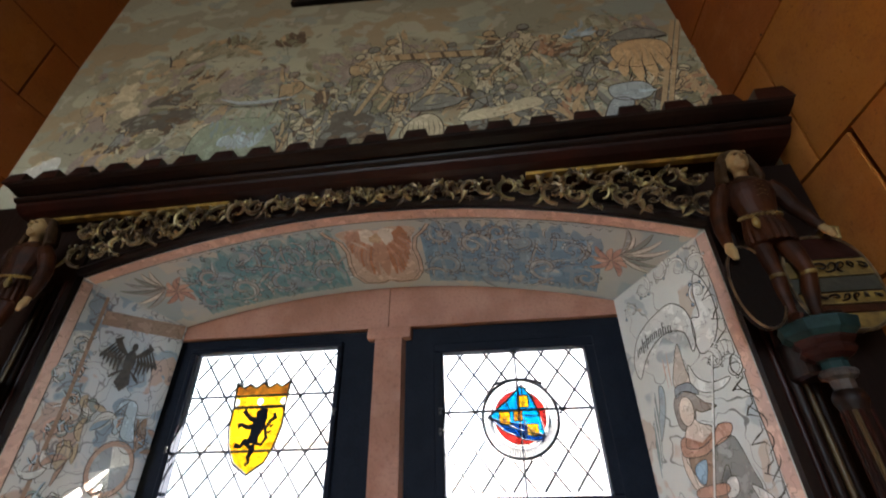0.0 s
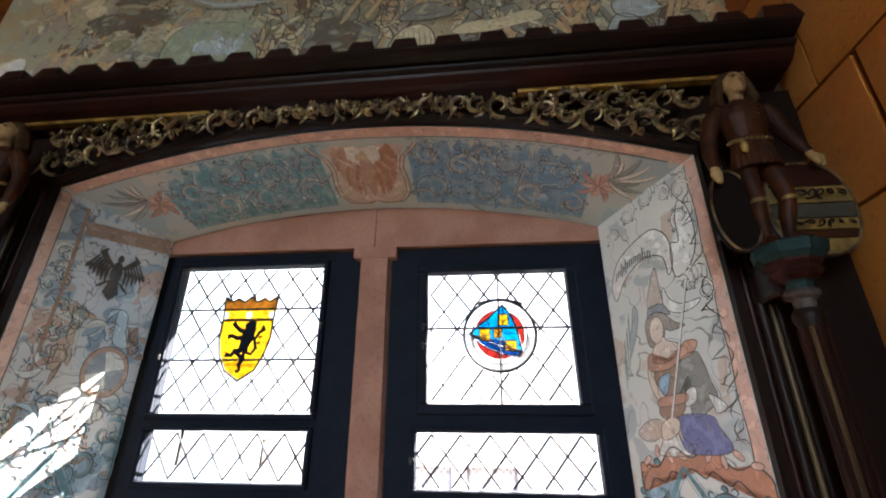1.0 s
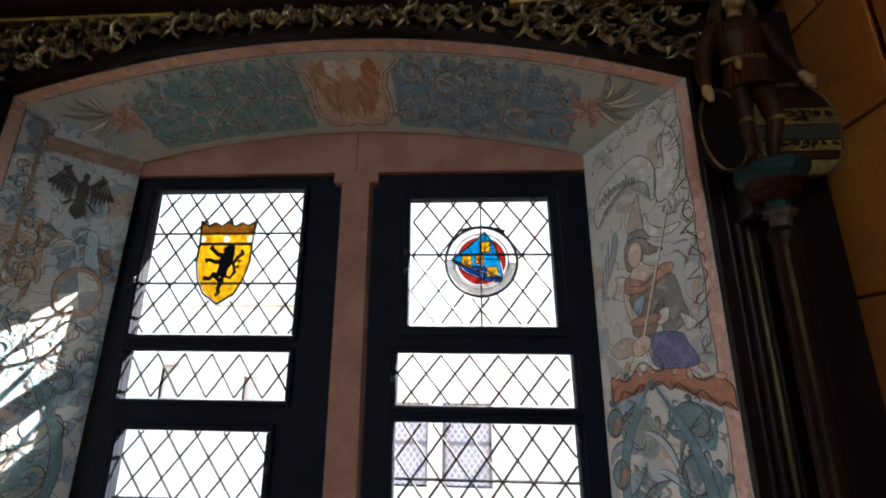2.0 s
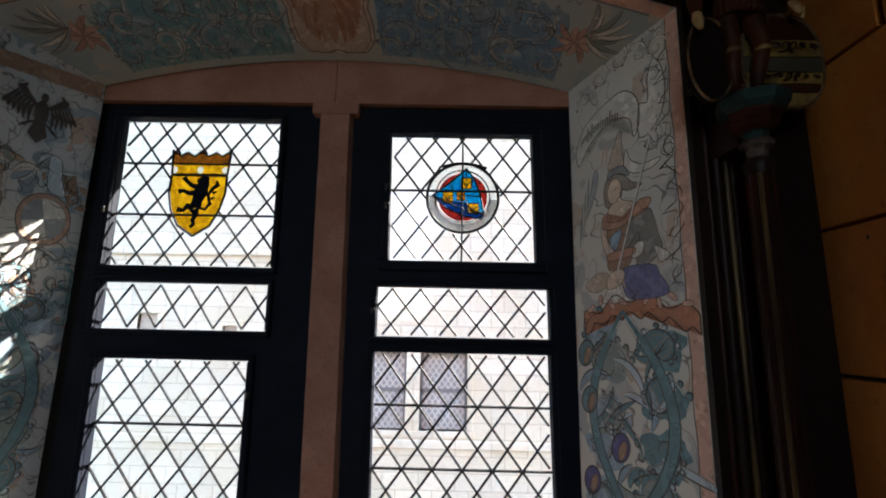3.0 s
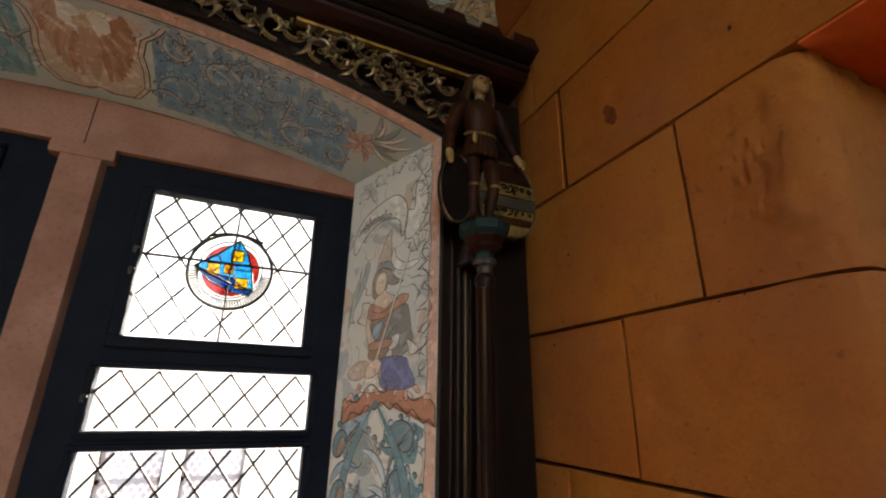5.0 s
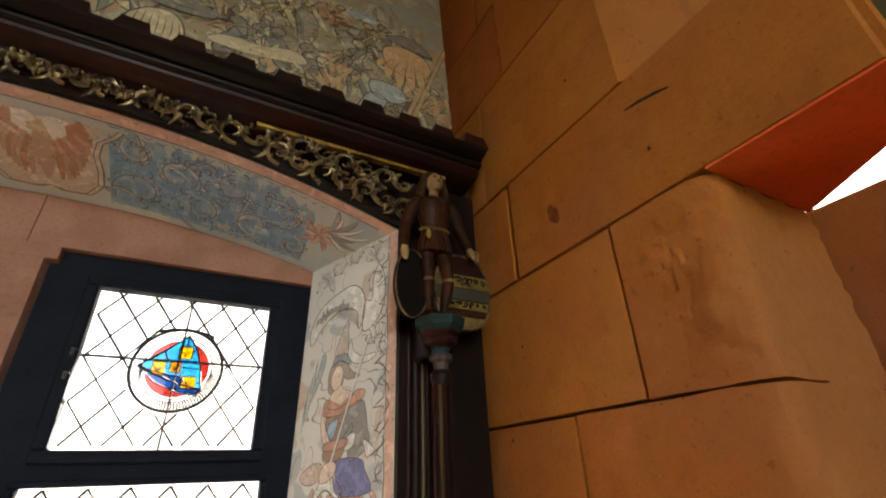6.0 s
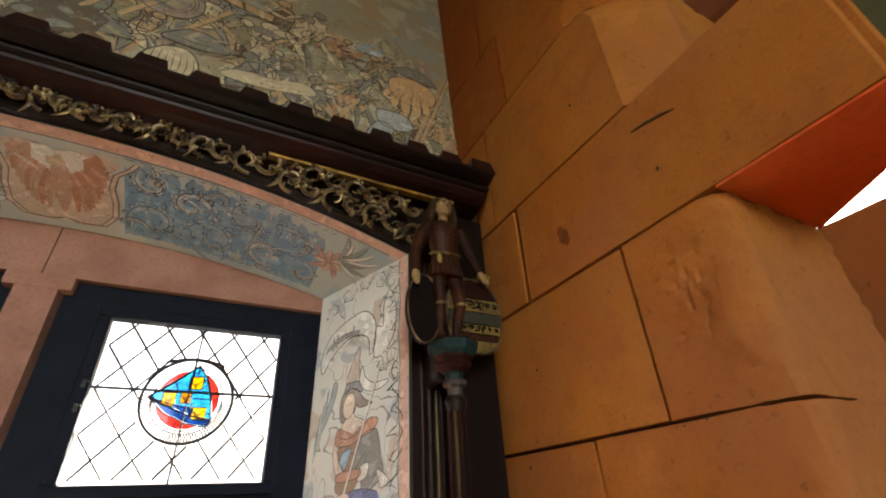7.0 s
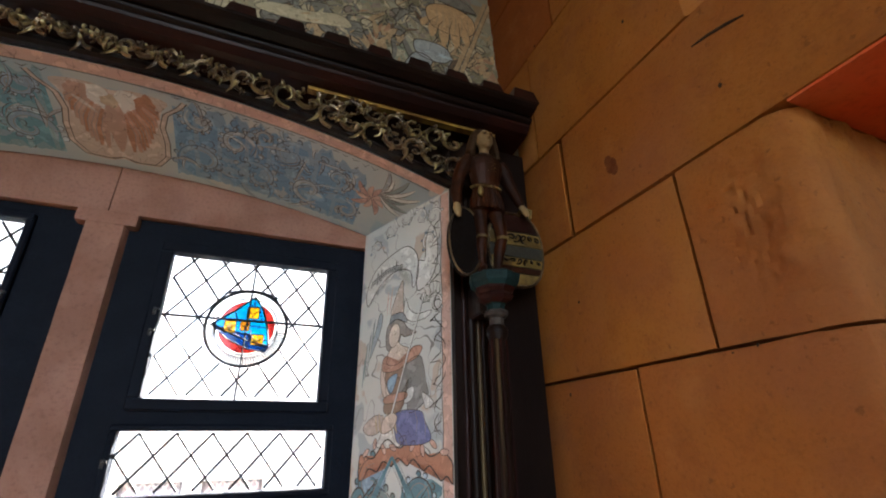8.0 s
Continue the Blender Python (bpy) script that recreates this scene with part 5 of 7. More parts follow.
def crest(u):
    """Upper edge of the crowd; the plain sky begins above it."""
    return 3.24 + 0.05 * math.sin(4 * u) + 0.04 * math.sin(9 * u + 1)


def wisp(u, v, a, ln, cv, w, material, layer, outline=0.0):
    pts = [(u, v)]
    for j in range(7):
        pts.append((pts[-1][0] + ln / 7 * math.cos(a + cv * j / 7), pts[-1][1] + ln / 7 * math.sin(a + cv * j / 7)))
    coat.stroke("painted_strokes", material, pts, w, layer)
    if outline:
        coat.stroke("drawn_lines", P_LINE, [(p[0] + w * 0.9 * math.sin(a), p[1] - w * 0.9 * math.cos(a)) for p in pts], outline, layer + 1)


B_MAUVE, B_CLAW, B_STEEL = paint("mauve", (0.305, 0.247, 0.207)), paint("claw_ochre", (0.54, 0.356, 0.184)), paint("steel_blue", (0.345, 0.38, 0.391))


def patch(u, v, rx, rz, materials, n, way=0.5, w=0.011, ln=0.07, layer=1):
    """A loosely brushed patch of colour."""
    for _ in range(n):
        a, q = rb.uniform(0, 6.28), rb.random() ** 0.6
        wisp(u + rx * q * math.cos(a), v + rz * q * math.sin(a), way + rb.uniform(-0.6, 0.6), ln * rb.uniform(0.5, 1.3), rb.uniform(-1, 1), w * rb.uniform(0.5, 1.4), rb.choice(materials), layer)


def scribble(u, v, r, n, material, w=0.0021, layer=6):
    for _ in range(n):
        a = rb.uniform(0, 6.28)
        coat.stroke("drawn_lines", material, arc_pts(u + rb.uniform(-r, r), v + rb.uniform(-r, r), r * rb.uniform(0.3, 0.8), a, a + rb.uniform(0.8, 2.4), 6), w, layer)


# washes of colour first
for k in range(84):
    u = rb.uniform(-1.25, 1.06)
    v = 2.60 + (crest(u) - 2.66) * rb.random()
    patch(u, v, 0.09, 0.05, rb.choice(((B_MID, B_MAUVE), (B_OLIVE, B_MID), (B_MAUVE, B_SLATE), (B_TAN, B_MID), (B_PALE, B_MID), (B_GREEN, B_MID))), 10, rb.choice((0.4, 1.2, 2.3)))
for u, v, rx, rz, ms, n in ((-0.91, 2.95, 0.13, 0.10, (B_BROWN, B_BROWN, B_OLIVE), 46), (-0.80, 3.08, 0.12, 0.10, (B_BROWN, B_TAN, B_MID), 36), (-1.02, 2.76, 0.16, 0.09, (B_TAN, P_OCHRE, B_BROWN), 46), (-1.10, 3.00, 0.14, 0.12, (B_TAN, B_MID, B_MAUVE), 36),
                            (-0.70, 3.34, 0.22, 0.06, (B_MID, B_TAN, B_OLIVE), 26), (-0.42, 3.33, 0.07, 0.03, (B_BROWN, B_OLIVE), 10), (-0.67, 3.37, 0.05, 0.02, (B_BROWN, B_OLIVE), 9), (-0.91, 3.30, 0.05, 0.04, (B_BROWN, B_OLIVE), 10),
                            (-0.08, 3.12, 0.19, 0.12, (B_MAUVE, B_MAUVE, B_MID), 60), (-0.17, 2.82, 0.10, 0.08, (B_BROWN, B_OLIVE, B_SLATE), 34), (-0.52, 3.09, 0.13, 0.08, (B_MAUVE, B_SLATE, B_MID), 40), (0.55, 3.10, 0.10, 0.05, (B_RUST, B_TAN, B_MAUVE), 22), (1.00, 2.76, 0.06, 0.08, (B_TAN, B_OLIVE, B_RUST), 22)):
    patch(u, v, rx, rz, ms, int(n * 1.8), rb.uniform(0.2, 2.6), 0.012, 0.06)
    for _ in range(5):
        coat.fill("painted_masses", rb.choice(ms), lump(u + rb.uniform(-0.6, 0.6) * rx, v + rb.uniform(-0.6, 0.6) * rz, 0.35 * rx, 0.35 * rz, rb.uniform(-0.8, 0.8)), 2)
    scribble(u, v, min(rx, rz), 9, P_LINE, 0.0010, 3)


def warrior(u, v, s, lean_a):
    """One fighter as a plain painted shape: body, limbs, round helmet."""
    body = rb.choice(tones)
    coat.shape("fighter", body, lump(u, v, 0.036 * s, 0.055 * s, lean_a), 2, 0.0021)
    coat.shape("fighter", rb.choice(tones), lump(u - 0.01 * s, v - 0.065 * s, 0.040 * s, 0.028 * s, lean_a), 2, 0.0021)
    for sg in (-1, 1):
        a = lean_a - 1.5 + sg * rb.uniform(0.3, 0.7)
        wisp(u + sg * 0.02 * s, v - 0.06 * s, a, 0.11 * s, rb.uniform(-0.6, 0.6), 0.011 * s, rb.choice(tones), 3, 0.0020)
        wisp(u + sg * 0.03 * s, v + 0.04 * s, rb.uniform(-0.4, 3.4), 0.09 * s, rb.uniform(-1, 1), 0.008 * s, rb.choice((body, B_PALE, B_TAN)), 3, 0.0015)
    hx, hz = u - 0.02 * s * math.sin(lean_a), v + 0.078 * s
    coat.shape("helmet", rb.choice((B_PALE, B_SLATE, B_TAN, B_MAUVE)), oval(hx, hz, 0.021 * s, 0.018 * s, 18, lean_a), 4, 0.0022)
    coat.stroke("drawn_lines", P_LINE, [(hx - 0.034 * s, hz - 0.007), (hx, hz - 0.012 * s), (hx + 0.034 * s, hz - 0.005)], 0.0013, 5)
    patch(u, v - 0.01, 0.03 * s, 0.06 * s, (body, rb.choice(tones)), 5, 1.5, 0.005, 0.04, 3)
    scribble(u, v - 0.01, 0.035 * s, 6, P_LINE, 0.0010, 5)


for k in range(44):
    u = 1.02 - 1.45 * ((k + rb.random()) / 44)
    warrior(u, rb.uniform(2.68, crest(u) - 0.10), rb.uniform(0.75, 1.25), rb.uniform(-0.5, 0.5))
for k in range(5):
    warrior(rb.uniform(-1.2, -0.75), rb.uniform(2.85, 3.15), rb.uniform(0.6, 0.8), rb.uniform(-0.5, 0.5))
for k in range(240):
    u = 1.06 - 1.6 * rb.random()
    v = 2.56 + (crest(u) - 2.56) * rb.random()
    wisp(u, v, rb.uniform(0, 3.14), rb.uniform(0.02, 0.06), rb.uniform(-1.2, 1.2), rb.uniform(0.002, 0.006), rb.choice(brush), 5)
for k in range(380):
    u = 1.06 - 1.9 * rb.random() ** 1.2
    scribble(u, 2.58 + (crest(u) - 2.60) * rb.random(), 0.03, 1, P_LINE if k % 3 else P_SOFT, 0.0021)
for k in range(12):
    u, v = rb.uniform(-0.35, 0.80), rb.uniform(2.80, 3.12)
    a, ln = rb.choice((0.45, 0.7, 0.95, 2.5)) + rb.uniform(-0.15, 0.15), rb.uniform(0.12, 0.30)
    pts = [(u, v), (min(1.08, u + ln * math.cos(a)), v + ln * math.sin(a))]
    coat.stroke("lance", rb.choice((B_TAN, B_SLATE, B_MID)), pts, rb.uniform(0.0015, 0.003), 5, False)
    coat.stroke("drawn_lines", P_LINE, [(p[0], p[1] - 0.005) for p in pts], 0.0008, 6, False)
# green tent with a pale drape
coat.shape("tent", B_GREEN, [(-0.70, 2.72), (-0.70, 2.84), (-0.64, 2.89), (-0.52, 2.895), (-0.44, 2.87), (-0.37, 2.72), (-0.50, 2.66)], 9, 0.0016)
patch(-0.54, 2.83, 0.12, 0.05, (B_GREEN, B_GREEN, P_GREENGREY), 26, 1.5, 0.009, 0.06, 10)
patch(-0.51, 2.76, 0.09, 0.03, (P_MISTGREY, P_MISTGREY, P_PALEBLUE), 18, 1.5, 0.011, 0.06, 11)
scribble(-0.52, 2.80, 0.09, 18, P_SOFT, 0.0018, 12)
# wide hat over it and the great round bundle beside it
coat.stroke("drawn_lines", P_LINE, [(-0.66, 3.00), (-0.58, 2.965), (-0.48, 2.955), (-0.34, 2.965)], 0.0022, 7)
coat.stroke("hat_brim", B_STEEL, [(-0.65, 3.02), (-0.57, 2.985), (-0.47, 2.975), (-0.34, 2.985)], 0.010, 6)
coat.stroke("drawn_lines", P_SOFT, arc_pts(-0.50, 3.03, 0.15, 0.1, 3.0, 16, 0.9), 0.0011, 7)
coat.stroke("drawn_lines", P_LINE, arc_pts(-0.06, 3.12, 0.18, -1.2, 1.1, 16, 0.75), 0.0014, 7)
for hx, hz, r in ((-0.02, 2.79, 0.05), (0.14, 2.86, 0.045), (0.34, 3.02, 0.035)):
    coat.shape("domed_hat", B_SLATE, [(hx - r, hz - 0.3 * r), (hx - 0.7 * r, hz + 0.35 * r), (hx, hz + 0.6 * r), (hx + 0.7 * r, hz + 0.35 * r), (hx + r, hz - 0.3 * r), (hx, hz - 0.42 * r)], 7, 0.0009)
    patch(hx, hz, 0.6 * r, 0.25 * r, (B_SLATE, B_MID, B_MAUVE), 8, 0.3, 0.005, 0.03, 8)
for p, q in (((-0.10, 2.84), (-0.01, 3.03)), ((-0.02, 2.86), (0.10, 3.06)), ((0.12, 2.86), (0.24, 3.06))):
    coat.stroke("gun_barrel", B_TAN, [p, q], 0.009, 8, False)
    coat.stroke("drawn_lines", P_LINE, [(p[0] + 0.009, p[1]), (q[0] + 0.009, q[1])], 0.0011, 9, False)
coat.fill("pale_cloud", P_PALE, lump(-1.29, 2.72, 0.080, 0.065, 0.4), 7)
patch(-1.29, 2.72, 0.06, 0.05, (P_PALE, B_PALE, B_MID), 26, 1.0, 0.012, 0.05, 3)
# a pale horse fallen among them
coat.shape("horse", B_PALE, [(0.26, 2.76), (0.30, 2.80), (0.40, 2.81), (0.50, 2.84), (0.54, 2.80), (0.46, 2.775), (0.36, 2.755)], 7, 0.0010)
patch(0.40, 2.79, 0.11, 0.02, (B_PALE, B_PALE, B_TAN), 14, 0.2, 0.006, 0.05, 8)
patch(0.64, 2.78, 0.025, 0.06, (B_TAN, B_RUST), 10, 1.4, 0.009, 0.06, 7)
# the bound beam and the great round bundle under it
coat.shape("bundle", B_MAUVE, oval(0.075, 3.015, 0.092, 0.088, 26), 7, 0.0020)
for k in range(7):
    coat.stroke("drawn_lines", P_LINE, arc_pts(0.075, 3.015, 0.020 + 0.011 * k, 0.5 + k, 2.6 + k * 1.3, 10), 0.0012, 9)
patch(0.075, 3.015, 0.07, 0.065, (B_MAUVE, B_MID, B_SLATE), 16, 0.4, 0.008, 0.06, 8)
coat.stroke("bound_beam", B_TAN, [(-0.06, 3.150), (0.36, 3.105)], 0.019, 8, False)
for w in (-0.019, 0.019):
    coat.stroke("drawn_lines", P_LINE, [(-0.06, 3.150 + w), (0.36, 3.105 + w)], 0.0016, 9, False)
for k in range(7):
    u = -0.03 + 0.058 * k
    coat.stroke("binding", B_BROWN if k % 3 else B_PALE, [(u, 3.168 - 0.107 * (u + 0.06)), (u + 0.012, 3.128 - 0.107 * (u + 0.06))], 0.006, 10, False)
# the broad hat of the man in front
coat.shape("broad_hat", B_SLATE, [(0.09, 2.835), (0.115, 2.870), (0.145, 2.898), (0.20, 2.905), (0.245, 2.885), (0.27, 2.850), (0.22, 2.832), (0.15, 2.826)], 11, 0.0022)
coat.stroke("drawn_lines", P_LINE, [(0.105, 2.856), (0.17, 2.848), (0.255, 2.862)], 0.0018, 12)
patch(0.18, 2.868, 0.06, 0.018, (B_SLATE, B_MID), 8, 0.2, 0.006, 0.05, 12)
coat.shape("shoulders", B_PALE, [(0.06, 2.72), (0.10, 2.79), (0.16, 2.81), (0.20, 2.77), (0.20, 2.70), (0.10, 2.68)], 10, 0.0020)
for k in range(8):
    coat.stroke("drawn_lines", P_LINE, [(0.075 + 0.016 * k, 2.78), (0.07 + 0.018 * k, 2.74), (0.08 + 0.016 * k, 2.70)], 0.0014, 12)
# drifting brown smoke over the burning side
for k in range(34):
    u, v = rb.uniform(-1.32, -0.66), rb.uniform(2.66, 3.30)
    patch(u, v, 0.10, 0.06, rb.choice(((B_TAN, B_MID, B_MAUVE), (B_OLIVE, B_MID, B_MAUVE), (B_MID, B_PALE, B_MID))), 4, 0.35, 0.028, 0.08, 4)
for k in range(60):
    u, v = rb.uniform(-1.32, -0.62), rb.uniform(2.68, 3.22)
    scribble(u, v, 0.03, 1, rb.choice((P_LINE, P_SOFT, P_SOFT)), 0.0018, 9)
# dark smoke and baggage
for u, v, rx, rz in ((-0.90, 2.945, 0.12, 0.055), (-0.86, 3.06, 0.075, 0.045), (-0.13, 2.78, 0.11, 0.07)):
    coat.fill("dark_mass", B_SMOKE, lump(u, v, rx, rz, 0.2), 7)
    patch(u, v, rx, rz, (B_SMOKE, B_BROWN, B_SLATE), 14, 0.3, 0.012, 0.06, 8)
coat.stroke("drawn_lines", P_LINE, [(-0.975, 3.35), (-0.955, 3.31), (-0.945, 3.27), (-0.92, 3.27)], 0.0060, 8)
# ochre beard of feathers under a grey hat, over a steel gauntlet
coat.shape("plume", B_CLAW, [(0.79, 3.02), (0.83, 3.06), (0.90, 3.075), (0.97, 3.05), (0.985, 2.99), (0.95, 2.94), (0.88, 2.925), (0.81, 2.945)], 8, 0.0016)
for k, (fu, fv, w) in enumerate(((0.775, 2.925, 0.015), (0.812, 2.885, 0.020), (0.858, 2.855, 0.022), (0.905, 2.865, 0.021), (0.950, 2.895, 0.018))):
    root = (0.875 + 0.024 * (k - 2), 3.00)
    pts = [root, (0.7 * fu + 0.3 * root[0], 2.955), (0.9 * fu + 0.1 * root[0], 0.5 * (fv + 2.955)), (fu, fv)]
    coat.stroke("plume", B_CLAW, pts, w, 9)
    coat.stroke("drawn_lines", P_LINE, [(u + w * 0.85, v) for u, v in pts], 0.0017, 10)
for k in range(6):
    coat.stroke("plume_light", B_TAN, [(0.83 + 0.025 * k, 3.04), (0.835 + 0.024 * k, 2.98), (0.82 + 0.026 * k, 2.93)], 0.004, 11)
coat.shape("grey_hat", B_SLATE, [(0.80, 3.09), (0.84, 3.125), (0.90, 3.14), (0.96, 3.115), (0.99, 3.08), (0.90, 3.075)], 10, 0.0018)
coat.shape("gauntlet", B_STEEL, [(0.75, 2.84), (0.80, 2.855), (0.86, 2.85), (0.885, 2.81), (0.86, 2.775), (0.80, 2.77), (0.755, 2.79)], 8, 0.0019)
coat.shape("gauntlet", B_STEEL, [(0.755, 2.785), (0.815, 2.77), (0.79, 2.71), (0.755, 2.65), (0.695, 2.64), (0.715, 2.71)], 7, 0.0019)
for k in range(4):
    coat.stroke("drawn_lines", P_LINE, [(0.765 - 0.013 * k, 2.775 - 0.028 * k), (0.815 - 0.018 * k, 2.755 - 0.028 * k)], 0.0014, 9)
patch(0.81, 2.81, 0.05, 0.02, (B_STEEL, P_PALEBLUE), 8, 0.1, 0.005, 0.05, 9)
patch(0.69, 3.15, 0.05, 0.025, (P_PALEBLUE, P_MIST, B_STEEL), 14, 0.3, 0.008, 0.05, 7)
patch(0.60, 3.07, 0.055, 0.04, (B_RUST, B_RUST, B_BROWN), 20, 0.5, 0.009, 0.05, 7)
patch(0.62, 2.72, 0.03, 0.05, (B_RUST, B_TAN), 10, 1.9, 0.009, 0.06, 8)
patch(1.02, 2.80, 0.05, 0.08, (B_TAN, B_OLIVE, B_RUST, B_CLAW), 22, 0.8, 0.009, 0.05, 7)
for off in (0.0, 0.022):
    coat.stroke("banner_staff", B_TAN, [(0.85 + off, 2.60), (1.035 + off, 3.16)], 0.008, 9, False)
    coat.stroke("drawn_lines", P_LINE, [(0.859 + off, 2.60), (1.044 + off, 3.16)], 0.0010, 10, False)
coat.finish()


# ---- the room round the window ----
tagged(part("floor", boxed(XL - 0.3, 2.2, -5.2, YW, -0.12, 0.0), FLOORWOOD), "worn oak plank floor", "floor", kind="structure")
tagged(part("ceiling", boxed(XL - 0.3, 2.2, -5.2, 0.3, CEIL, CEIL + 0.2), PLASTER), "plain plastered ceiling", "ceiling", kind="structure")
# the opening in this unseen wall is added to hold the fill lamp
tagged(part("wall_south", holed(bmesh.new(), XL - 0.3, 2.2, 0, CEIL, -5.2, -5.0, [(-1.35, 0.05, 1.6, 3.6)]), PLASTER), "plastered hall wall with a window", "wall", kind="structure")
wall_west = tagged(part("wall_west", boxed(XL - 0.3, XL - 0.03, -5.0, YF, 0, CEIL), MORTAR), "wall of large orange sandstone blocks", "wall", kind="structure")
bm = boxed(XR + 0.035, XR + 0.32, -1.0, YF, 0, CEIL)
wall_east = tagged(part("wall_east", bm, MORTAR), "wall of large orange sandstone blocks with dark joints", "wall", kind="structure")
# the passage beside the window bay, lit by a small window at its end
tagged(part("passage_floor", boxed(1.75, 3.4, -1.6, -0.4, -0.12, 0.0), FLOORWOOD), "worn oak passage floor", "floor", kind="structure")
tagged(part("passage_side", boxed(1.47, 3.3, -0.5, -0.38, 0, CEIL), PLASTER), "plastered side wall of the passage", "wall", kind="structure")
tagged(part("passage_ceiling", boxed(2.2, 3.4, -1.7, -0.38, CEIL - 0.6, CEIL), PLASTER), "plastered passage ceiling", "ceiling", kind="structure")
bm = holed(bmesh.new(), -1.6, -0.38, 0, CEIL, 3.0, 3.25, [(-1.30, -0.52, 2.60, 3.22)])
for v in bm.verts:
    v.co = Vector((v.co.y, v.co.x, v.co.z))
tagged(part("passage_end", bm, PLASTER), "plastered passage end with a small window", "wall", kind="structure")
tagged(part("parapet", boxed(1.49, 1.80, -1.335, -0.5, 0, 2.085, bevel=0.012), STONE), "low orange sandstone wall below an opening", "wall", kind="structure")
tagged(part("passage_header", boxed(1.56, 1.90, -1.335, -0.5, 2.74, CEIL), GREYSTONE), "grey rough stone wall above the passage", "wall", kind="structure")
tagged(part("old_beam", boxed(1.46, 1.56, -1.335, -0.9, 2.74, 2.90, bevel=0.012), BEAMWOOD), "red-brown timber beam across the passage", "beam", kind="structure")
tagged(part("dark_wall", boxed(1.48, 3.3, -1.6, -1.335, 0, CEIL), GREENPLASTER), "dark brown and green plastered wall", "wall", kind="structure")
tagged(part("hall_wall", boxed(1.48, 2.2, -5.0, -1.6, 0, CEIL), GREENPLASTER), "dark brown plastered hall wall", "wall", kind="structure")


# ---- exterior ----
tagged(part("ground", boxed(-60, 60, 0.4, 120, -6.3, -6.0), GROUND), "paved castle courtyard", "ground", kind="structure")
FY = 11.0
house = thing("courtyard_building", (0, FY, -6), "pale sandstone courtyard building with leaded windows", "building")
far_windows = [(-0.38, 0.90, -1.18, 0.84), (-1.98, -0.76, -1.18, 0.84), (-8.3, -7.75, 0.75, 1.75), (-5.9, -5.5, 0.75, 1.45), (4.2, 5.4, -1.18, 0.84)]
part("facade_wall", holed(bmesh.new(), -26, 26, -6, 10.5, FY, FY + 0.6, far_windows), FACADE, house)
part("string_course", boxed(-26, -2.8, FY - 0.14, FY, 3.42, 3.62, bevel=0.03), FACADE, house)
part("string_course", boxed(-26, 26, FY - 0.10, FY, -1.62, -1.40, bevel=0.03), FACADE, house)
bm = bmesh.new()
prism(bm, [(-26.4, FY - 0.5, 10.5), (-26.4, FY + 7, 10.5), (-26.4, FY + 3.2, 14.5)], [(26.4, FY - 0.5, 10.5), (26.4, FY + 7, 10.5), (26.4, FY + 3.2, 14.5)])
part("roof", bm, surface("roof_tile", (0.22, 0.10, 0.06), (0.28, 0.14, 0.09), 0.85, scale=1.0, fine=6), house)
for x0, x1, z0, z1 in far_windows:
    bm = bmesh.new()
    for a in ((x0 - 0.16, x0, z0, z1), (x1, x1 + 0.16, z0, z1), (x0 - 0.16, x1 + 0.16, z1, z1 + 0.16), (x0 - 0.2, x1 + 0.2, z0 - 0.16, z0)):
        box(bm, a[0], a[1], FY - 0.03, FY + 0.25, a[2], a[3], bevel=0.02)
    w = part("window", bm, FACADE, house)
    if x1 < -5:
        part("shutter", boxed(x0, x1, FY + 0.10, FY + 0.14, z0, z1, bevel=0.01), FARSHUTTER, w)
        continue
    part("window_glass", boxed(x0, x1, FY + 0.22, FY + 0.24, z0, z1), FARGLASS, w)
    bm = bmesh.new()
    zc = (z0 + z1) / 2
    box(bm, x0, x1, FY + 0.17, FY + 0.22, zc - 0.05, zc + 0.05)
    box(bm, x0, x0 + 0.07, FY + 0.17, FY + 0.22, z0, z1)
    box(bm, x1 - 0.07, x1, FY + 0.17, FY + 0.22, z0, z1)
    part("window_bars", bm, FARBAR, w)
    bm = bmesh.new()
    k = int((x1 - x0 + z1 - z0) / 0.17) + 2
    for sg in (1, -1):
        for i in range(-k, 2 * k):
            c = x0 + i * 0.17
            seg = []
            for q in range(61):
                z = z0 + (z1 - z0) * q / 60
                x = c + sg * (z - z0) * 0.72 - (0 if sg == 1 else -0.0)
                if x0 < x < x1:
                    seg.append((x, z))
            if len(seg) > 1:
                lead_bar(bm, seg[0], seg[-1], 0.020, FY + 0.20)
    part("lattice", bm, PALEBAR, w)

# ---- the carved wooden surround ----
surround = thing("window_surround", (0, -0.42, 0), "dark carved oak window surround with gilt frieze", "window surround")
CX0, CX1 = -1.10, 1.095
# cornice, from the gilt fillet outwards and up
part("frieze_board", (lambda b: ([prism(b, [(a, YW - 0.012, arch_out(max(-0.888, min(0.872, a))) + 0.002), (c, YW - 0.012, arch_out(max(-0.888, min(0.872, c))) + 0.002), (c, YW - 0.012, 2.46), (a, YW - 0.012, 2.46)],
                                        [(a, YW - 0.001, arch_out(max(-0.888, min(0.872, a))) + 0.002), (c, YW - 0.001, arch_out(max(-0.888, min(0.872, c))) + 0.002), (c, YW - 0.001, 2.46), (a, YW - 0.001, 2.46)])
                                  for a, c in zip([CX0 + (CX1 - CX0) * i / 50 for i in range(50)], [CX0 + (CX1 - CX0) * (i + 1) / 50 for i in range(50)])], b)[1])(bmesh.new()), WOOD, surround)
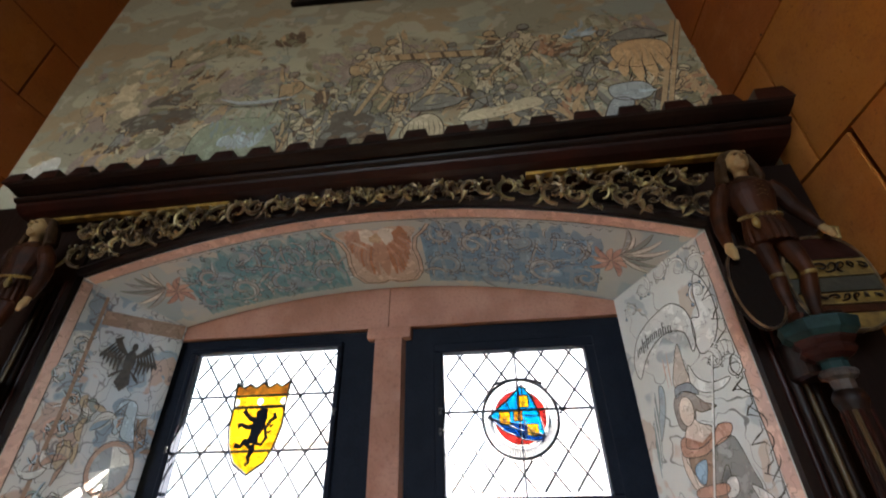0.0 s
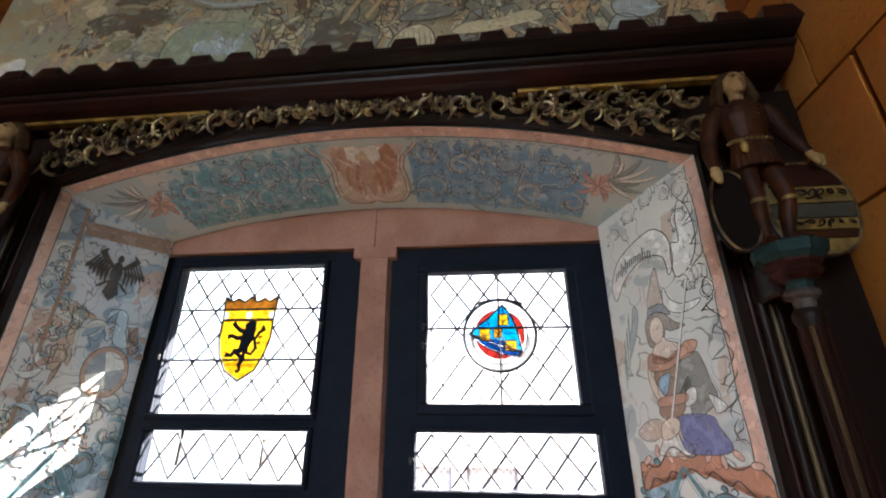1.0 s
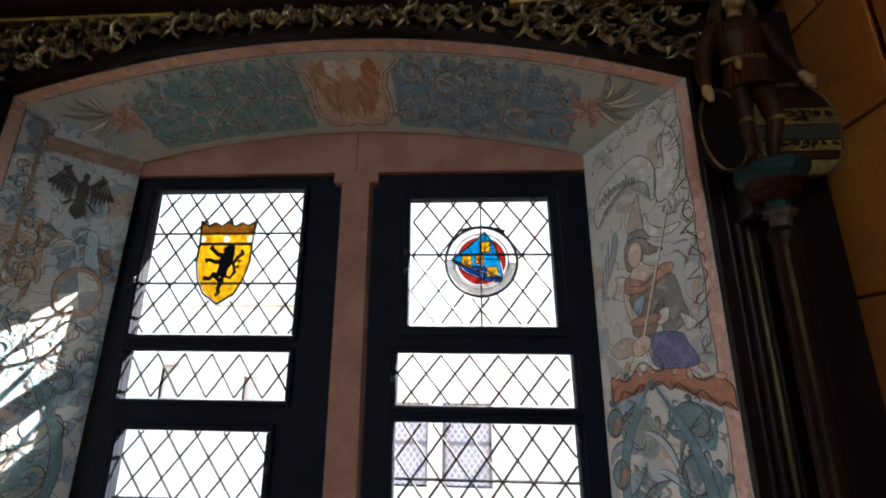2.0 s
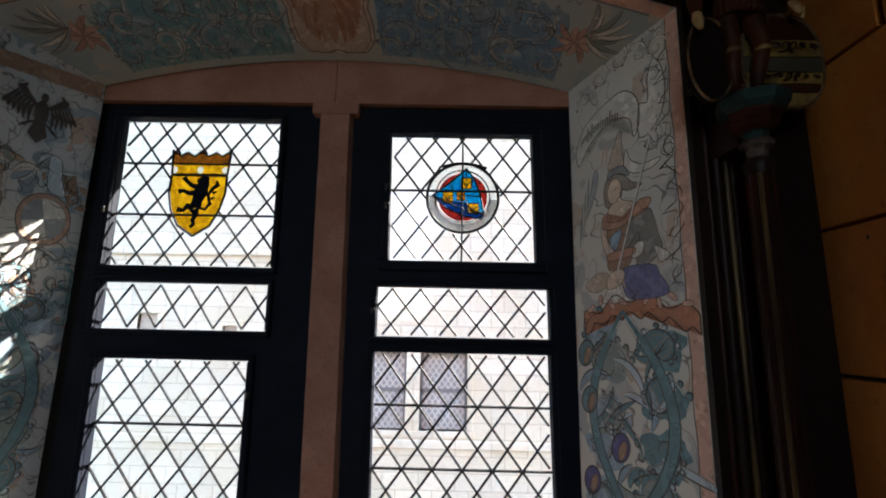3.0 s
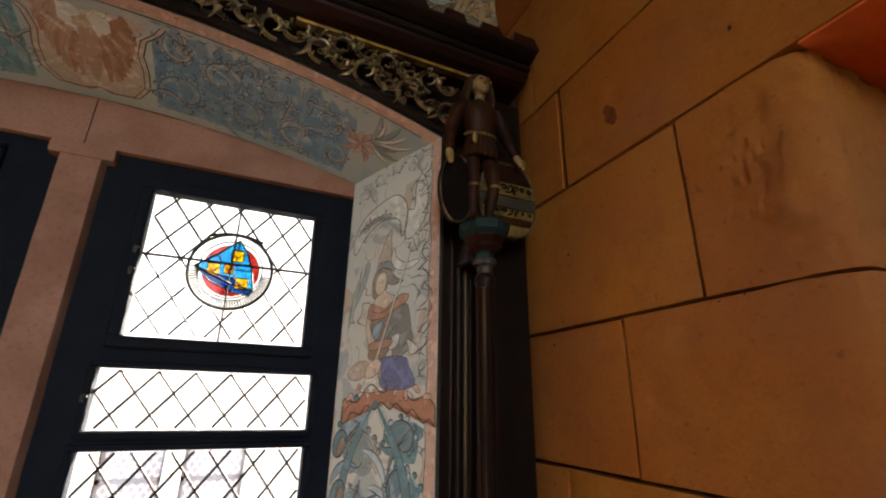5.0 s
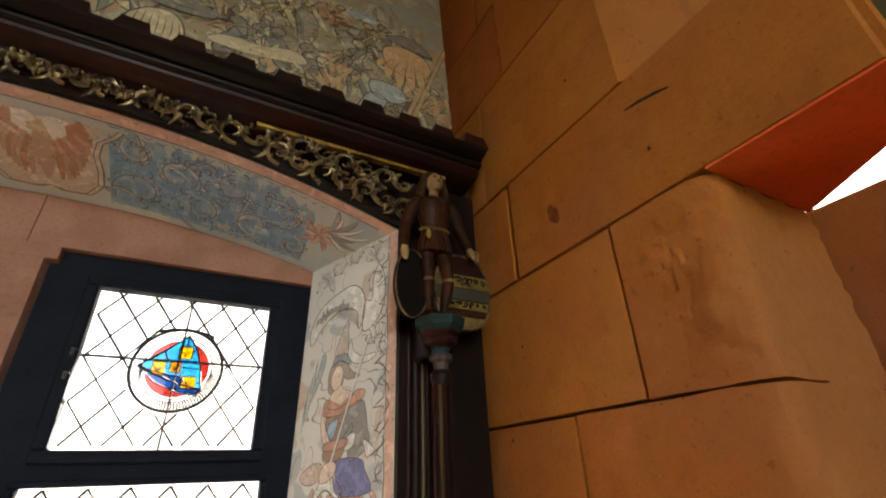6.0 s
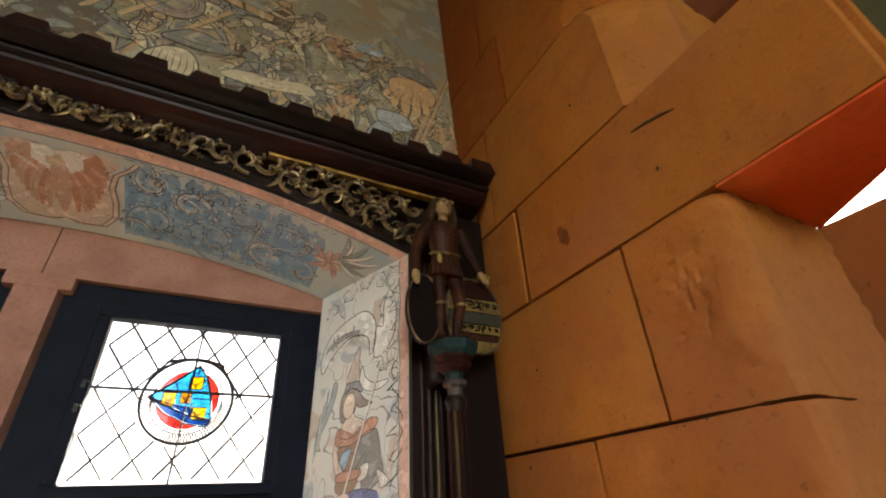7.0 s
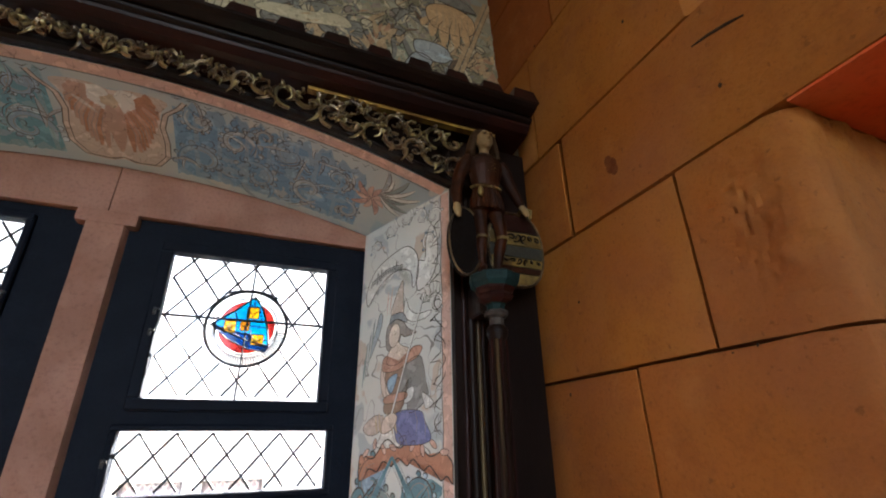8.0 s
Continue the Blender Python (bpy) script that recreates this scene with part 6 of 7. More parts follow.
part("gilt_fillet", profile_run(bmesh.new(), [(-0.44, 2.437), (-0.461, 2.437), (-0.463, 2.441), (-0.461, 2.447), (-0.44, 2.447)], 0.44, CX1 - 0.10), GOLD, surround, "bright gilt fillet")
part("gilt_fillet", profile_run(bmesh.new(), [(-0.44, 2.437), (-0.461, 2.437), (-0.463, 2.441), (-0.461, 2.447), (-0.44, 2.447)], CX0 + 0.05, -0.42), GOLD, surround, "worn gilt fillet")
part("cornice", profile_run(bmesh.new(), [(YW, 2.437), (-0.455, 2.447), (-0.470, 2.449), (-0.488, 2.455), (-0.500, 2.466), (-0.504, 2.470), (-0.506, 2.478), (YW, 2.478)], CX0, CX1), REDWOOD, surround, "red-brown cornice cove")
part("cornice_roll", profile_run(bmesh.new(), [(YW, 2.478)] + [(-0.506 - 0.014 * math.sin(math.pi * k / 8), 2.478 + 0.011 * (1 - math.cos(math.pi * k / 8))) for k in range(9)] + [(YW, 2.5)], CX0, CX1), WOOD, surround)
part("cornice_lip", profile_run(bmesh.new(), [(YW, 2.500), (-0.520, 2.500), (-0.545, 2.508), (-0.555, 2.516), (-0.555, 2.526), (-0.50, 2.530), (YW, 2.530)], CX0, CX1), WOOD, surround)
x = CX1 - 0.035
while x > CX0:
    bm = bmesh.new()
    w0, w1 = 0.036, 0.027
    big = 1.25 if x > CX1 - 0.06 else 1.0
    zb = 2.528
    prism(bm, [(x - w0 * big, -0.553, zb), (x + w0 * big, -0.553, zb), (x + w0 * big, -0.505, zb), (x - w0 * big, -0.505, zb)],
          [(x - w1 * big, -0.546, zb + 0.036 * big), (x + w1 * big, -0.546, zb + 0.036 * big), (x + w1 * big, -0.510, zb + 0.036 * big), (x - w1 * big, -0.510, zb + 0.036 * big)])
    part("merlon", bm, REDWOOD, surround)
    x -= 0.1135

# moulding along the arch and down the sides
def sweep(bm, pts, section, normals):
    rings = []
    for p, n in zip(pts, normals):
        rings.append([bm.verts.new((p[0] + n[0] * a, b, p[1] + n[1] * a)) for a, b in section])
    for r0, r1 in zip(rings, rings[1:]):
        for k in range(len(section)):
            bm.faces.new((r0[k], r0[(k + 1) % len(section)], r1[(k + 1) % len(section)], r1[k]))
    bm.faces.new(rings[0][::-1])
    bm.faces.new(rings[-1])
    return bm


arc = [(LO[0] + (RO[0] - LO[0]) * i / 40, 0) for i in range(41)]
arc = [(p[0], arch_out(p[0])) for p in arc]
half = [(0.001, YW - 0.010), (0.001, YW - 0.020), (0.006, YW - 0.030), (0.014, YW - 0.034), (0.022, YW - 0.030), (0.026, YW - 0.020), (0.026, YW - 0.010)]
part("arch_moulding", sweep(bmesh.new(), arc, half, [(0, 1)] * 41), WOOD, surround)
for sg, edge in ((1, RO[0]), (-1, LO[0])):
    # the fourth bead is gold-brown, its pale highlight put into the colour
    for k, (dx, r, y, m, lab) in enumerate(((0.010, 0.009, -0.392, WOOD, ""), (0.027, 0.007, -0.400, REDWOOD, ""), (0.042, 0.010, -0.408, WOOD, ""), (0.060, 0.006, -0.412, GILTGLINT, "worn gilt bead"), (0.074, 0.009, -0.410, WOOD, ""))):
        bm = bmesh.new()
        x = edge + sg * dx
        tube(bm, [(x + 0.02 * sg * 0, y, 0.05), (x, y, 2.27 - 0.02 * k)], r, 10)
        part("side_moulding", bm, m, surround, lab, smooth=True)
    part("back_panel", boxed(min(edge, edge + sg * 0.256), max(edge, edge + sg * 0.256), YW - 0.022, YW - 0.002, 0.02, 2.436), WOOD, surround)

part("back_panel", boxed(XL + 0.002, LO[0] - 0.257, YW - 0.020, YW - 0.002, 0.02, 2.56), WOOD, surround)

# columns under the figures
def column(cx, cy):
    c = part("column_shaft", lathe(bmesh.new(), cx, cy, [(0.034, 0.02), (0.034, 0.10), (0.024, 0.13), (0.021, 1.0), (0.020, 1.80), (0.026, 1.815), (0.026, 1.825), (0.020, 1.835)], 20), WOOD, surround, "slender dark column shaft", smooth=True)
    bm = bmesh.new()
    for k in range(6):
        a = 2 * math.pi * k / 6 + 0.3
        tube(bm, [(cx + 0.021 * math.cos(a), cy + 0.021 * math.sin(a), 0.14), (cx + 0.020 * math.cos(a), cy + 0.020 * math.sin(a), 1.80)], 0.0042, 6)
    part("ridge", bm, REDWOOD, c)
    # one ridge in paler gold: the shaft's highlight line, put in as colour
    a = -2.2
    part("ridge", tube(bmesh.new(), [(cx + 0.022 * math.cos(a), cy + 0.022 * math.sin(a), 0.14), (cx + 0.021 * math.cos(a), cy + 0.021 * math.sin(a), 1.80)], 0.0040, 6), GILTGLINT, c, "worn gilt ridge")
    for name, prof, m in (("capital_neck", [(0.018, 1.835), (0.019, 1.852), (0.029, 1.858), (0.031, 1.865), (0.027, 1.871)], CREAM),
                          ("capital_roll", [(0.022, 1.871), (0.022, 1.884), (0.026, 1.888)], TEAL),
                          ("capital_bell", [(0.026, 1.888), (0.040, 1.896), (0.046, 1.904), (0.042, 1.912), (0.050, 1.921), (0.050, 1.926)], DULLRED),
                          ("capital_top", [(0.050, 1.926), (0.062, 1.936), (0.066, 1.956), (0.060, 1.960)], TEAL)):
        part(name, lathe(bmesh.new(), cx, cy, prof, 8), m, surround)
    part("bracket", boxed(cx - 0.03, cx + 0.03, cy + 0.02, YW, 1.87, 1.95, bevel=0.006), WOOD, surround)


column(0.936, -0.505)
column(-0.952, -0.505)


# gilt openwork of the frieze
def spiral(bm, cx, cz, r0, a0, sg, turns, y, thick):
    n = int(18 * turns)
    pts, rad = [], []
    for i in range(n + 1):
        t = i / n
        a = a0 + sg * 2 * math.pi * turns * t
        r = r0 * (1 - 0.80 * t)
        pts.append((cx + r * math.cos(a), y - 0.012 * math.sin(math.pi * t), cz + r * 0.95 * math.sin(a)))
        rad.append(thick * (0.55 + 0.75 * math.sin(math.pi * min(1, t * 1.1 + 0.15)) ** 1.0))
    tube(bm, pts, rad, 6)
    return pts


def leaf(bm, p, ang, length, width, y, curl):
    pts, rad = [], []
    for i in range(6):
        t = i / 5
        a = ang + curl * t
        pts.append((p[0] + length * t * math.cos(a), y - 0.010 * math.sin(math.pi * t), p[1] + length * t * math.sin(a)))
        rad.append(max(0.0008, width * math.sin(math.pi * (0.15 + 0.8 * t))))
    tube(bm, pts, rad, 5, flat=0.6)


rng = random.Random(5)
x = -0.85
k = 0
while x < 0.86:
    lo = arch_out(max(-0.888, min(0.872, x))) - 0.018
    hi = 2.446 - 0.024 * (x / 0.85) ** 2
    gap = hi - lo
    r = max(0.022, min(0.036, gap * 0.50))
    rows = 1 if gap < 0.085 else 2
    for q in range(rows):
        cz = lo + gap * (0.5 + q) / rows
        bm = bmesh.new()
        sg = 1 if (k + q) % 2 else -1
        y = YW - 0.062 - rng.uniform(0, 0.012)
        rr = r * rng.uniform(0.9, 1.1)
        pts = spiral(bm, x, cz, rr, math.pi * (0.5 if sg > 0 else 1.5) + rng.uniform(-0.4, 0.4), sg, rng.uniform(0.95, 1.25), y, 0.0052)
        for j in range(10):
            i = rng.randrange(1, len(pts) - 4)
            p = pts[i]
            leaf(bm, (p[0], p[2]), rng.uniform(0, 6.28), rng.uniform(0.010, 0.022), rng.uniform(0.0030, 0.0062), p[1], rng.uniform(-1.6, 1.6))
        leaf(bm, (x - rr, cz), rng.uniform(-0.5, 0.5) + (0.8 if sg > 0 else -0.8), 0.042, 0.0062, y, sg * 1.2)
        part("frieze_scroll", bm, GILTWOOD, surround, smooth=True)
    x += r * 1.62
    k += 1


# ---- carved figures on the columns ----
from mathutils.bvhtree import BVHTree


def figure(name, cx, cy, z0, sgn, label):
    """A carved standing figure in one skin: hose, belted doublet with hanging sleeves, bare head with bobbed hair."""
    bm = bmesh.new()

    def add(idx, fn, *a, **k):
        before = set(bm.faces)
        fn(bm, *a, **k)
        for f in bm.faces:
            if f not in before:
                f.material_index = idx

    def at(u, v, w):
        return (cx + sgn * u, cy + v, z0 + w)
    # legs, the weight on one of them
    add(0, tube, [at(-0.024, 0.004, 0.190), at(-0.023, 0.000, 0.150), at(-0.021, -0.004, 0.106), at(-0.022, 0.004, 0.070), at(-0.022, 0.002, 0.030), at(-0.022, -0.002, 0.0)], [0.022, 0.019, 0.0145, 0.0155, 0.0105, 0.011], 14)
    add(0, tube, [at(0.024, 0.004, 0.190), at(0.030, -0.006, 0.150), at(0.033, -0.012, 0.106), at(0.028, -0.002, 0.070), at(0.022, 0.000, 0.030), at(0.020, -0.004, 0.0)], [0.022, 0.019, 0.0145, 0.0155, 0.0105, 0.011], 14)
    for u, turn in ((-0.024, -0.010), (0.022, 0.014)):
        add(0, tube, [at(u, 0.008, 0.008), at(u + turn * 0.5, -0.020, 0.008), at(u + turn, -0.042, 0.005)], [0.011, 0.0125, 0.005], 10, flat=0.7)
    # gilt garters
    for u, v in ((-0.021, -0.004), (0.033, -0.012)):
        add(3, tube, [at(u, v, 0.098), at(u, v, 0.105)], [0.0156, 0.0152], 14)
    # doublet: skirt, waist, chest, shoulders
    add(0, tube, [at(0, 0, w) for w in (0.178, 0.190, 0.208, 0.232, 0.254, 0.280, 0.308, 0.332, 0.350, 0.362)], [0.046, 0.047, 0.046, 0.041, 0.037, 0.044, 0.050, 0.048, 0.030, 0.016], 20, flat=0.70, up=(0, 1, 0))
    for k in range(11):
        a = math.pi * (1.0 + k / 10)
        add(0, tube, [at(0.037 * math.cos(a), 0.027 * math.sin(a), 0.238), at(0.044 * math.cos(a), 0.032 * math.sin(a), 0.208), at(0.046 * math.cos(a), 0.034 * math.sin(a), 0.176)], [0.003, 0.0050, 0.0055], 6)
    for k in range(5):
        # laced breast
        add(3, tube, [at(-0.012 + 0.003 * (k % 2), -0.040, 0.282 + 0.012 * k), at(0.0, -0.0425, 0.287 + 0.012 * k), at(0.012, -0.040, 0.282 + 0.012 * k)], 0.0013, 6)
    add(3, tube, [at(0.020 * math.cos(a), 0.014 * math.sin(a) - 0.004, 0.352 + 0.004 * math.sin(a)) for a in (2 * math.pi * k / 16 for k in range(17))], 0.0032, 6)
    for k in range(15):
        a = math.pi * (0.96 + 1.08 * k / 14)
        add(3, ball, at(0.042 * math.cos(a), 0.0315 * math.sin(a), 0.250 - 0.008 * math.sin(math.pi * k / 14)), 0.0042, 8, 6)
    # purse at the belt
    add(3, ball, at(-0.034, -0.034, 0.218), 0.0105, 8, 6, (0.8, 0.7, 1.4))
    # arms: one down on the dark shield, one bent to the banded one
    add(0, tube, [at(-0.046, 0.0, 0.338), at(-0.064, 0.002, 0.310), at(-0.080, 0.004, 0.265), at(-0.090, -0.004, 0.220), at(-0.094, -0.014, 0.178)], [0.017, 0.0205, 0.0175, 0.0150, 0.0110], 12)
    add(1, tube, [at(-0.094, -0.016, 0.176), at(-0.096, -0.020, 0.160), at(-0.094, -0.024, 0.138)], [0.0095, 0.0125, 0.006], 10, flat=0.7)
    add(0, tube, [at(0.046, 0.0, 0.338), at(0.064, 0.002, 0.312), at(0.078, 0.004, 0.275), at(0.088, -0.006, 0.242), at(0.098, -0.014, 0.208)], [0.017, 0.0200, 0.0170, 0.0145, 0.0110], 12)
    add(1, tube, [at(0.098, -0.016, 0.206), at(0.104, -0.020, 0.192), at(0.110, -0.022, 0.176)], [0.0090, 0.0115, 0.006], 10, flat=0.7)
    # neck and head
    add(1, tube, [at(0, 0.002, 0.350), at(0, -0.002, 0.372), at(0, -0.004, 0.390)], [0.0165, 0.0140, 0.0150], 12)
    add(1, ball, at(0, -0.008, 0.403), 0.0265, 20, 16, (0.86, 0.95, 1.26))
    add(1, ball, at(0, -0.022, 0.382), 0.0115, 12, 8, (1.1, 0.9, 0.9))
    add(1, tube, [at(0, -0.031, 0.412), at(0, -0.038, 0.399), at(0, -0.033, 0.396)], [0.0030, 0.0050, 0.0035], 8)
    for u in (-0.010, 0.010):
        add(2, ball, at(u, -0.0315, 0.4115), 0.0034, 8, 6, (1.3, 0.6, 0.6))
        add(1, tube, [at(u * 1.75, -0.026, 0.4165), at(u, -0.0325, 0.4185), at(u * 0.3, -0.0330, 0.4155)], 0.0022, 6)
    add(1, tube, [at(-0.0075, -0.0310, 0.3855), at(0, -0.0345, 0.3865), at(0.0075, -0.0310, 0.3855)], [0.0012, 0.0026, 0.0012], 6)
    # bobbed hair in thick strands
    add(2, ball, at(0, 0.006, 0.424), 0.0285, 16, 10, (1.0, 0.92, 0.85))
    for k in range(19):
        a = math.pi * (-0.06 + 1.12 * k / 18)
        w = 1.0 + 0.10 * math.sin(k * 2.4)
        add(2, tube, [at(0.016 * math.cos(a), 0.002 + 0.016 * math.sin(a), 0.440), at(0.030 * math.cos(a), 0.002 + 0.028 * math.sin(a), 0.422), at(0.037 * w * math.cos(a), 0.003 + 0.032 * math.sin(a), 0.390), at(0.043 * w * math.cos(a), 0.004 + 0.034 * math.sin(a), 0.362), at(0.036 * math.cos(a), 0.004 + 0.030 * math.sin(a), 0.350)], [0.006, 0.0085, 0.0095, 0.0090, 0.004], 8)
    # one closed skin over all the carved forms, keeping their paint
    tree = BVHTree.FromBMesh(bm)
    idx = [f.material_index for f in bm.faces]
    rough = bpy.data.meshes.new("rough_carving")
    bm.to_mesh(rough)
    bm.free()
    block_ob = new("rough_carving", rough)
    skin = block_ob.modifiers.new("skin", "REMESH")
    skin.mode, skin.voxel_size = "VOXEL", 0.0021
    bpy.context.view_layer.update()
    me = bpy.data.meshes.new_from_object(block_ob.evaluated_get(bpy.context.evaluated_depsgraph_get()))
    bpy.data.objects.remove(block_ob)
    bpy.data.meshes.remove(rough)
    out = bmesh.new()
    out.from_mesh(me)
    bpy.data.meshes.remove(me)
    bmesh.ops.smooth_vert(out, verts=out.verts, factor=0.35, use_axis_x=True, use_axis_y=True, use_axis_z=True)
    for f in out.faces:
        near = tree.find_nearest(f.calc_center_median())[2]
        f.material_index = idx[near] if near is not None else 0
        f.smooth = True
    return tagged(part(name, out, [TUNIC, SKIN, HAIR, OLDGILT]), label, "statue", "carved figures")


figure("statue", 0.925, -0.510, 1.958, 1, "brown painted carved wooden figure standing on a column")
figure("statue", -0.945, -0.510, 1.958, -1, "brown painted carved wooden figure standing on a column")


def painted_shield(cx, cy, cz, label):
    """A rounded wooden shield in gilt and grey bands."""
    sh = thing("heraldic_shield", (cx, cy, cz - 0.11), label, "shield", "heraldic shields")
    n = 48

    def rim(a):
        c, s = math.cos(a), math.sin(a)
        return 0.082 * (abs(c) ** 0.75) * (1 if c > 0 else -1), 0.105 * (abs(s) ** 0.9) * (1 if s > 0 else -1)
    bm = bmesh.new()
    pts = [rim(2 * math.pi * k / n) for k in range(n)]
    prism(bm, [(cx + x, cy - 0.006, cz + z) for x, z in pts], [(cx + x, cy + 0.012, cz + z) for x, z in pts])
    part("board", bm, WOOD, sh)
    for lo, hi, m, nm in ((0.050, 0.098, REDWOOD, "brown_band"), (0.010, 0.047, OLDGILT, "gilt_band"), (-0.024, 0.007, GREYPAINT, "grey_band"), (-0.050, -0.027, OLDGILT, "gilt_band"), (-0.068, -0.053, TUNIC, "brown_band"), (-0.101, -0.071, OLDGILT, "gilt_band")):
        bm = bmesh.new()
        loop = []
        for k in range(9):
            z = lo + (hi - lo) * k / 8
            loop.append((0.079 * max(0.02, 1 - (abs(z) / 0.105) ** 2.6) ** 0.5, z))
        full = loop + [(-a, b) for a, b in loop[::-1]]
        prism(bm, [(cx + a, cy - 0.011, cz + b) for a, b in full], [(cx + a, cy - 0.005, cz + b) for a, b in full])
        band = part(nm, bm, m, sh)
        if m is OLDGILT and lo > -0.06:
            for k in range(7):
                bm = bmesh.new()
                spiral(bm, cx - 0.056 + 0.019 * k, cz + (lo + hi) / 2, (hi - lo) * 0.30, k * 1.3, 1 if k % 2 else -1, 1.1, cy - 0.010, 0.0020)
                part("relief_scroll", bm, WOOD, band)
    bm = bmesh.new()
    tube(bm, [(cx + rim(a)[0], cy - 0.009, cz + rim(a)[1]) for a in (2 * math.pi * k / n for k in range(n + 1))], 0.004, 6)
    part("rim", bm, GILTWOOD, sh)
    bm = bmesh.new()
    tube(bm, [(cx + 0.015, cy - 0.005, cz + 0.10), (cx + 0.030, cy - 0.012, cz + 0.125), (cx + 0.052, cy - 0.014, cz + 0.118), (cx + 0.050, cy - 0.012, cz + 0.095)], [0.006, 0.008, 0.008, 0.005], 8)
    part("scroll_crest", bm, OLDGILT, sh)
    tube_bm = tube(bmesh.new(), [(cx - 0.03, cy + 0.012, cz - 0.03), (cx - 0.05, -0.402, cz - 0.03)], 0.008, 8)
    part("wall_peg", tube_bm, WOOD, sh)
    return sh


# the dark shield at the other hand
dark = thing("heraldic_shield", (0.862, -0.500, 1.955), "dark oval wooden shield with a worn gilt rim", "shield", "heraldic shields")
pts = oval(0.858, 2.045, 0.045, 0.092, 28)
part("board", prism(bmesh.new(), [(x, -0.512, z) for x, z in pts], [(x, -0.496, z) for x, z in pts]), DARKBOARD, dark)
part("rim", tube(bmesh.new(), [(x, -0.513, z) for x, z in pts + pts[:1]], 0.0026, 6), GILTWOOD, dark)
part("wall_peg", tube(bmesh.new(), [(0.866, -0.498, 2.03), (0.875, -0.40, 2.03)], 0.007, 8), WOOD, dark)
painted_shield(1.012, -0.490, 2.050, "gilt and grey banded wooden shield beside the figure")


# ---- sandstone blocks of the side walls ----
def block(x0, x1, y0, y1, z0, z1, parent, rngb, bevel=0.003, material=None):
    bm = boxed(x0, x1, y0, y1, z0, z1, bevel=bevel, segments=2)
    if parent is wall_east and z0 > 1.0:
        weather(bm, 0.0035, 0.06)
    return part("stone", bm, material or STONE, parent, smooth=parent is wall_east)


def hewn(co):
    """Rough tooling towards the opening."""
    return 1.0 + 4.0 * max(0.0, min(1.0, (-0.99 - co.y) / 0.08))


rngb = random.Random(11)
J = 0.0036
courses = [(0.0, 0.36, (-0.62, -0.95)), (0.36, 0.72, (-0.50, -0.84)), (0.72, 1.08, (-0.70,)), (1.08, 1.42, (-0.52, -0.98)), (1.42, 1.718, (-0.72,)), (1.718, 2.068, (-0.902,)),
           (2.372, 2.79, (-0.485,)), (2.79, 3.17, (-0.632,)), (3.17, 3.60, (-0.52, -0.92)), (3.60, 3.98, (-0.75,)), (3.98, CEIL, (-0.56,))]
for z0, z1, cuts in courses:
    ys = [YW if z0 < 2.3 else -0.12] + list(cuts) + [-1.115]
    for a, b in zip(ys, ys[1:]):
        last = b == -1.115
        off = rngb.uniform(-0.0006, 0.0006)
        if not last:
            block(XR + off, XR + 0.07, b + J, a - J, z0 + J, z1 - J, wall_east, rngb)
        elif z0 < 2.0:
            # jamb stones with a rounded arris
            bm = bmesh.new()
            loop = [(XR, a - J), (XR + 0.34, a - J), (XR + 0.34, b), (XR + 0.035, b)] + [(XR + 0.035 - 0.035 * math.sin(t * math.pi / 8), b + 0.05 - 0.05 * math.cos(t * math.pi / 8)) for t in range(1, 5)]
            prism(bm, [(p[0], p[1], z0 + J) for p in loop], [(p[0], p[1], z1 - J) for p in loop])
            if z0 > 1.0:
                weather(bm, 0.0035, 0.008 if z0 == 1.718 else 0.035, hewn)
            if z0 == 1.718:
                # flaked and pocked face of the stone under the corbel
                for v in bm.verts:
                    if v.co.x < XR + 0.012:
                        k = max(0.0, 1 - abs(v.co.y + 1.005) / 0.085) * max(0.0, 1 - abs(v.co.z - 1.92) / 0.17)
                        q = v.co * 62.0
                        v.co.x += 0.012 * k ** 0.5 * max(0.0, noise.noise(Vector((q.x, q.y * 1.9, q.z * 1.0))) - 0.05) + 0.003 * k * noise.noise(q * 2.8)
            part("stone", bm, STONE, wall_east, smooth=True)
        else:
            # chamfered jamb above the corbel
            bm = bmesh.new()
            loop = [(XR, a - J), (XR + 0.34, a - J), (XR + 0.34, b - 0.03), (XR + 0.10, b - 0.03), (XR, b + 0.10)]
            prism(bm, [(p[0], p[1], z0 + J) for p in loop], [(p[0], p[1], z1 - J) for p in loop])
            weather(bm, 0.010 if z0 > 2.5 else 0.004, 0.022, hewn)
            if z0 < 3.2:
                # broken arris
                for v in bm.verts:
                    if v.co.y < -0.93 and v.co.z > 2.72:
                        k = min(1.0, (v.co.z - 2.72) / 0.10) * min(1.0, (-0.93 - v.co.y) / 0.05)
                        v.co.y += k * (0.03 + 0.09 * abs(noise.noise(v.co * 9.0)))
                        v.co.x += k * 0.03 * noise.noise(v.co * 12.0)
            part("stone", bm, STONE, wall_east, smooth=True)
block(XR, XR + 0.07, -0.583 + J, YW - J, 2.068 + J, 2.372 - J, wall_east, rngb)
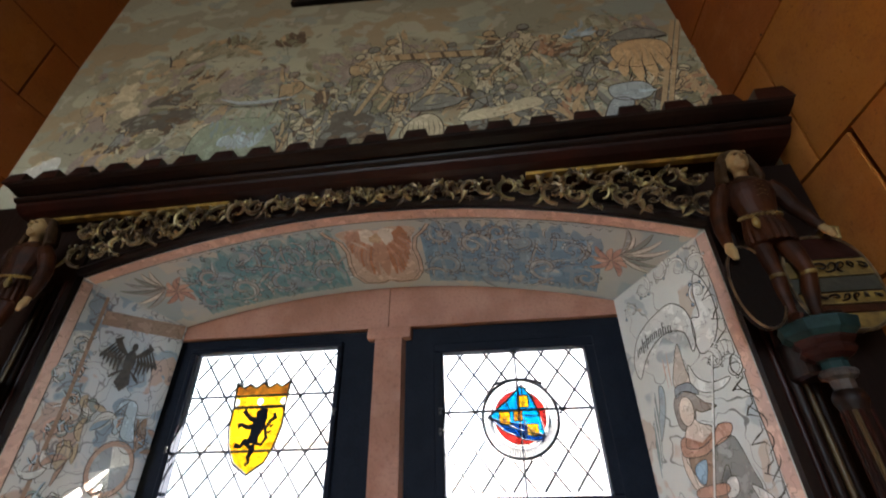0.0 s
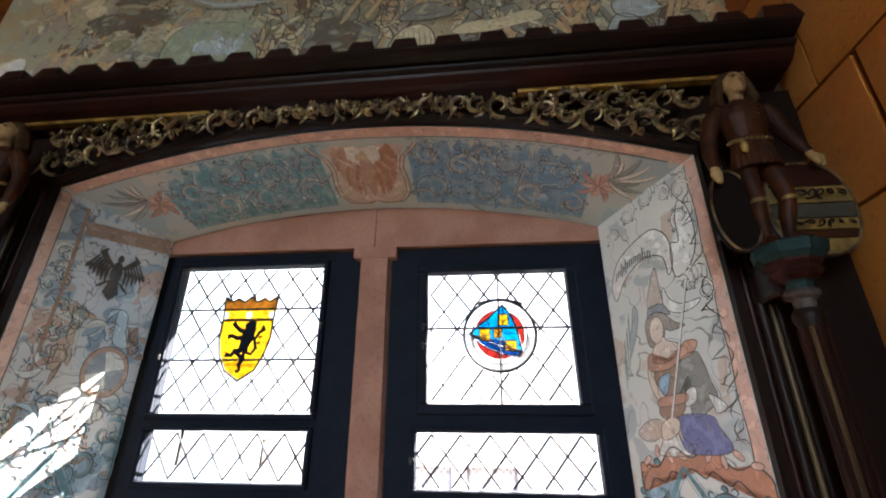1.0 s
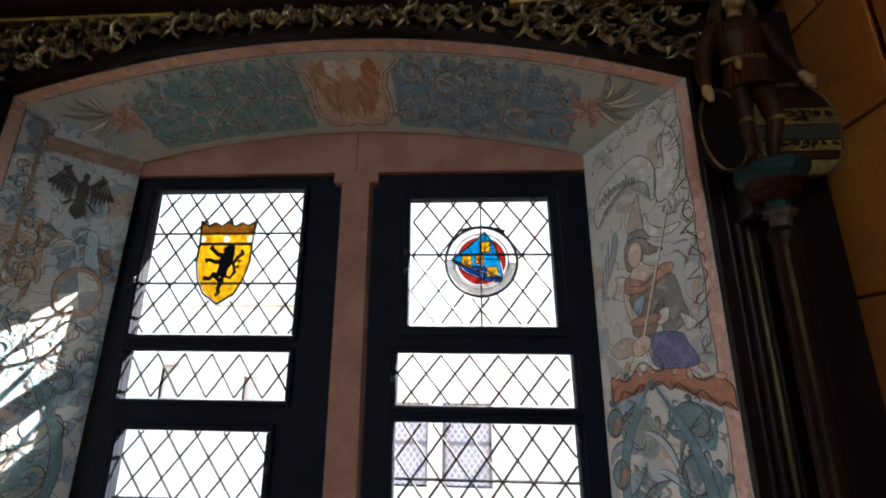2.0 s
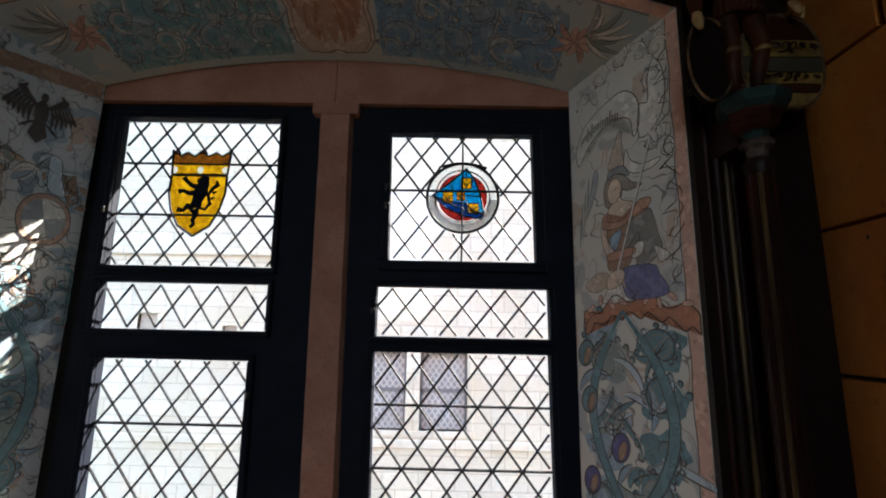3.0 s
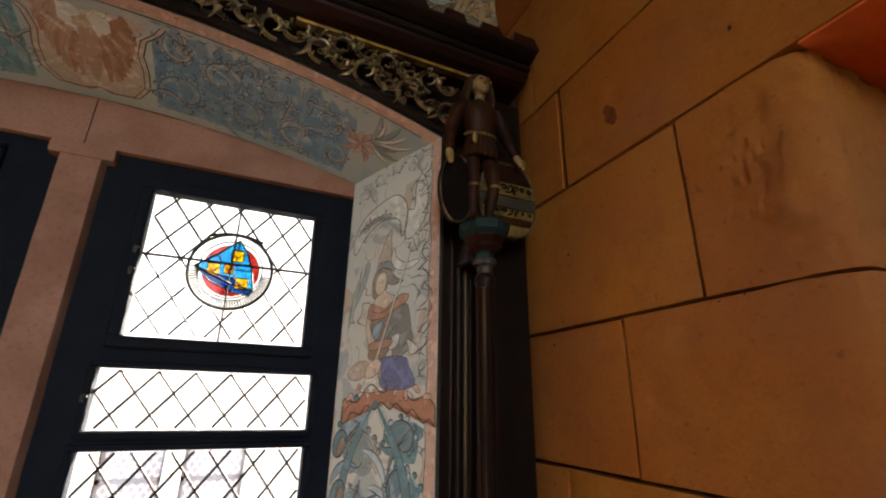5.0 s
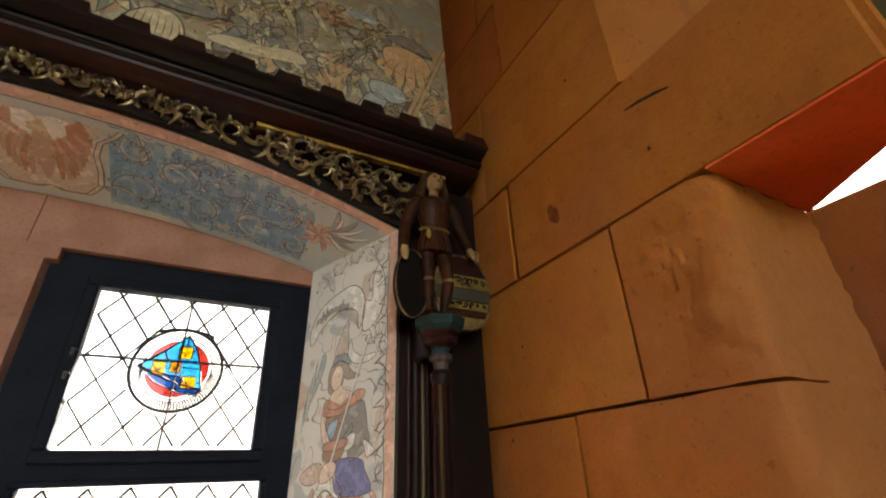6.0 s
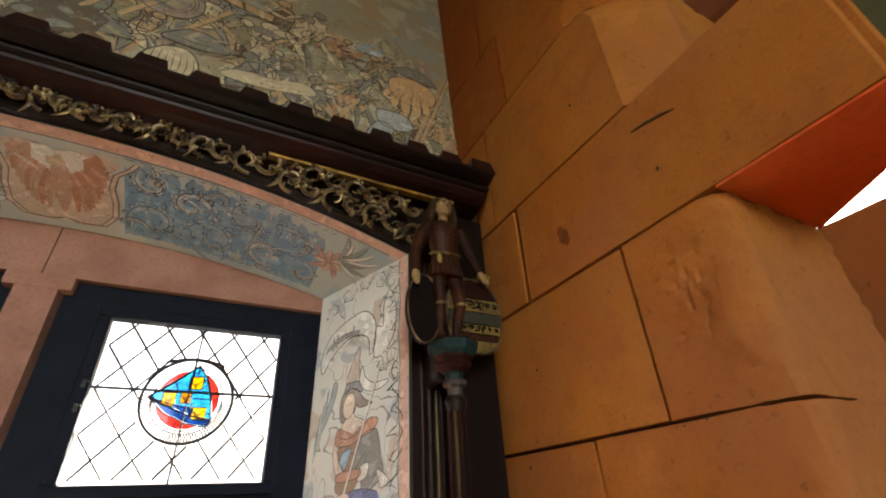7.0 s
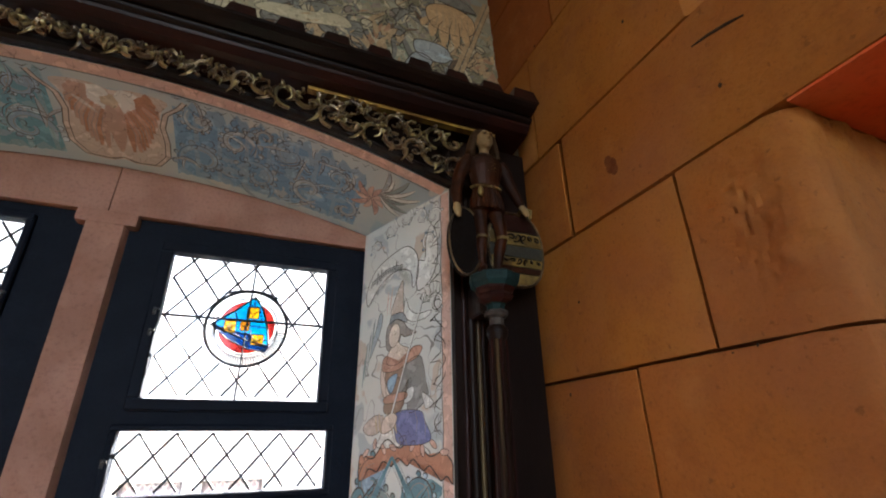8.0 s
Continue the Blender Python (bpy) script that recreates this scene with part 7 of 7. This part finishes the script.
# the long corbel stone, with its red-painted underside
plan = [(XR, -0.583 - J), (XR + 0.34, -0.583 - J), (XR + 0.34, -1.115), (XR + 0.225, -1.290), (XR + 0.085, -1.365), (XR + 0.02, -1.385), (XR, -1.375)]
bm = bmesh.new()
prism(bm, [(p[0], p[1], 2.068 + J) for p in plan], [(p[0], p[1], 2.372 - J) for p in plan])
bmesh.ops.bevel(bm, geom=[e for e in bm.edges if abs(e.verts[0].co.z - e.verts[1].co.z) > 0.2], offset=0.01, segments=2, affect="EDGES")
weather(bm, 0.003, 0.05)
corbel = part("stone", bm, STONE, wall_east, "long corbel stone", True)
under = [(XR + 0.004, -1.118), (XR + 0.338, -1.118), (XR + 0.223, -1.286), (XR + 0.085, -1.360), (XR + 0.02, -1.378), (XR + 0.004, -1.370)]
part("red_underside", prism(bmesh.new(), [(p[0], p[1], 2.0665) for p in under], [(p[0], p[1], 2.072) for p in under]), REDPAINT, corbel, "red-painted underside")
# crack and pocked mark in the corbel stone
bm = bmesh.new()
tube(bm, [(XR - 0.001, -1.010, 2.296), (XR - 0.002, -1.045, 2.289), (XR - 0.002, -1.080, 2.279), (XR - 0.001, -1.110, 2.268)], [0.002, 0.004, 0.004, 0.002], 6, flat=0.5)
part("crack", bm, MORTAR, corbel)
bm = bmesh.new()
for dy, dz, r in ((0.0, 0.0, 0.020), (0.008, 0.018, 0.015), (-0.007, -0.016, 0.014)):
    ball(bm, (XR, -0.755 + dy, 2.178 + dz), r, 12, 8, (0.10, 0.9, 1.1))
part("scar", bm, surface("stone_scar", (0.13, 0.032, 0.011), (0.18, 0.055, 0.018), 0.95, spec=0.05, scale=40, bump=0.6), corbel)
# small pits in the wall
rc = random.Random(4)
for k in range(7):
    y, z = rc.uniform(-1.08, -0.42), rc.uniform(1.55, 3.1)
    bm = bmesh.new()
    ball(bm, (XR, y, z), rc.uniform(0.002, 0.005), 7, 5, (0.25, 1.0, rc.uniform(0.7, 1.5)))
    part("pit", bm, MORTAR, wall_east)
wcourses = [(0.0, 0.4, (-0.9, -1.6)), (0.4, 0.8, (-0.7, -1.4)), (0.8, 1.2, (-1.0, -1.7)), (1.2, 1.6, (-0.75, -1.3)), (1.6, 2.0, (-0.95, -1.6)), (2.0, 2.36, (-0.7, -1.4)), (2.36, 2.72, (-0.9, -1.5)), (2.72, 3.045, (-0.62, -1.2)), (3.045, 3.365, (-0.5, -1.0)), (3.365, 3.85, (-0.72, -1.3)), (3.85, CEIL, (-0.55, -1.2))]
for z0, z1, cuts in wcourses:
    ys = [YW if z0 < 2.3 else -0.25] + list(cuts) + [-2.0]
    for a, b in zip(ys, ys[1:]):
        block(XL - 0.06, XL + rngb.uniform(-0.002, 0.002), b + J, a - J, z0 + J, z1 - J, wall_west, rngb)
# a dark timber on the upper wall
tagged(part("timber_board", boxed(-0.52, 0.35, YW + 0.035, YW + 0.12, 3.715, 3.83, bevel=0.006), WOOD), "dark timber board fixed on the painted wall", "board")
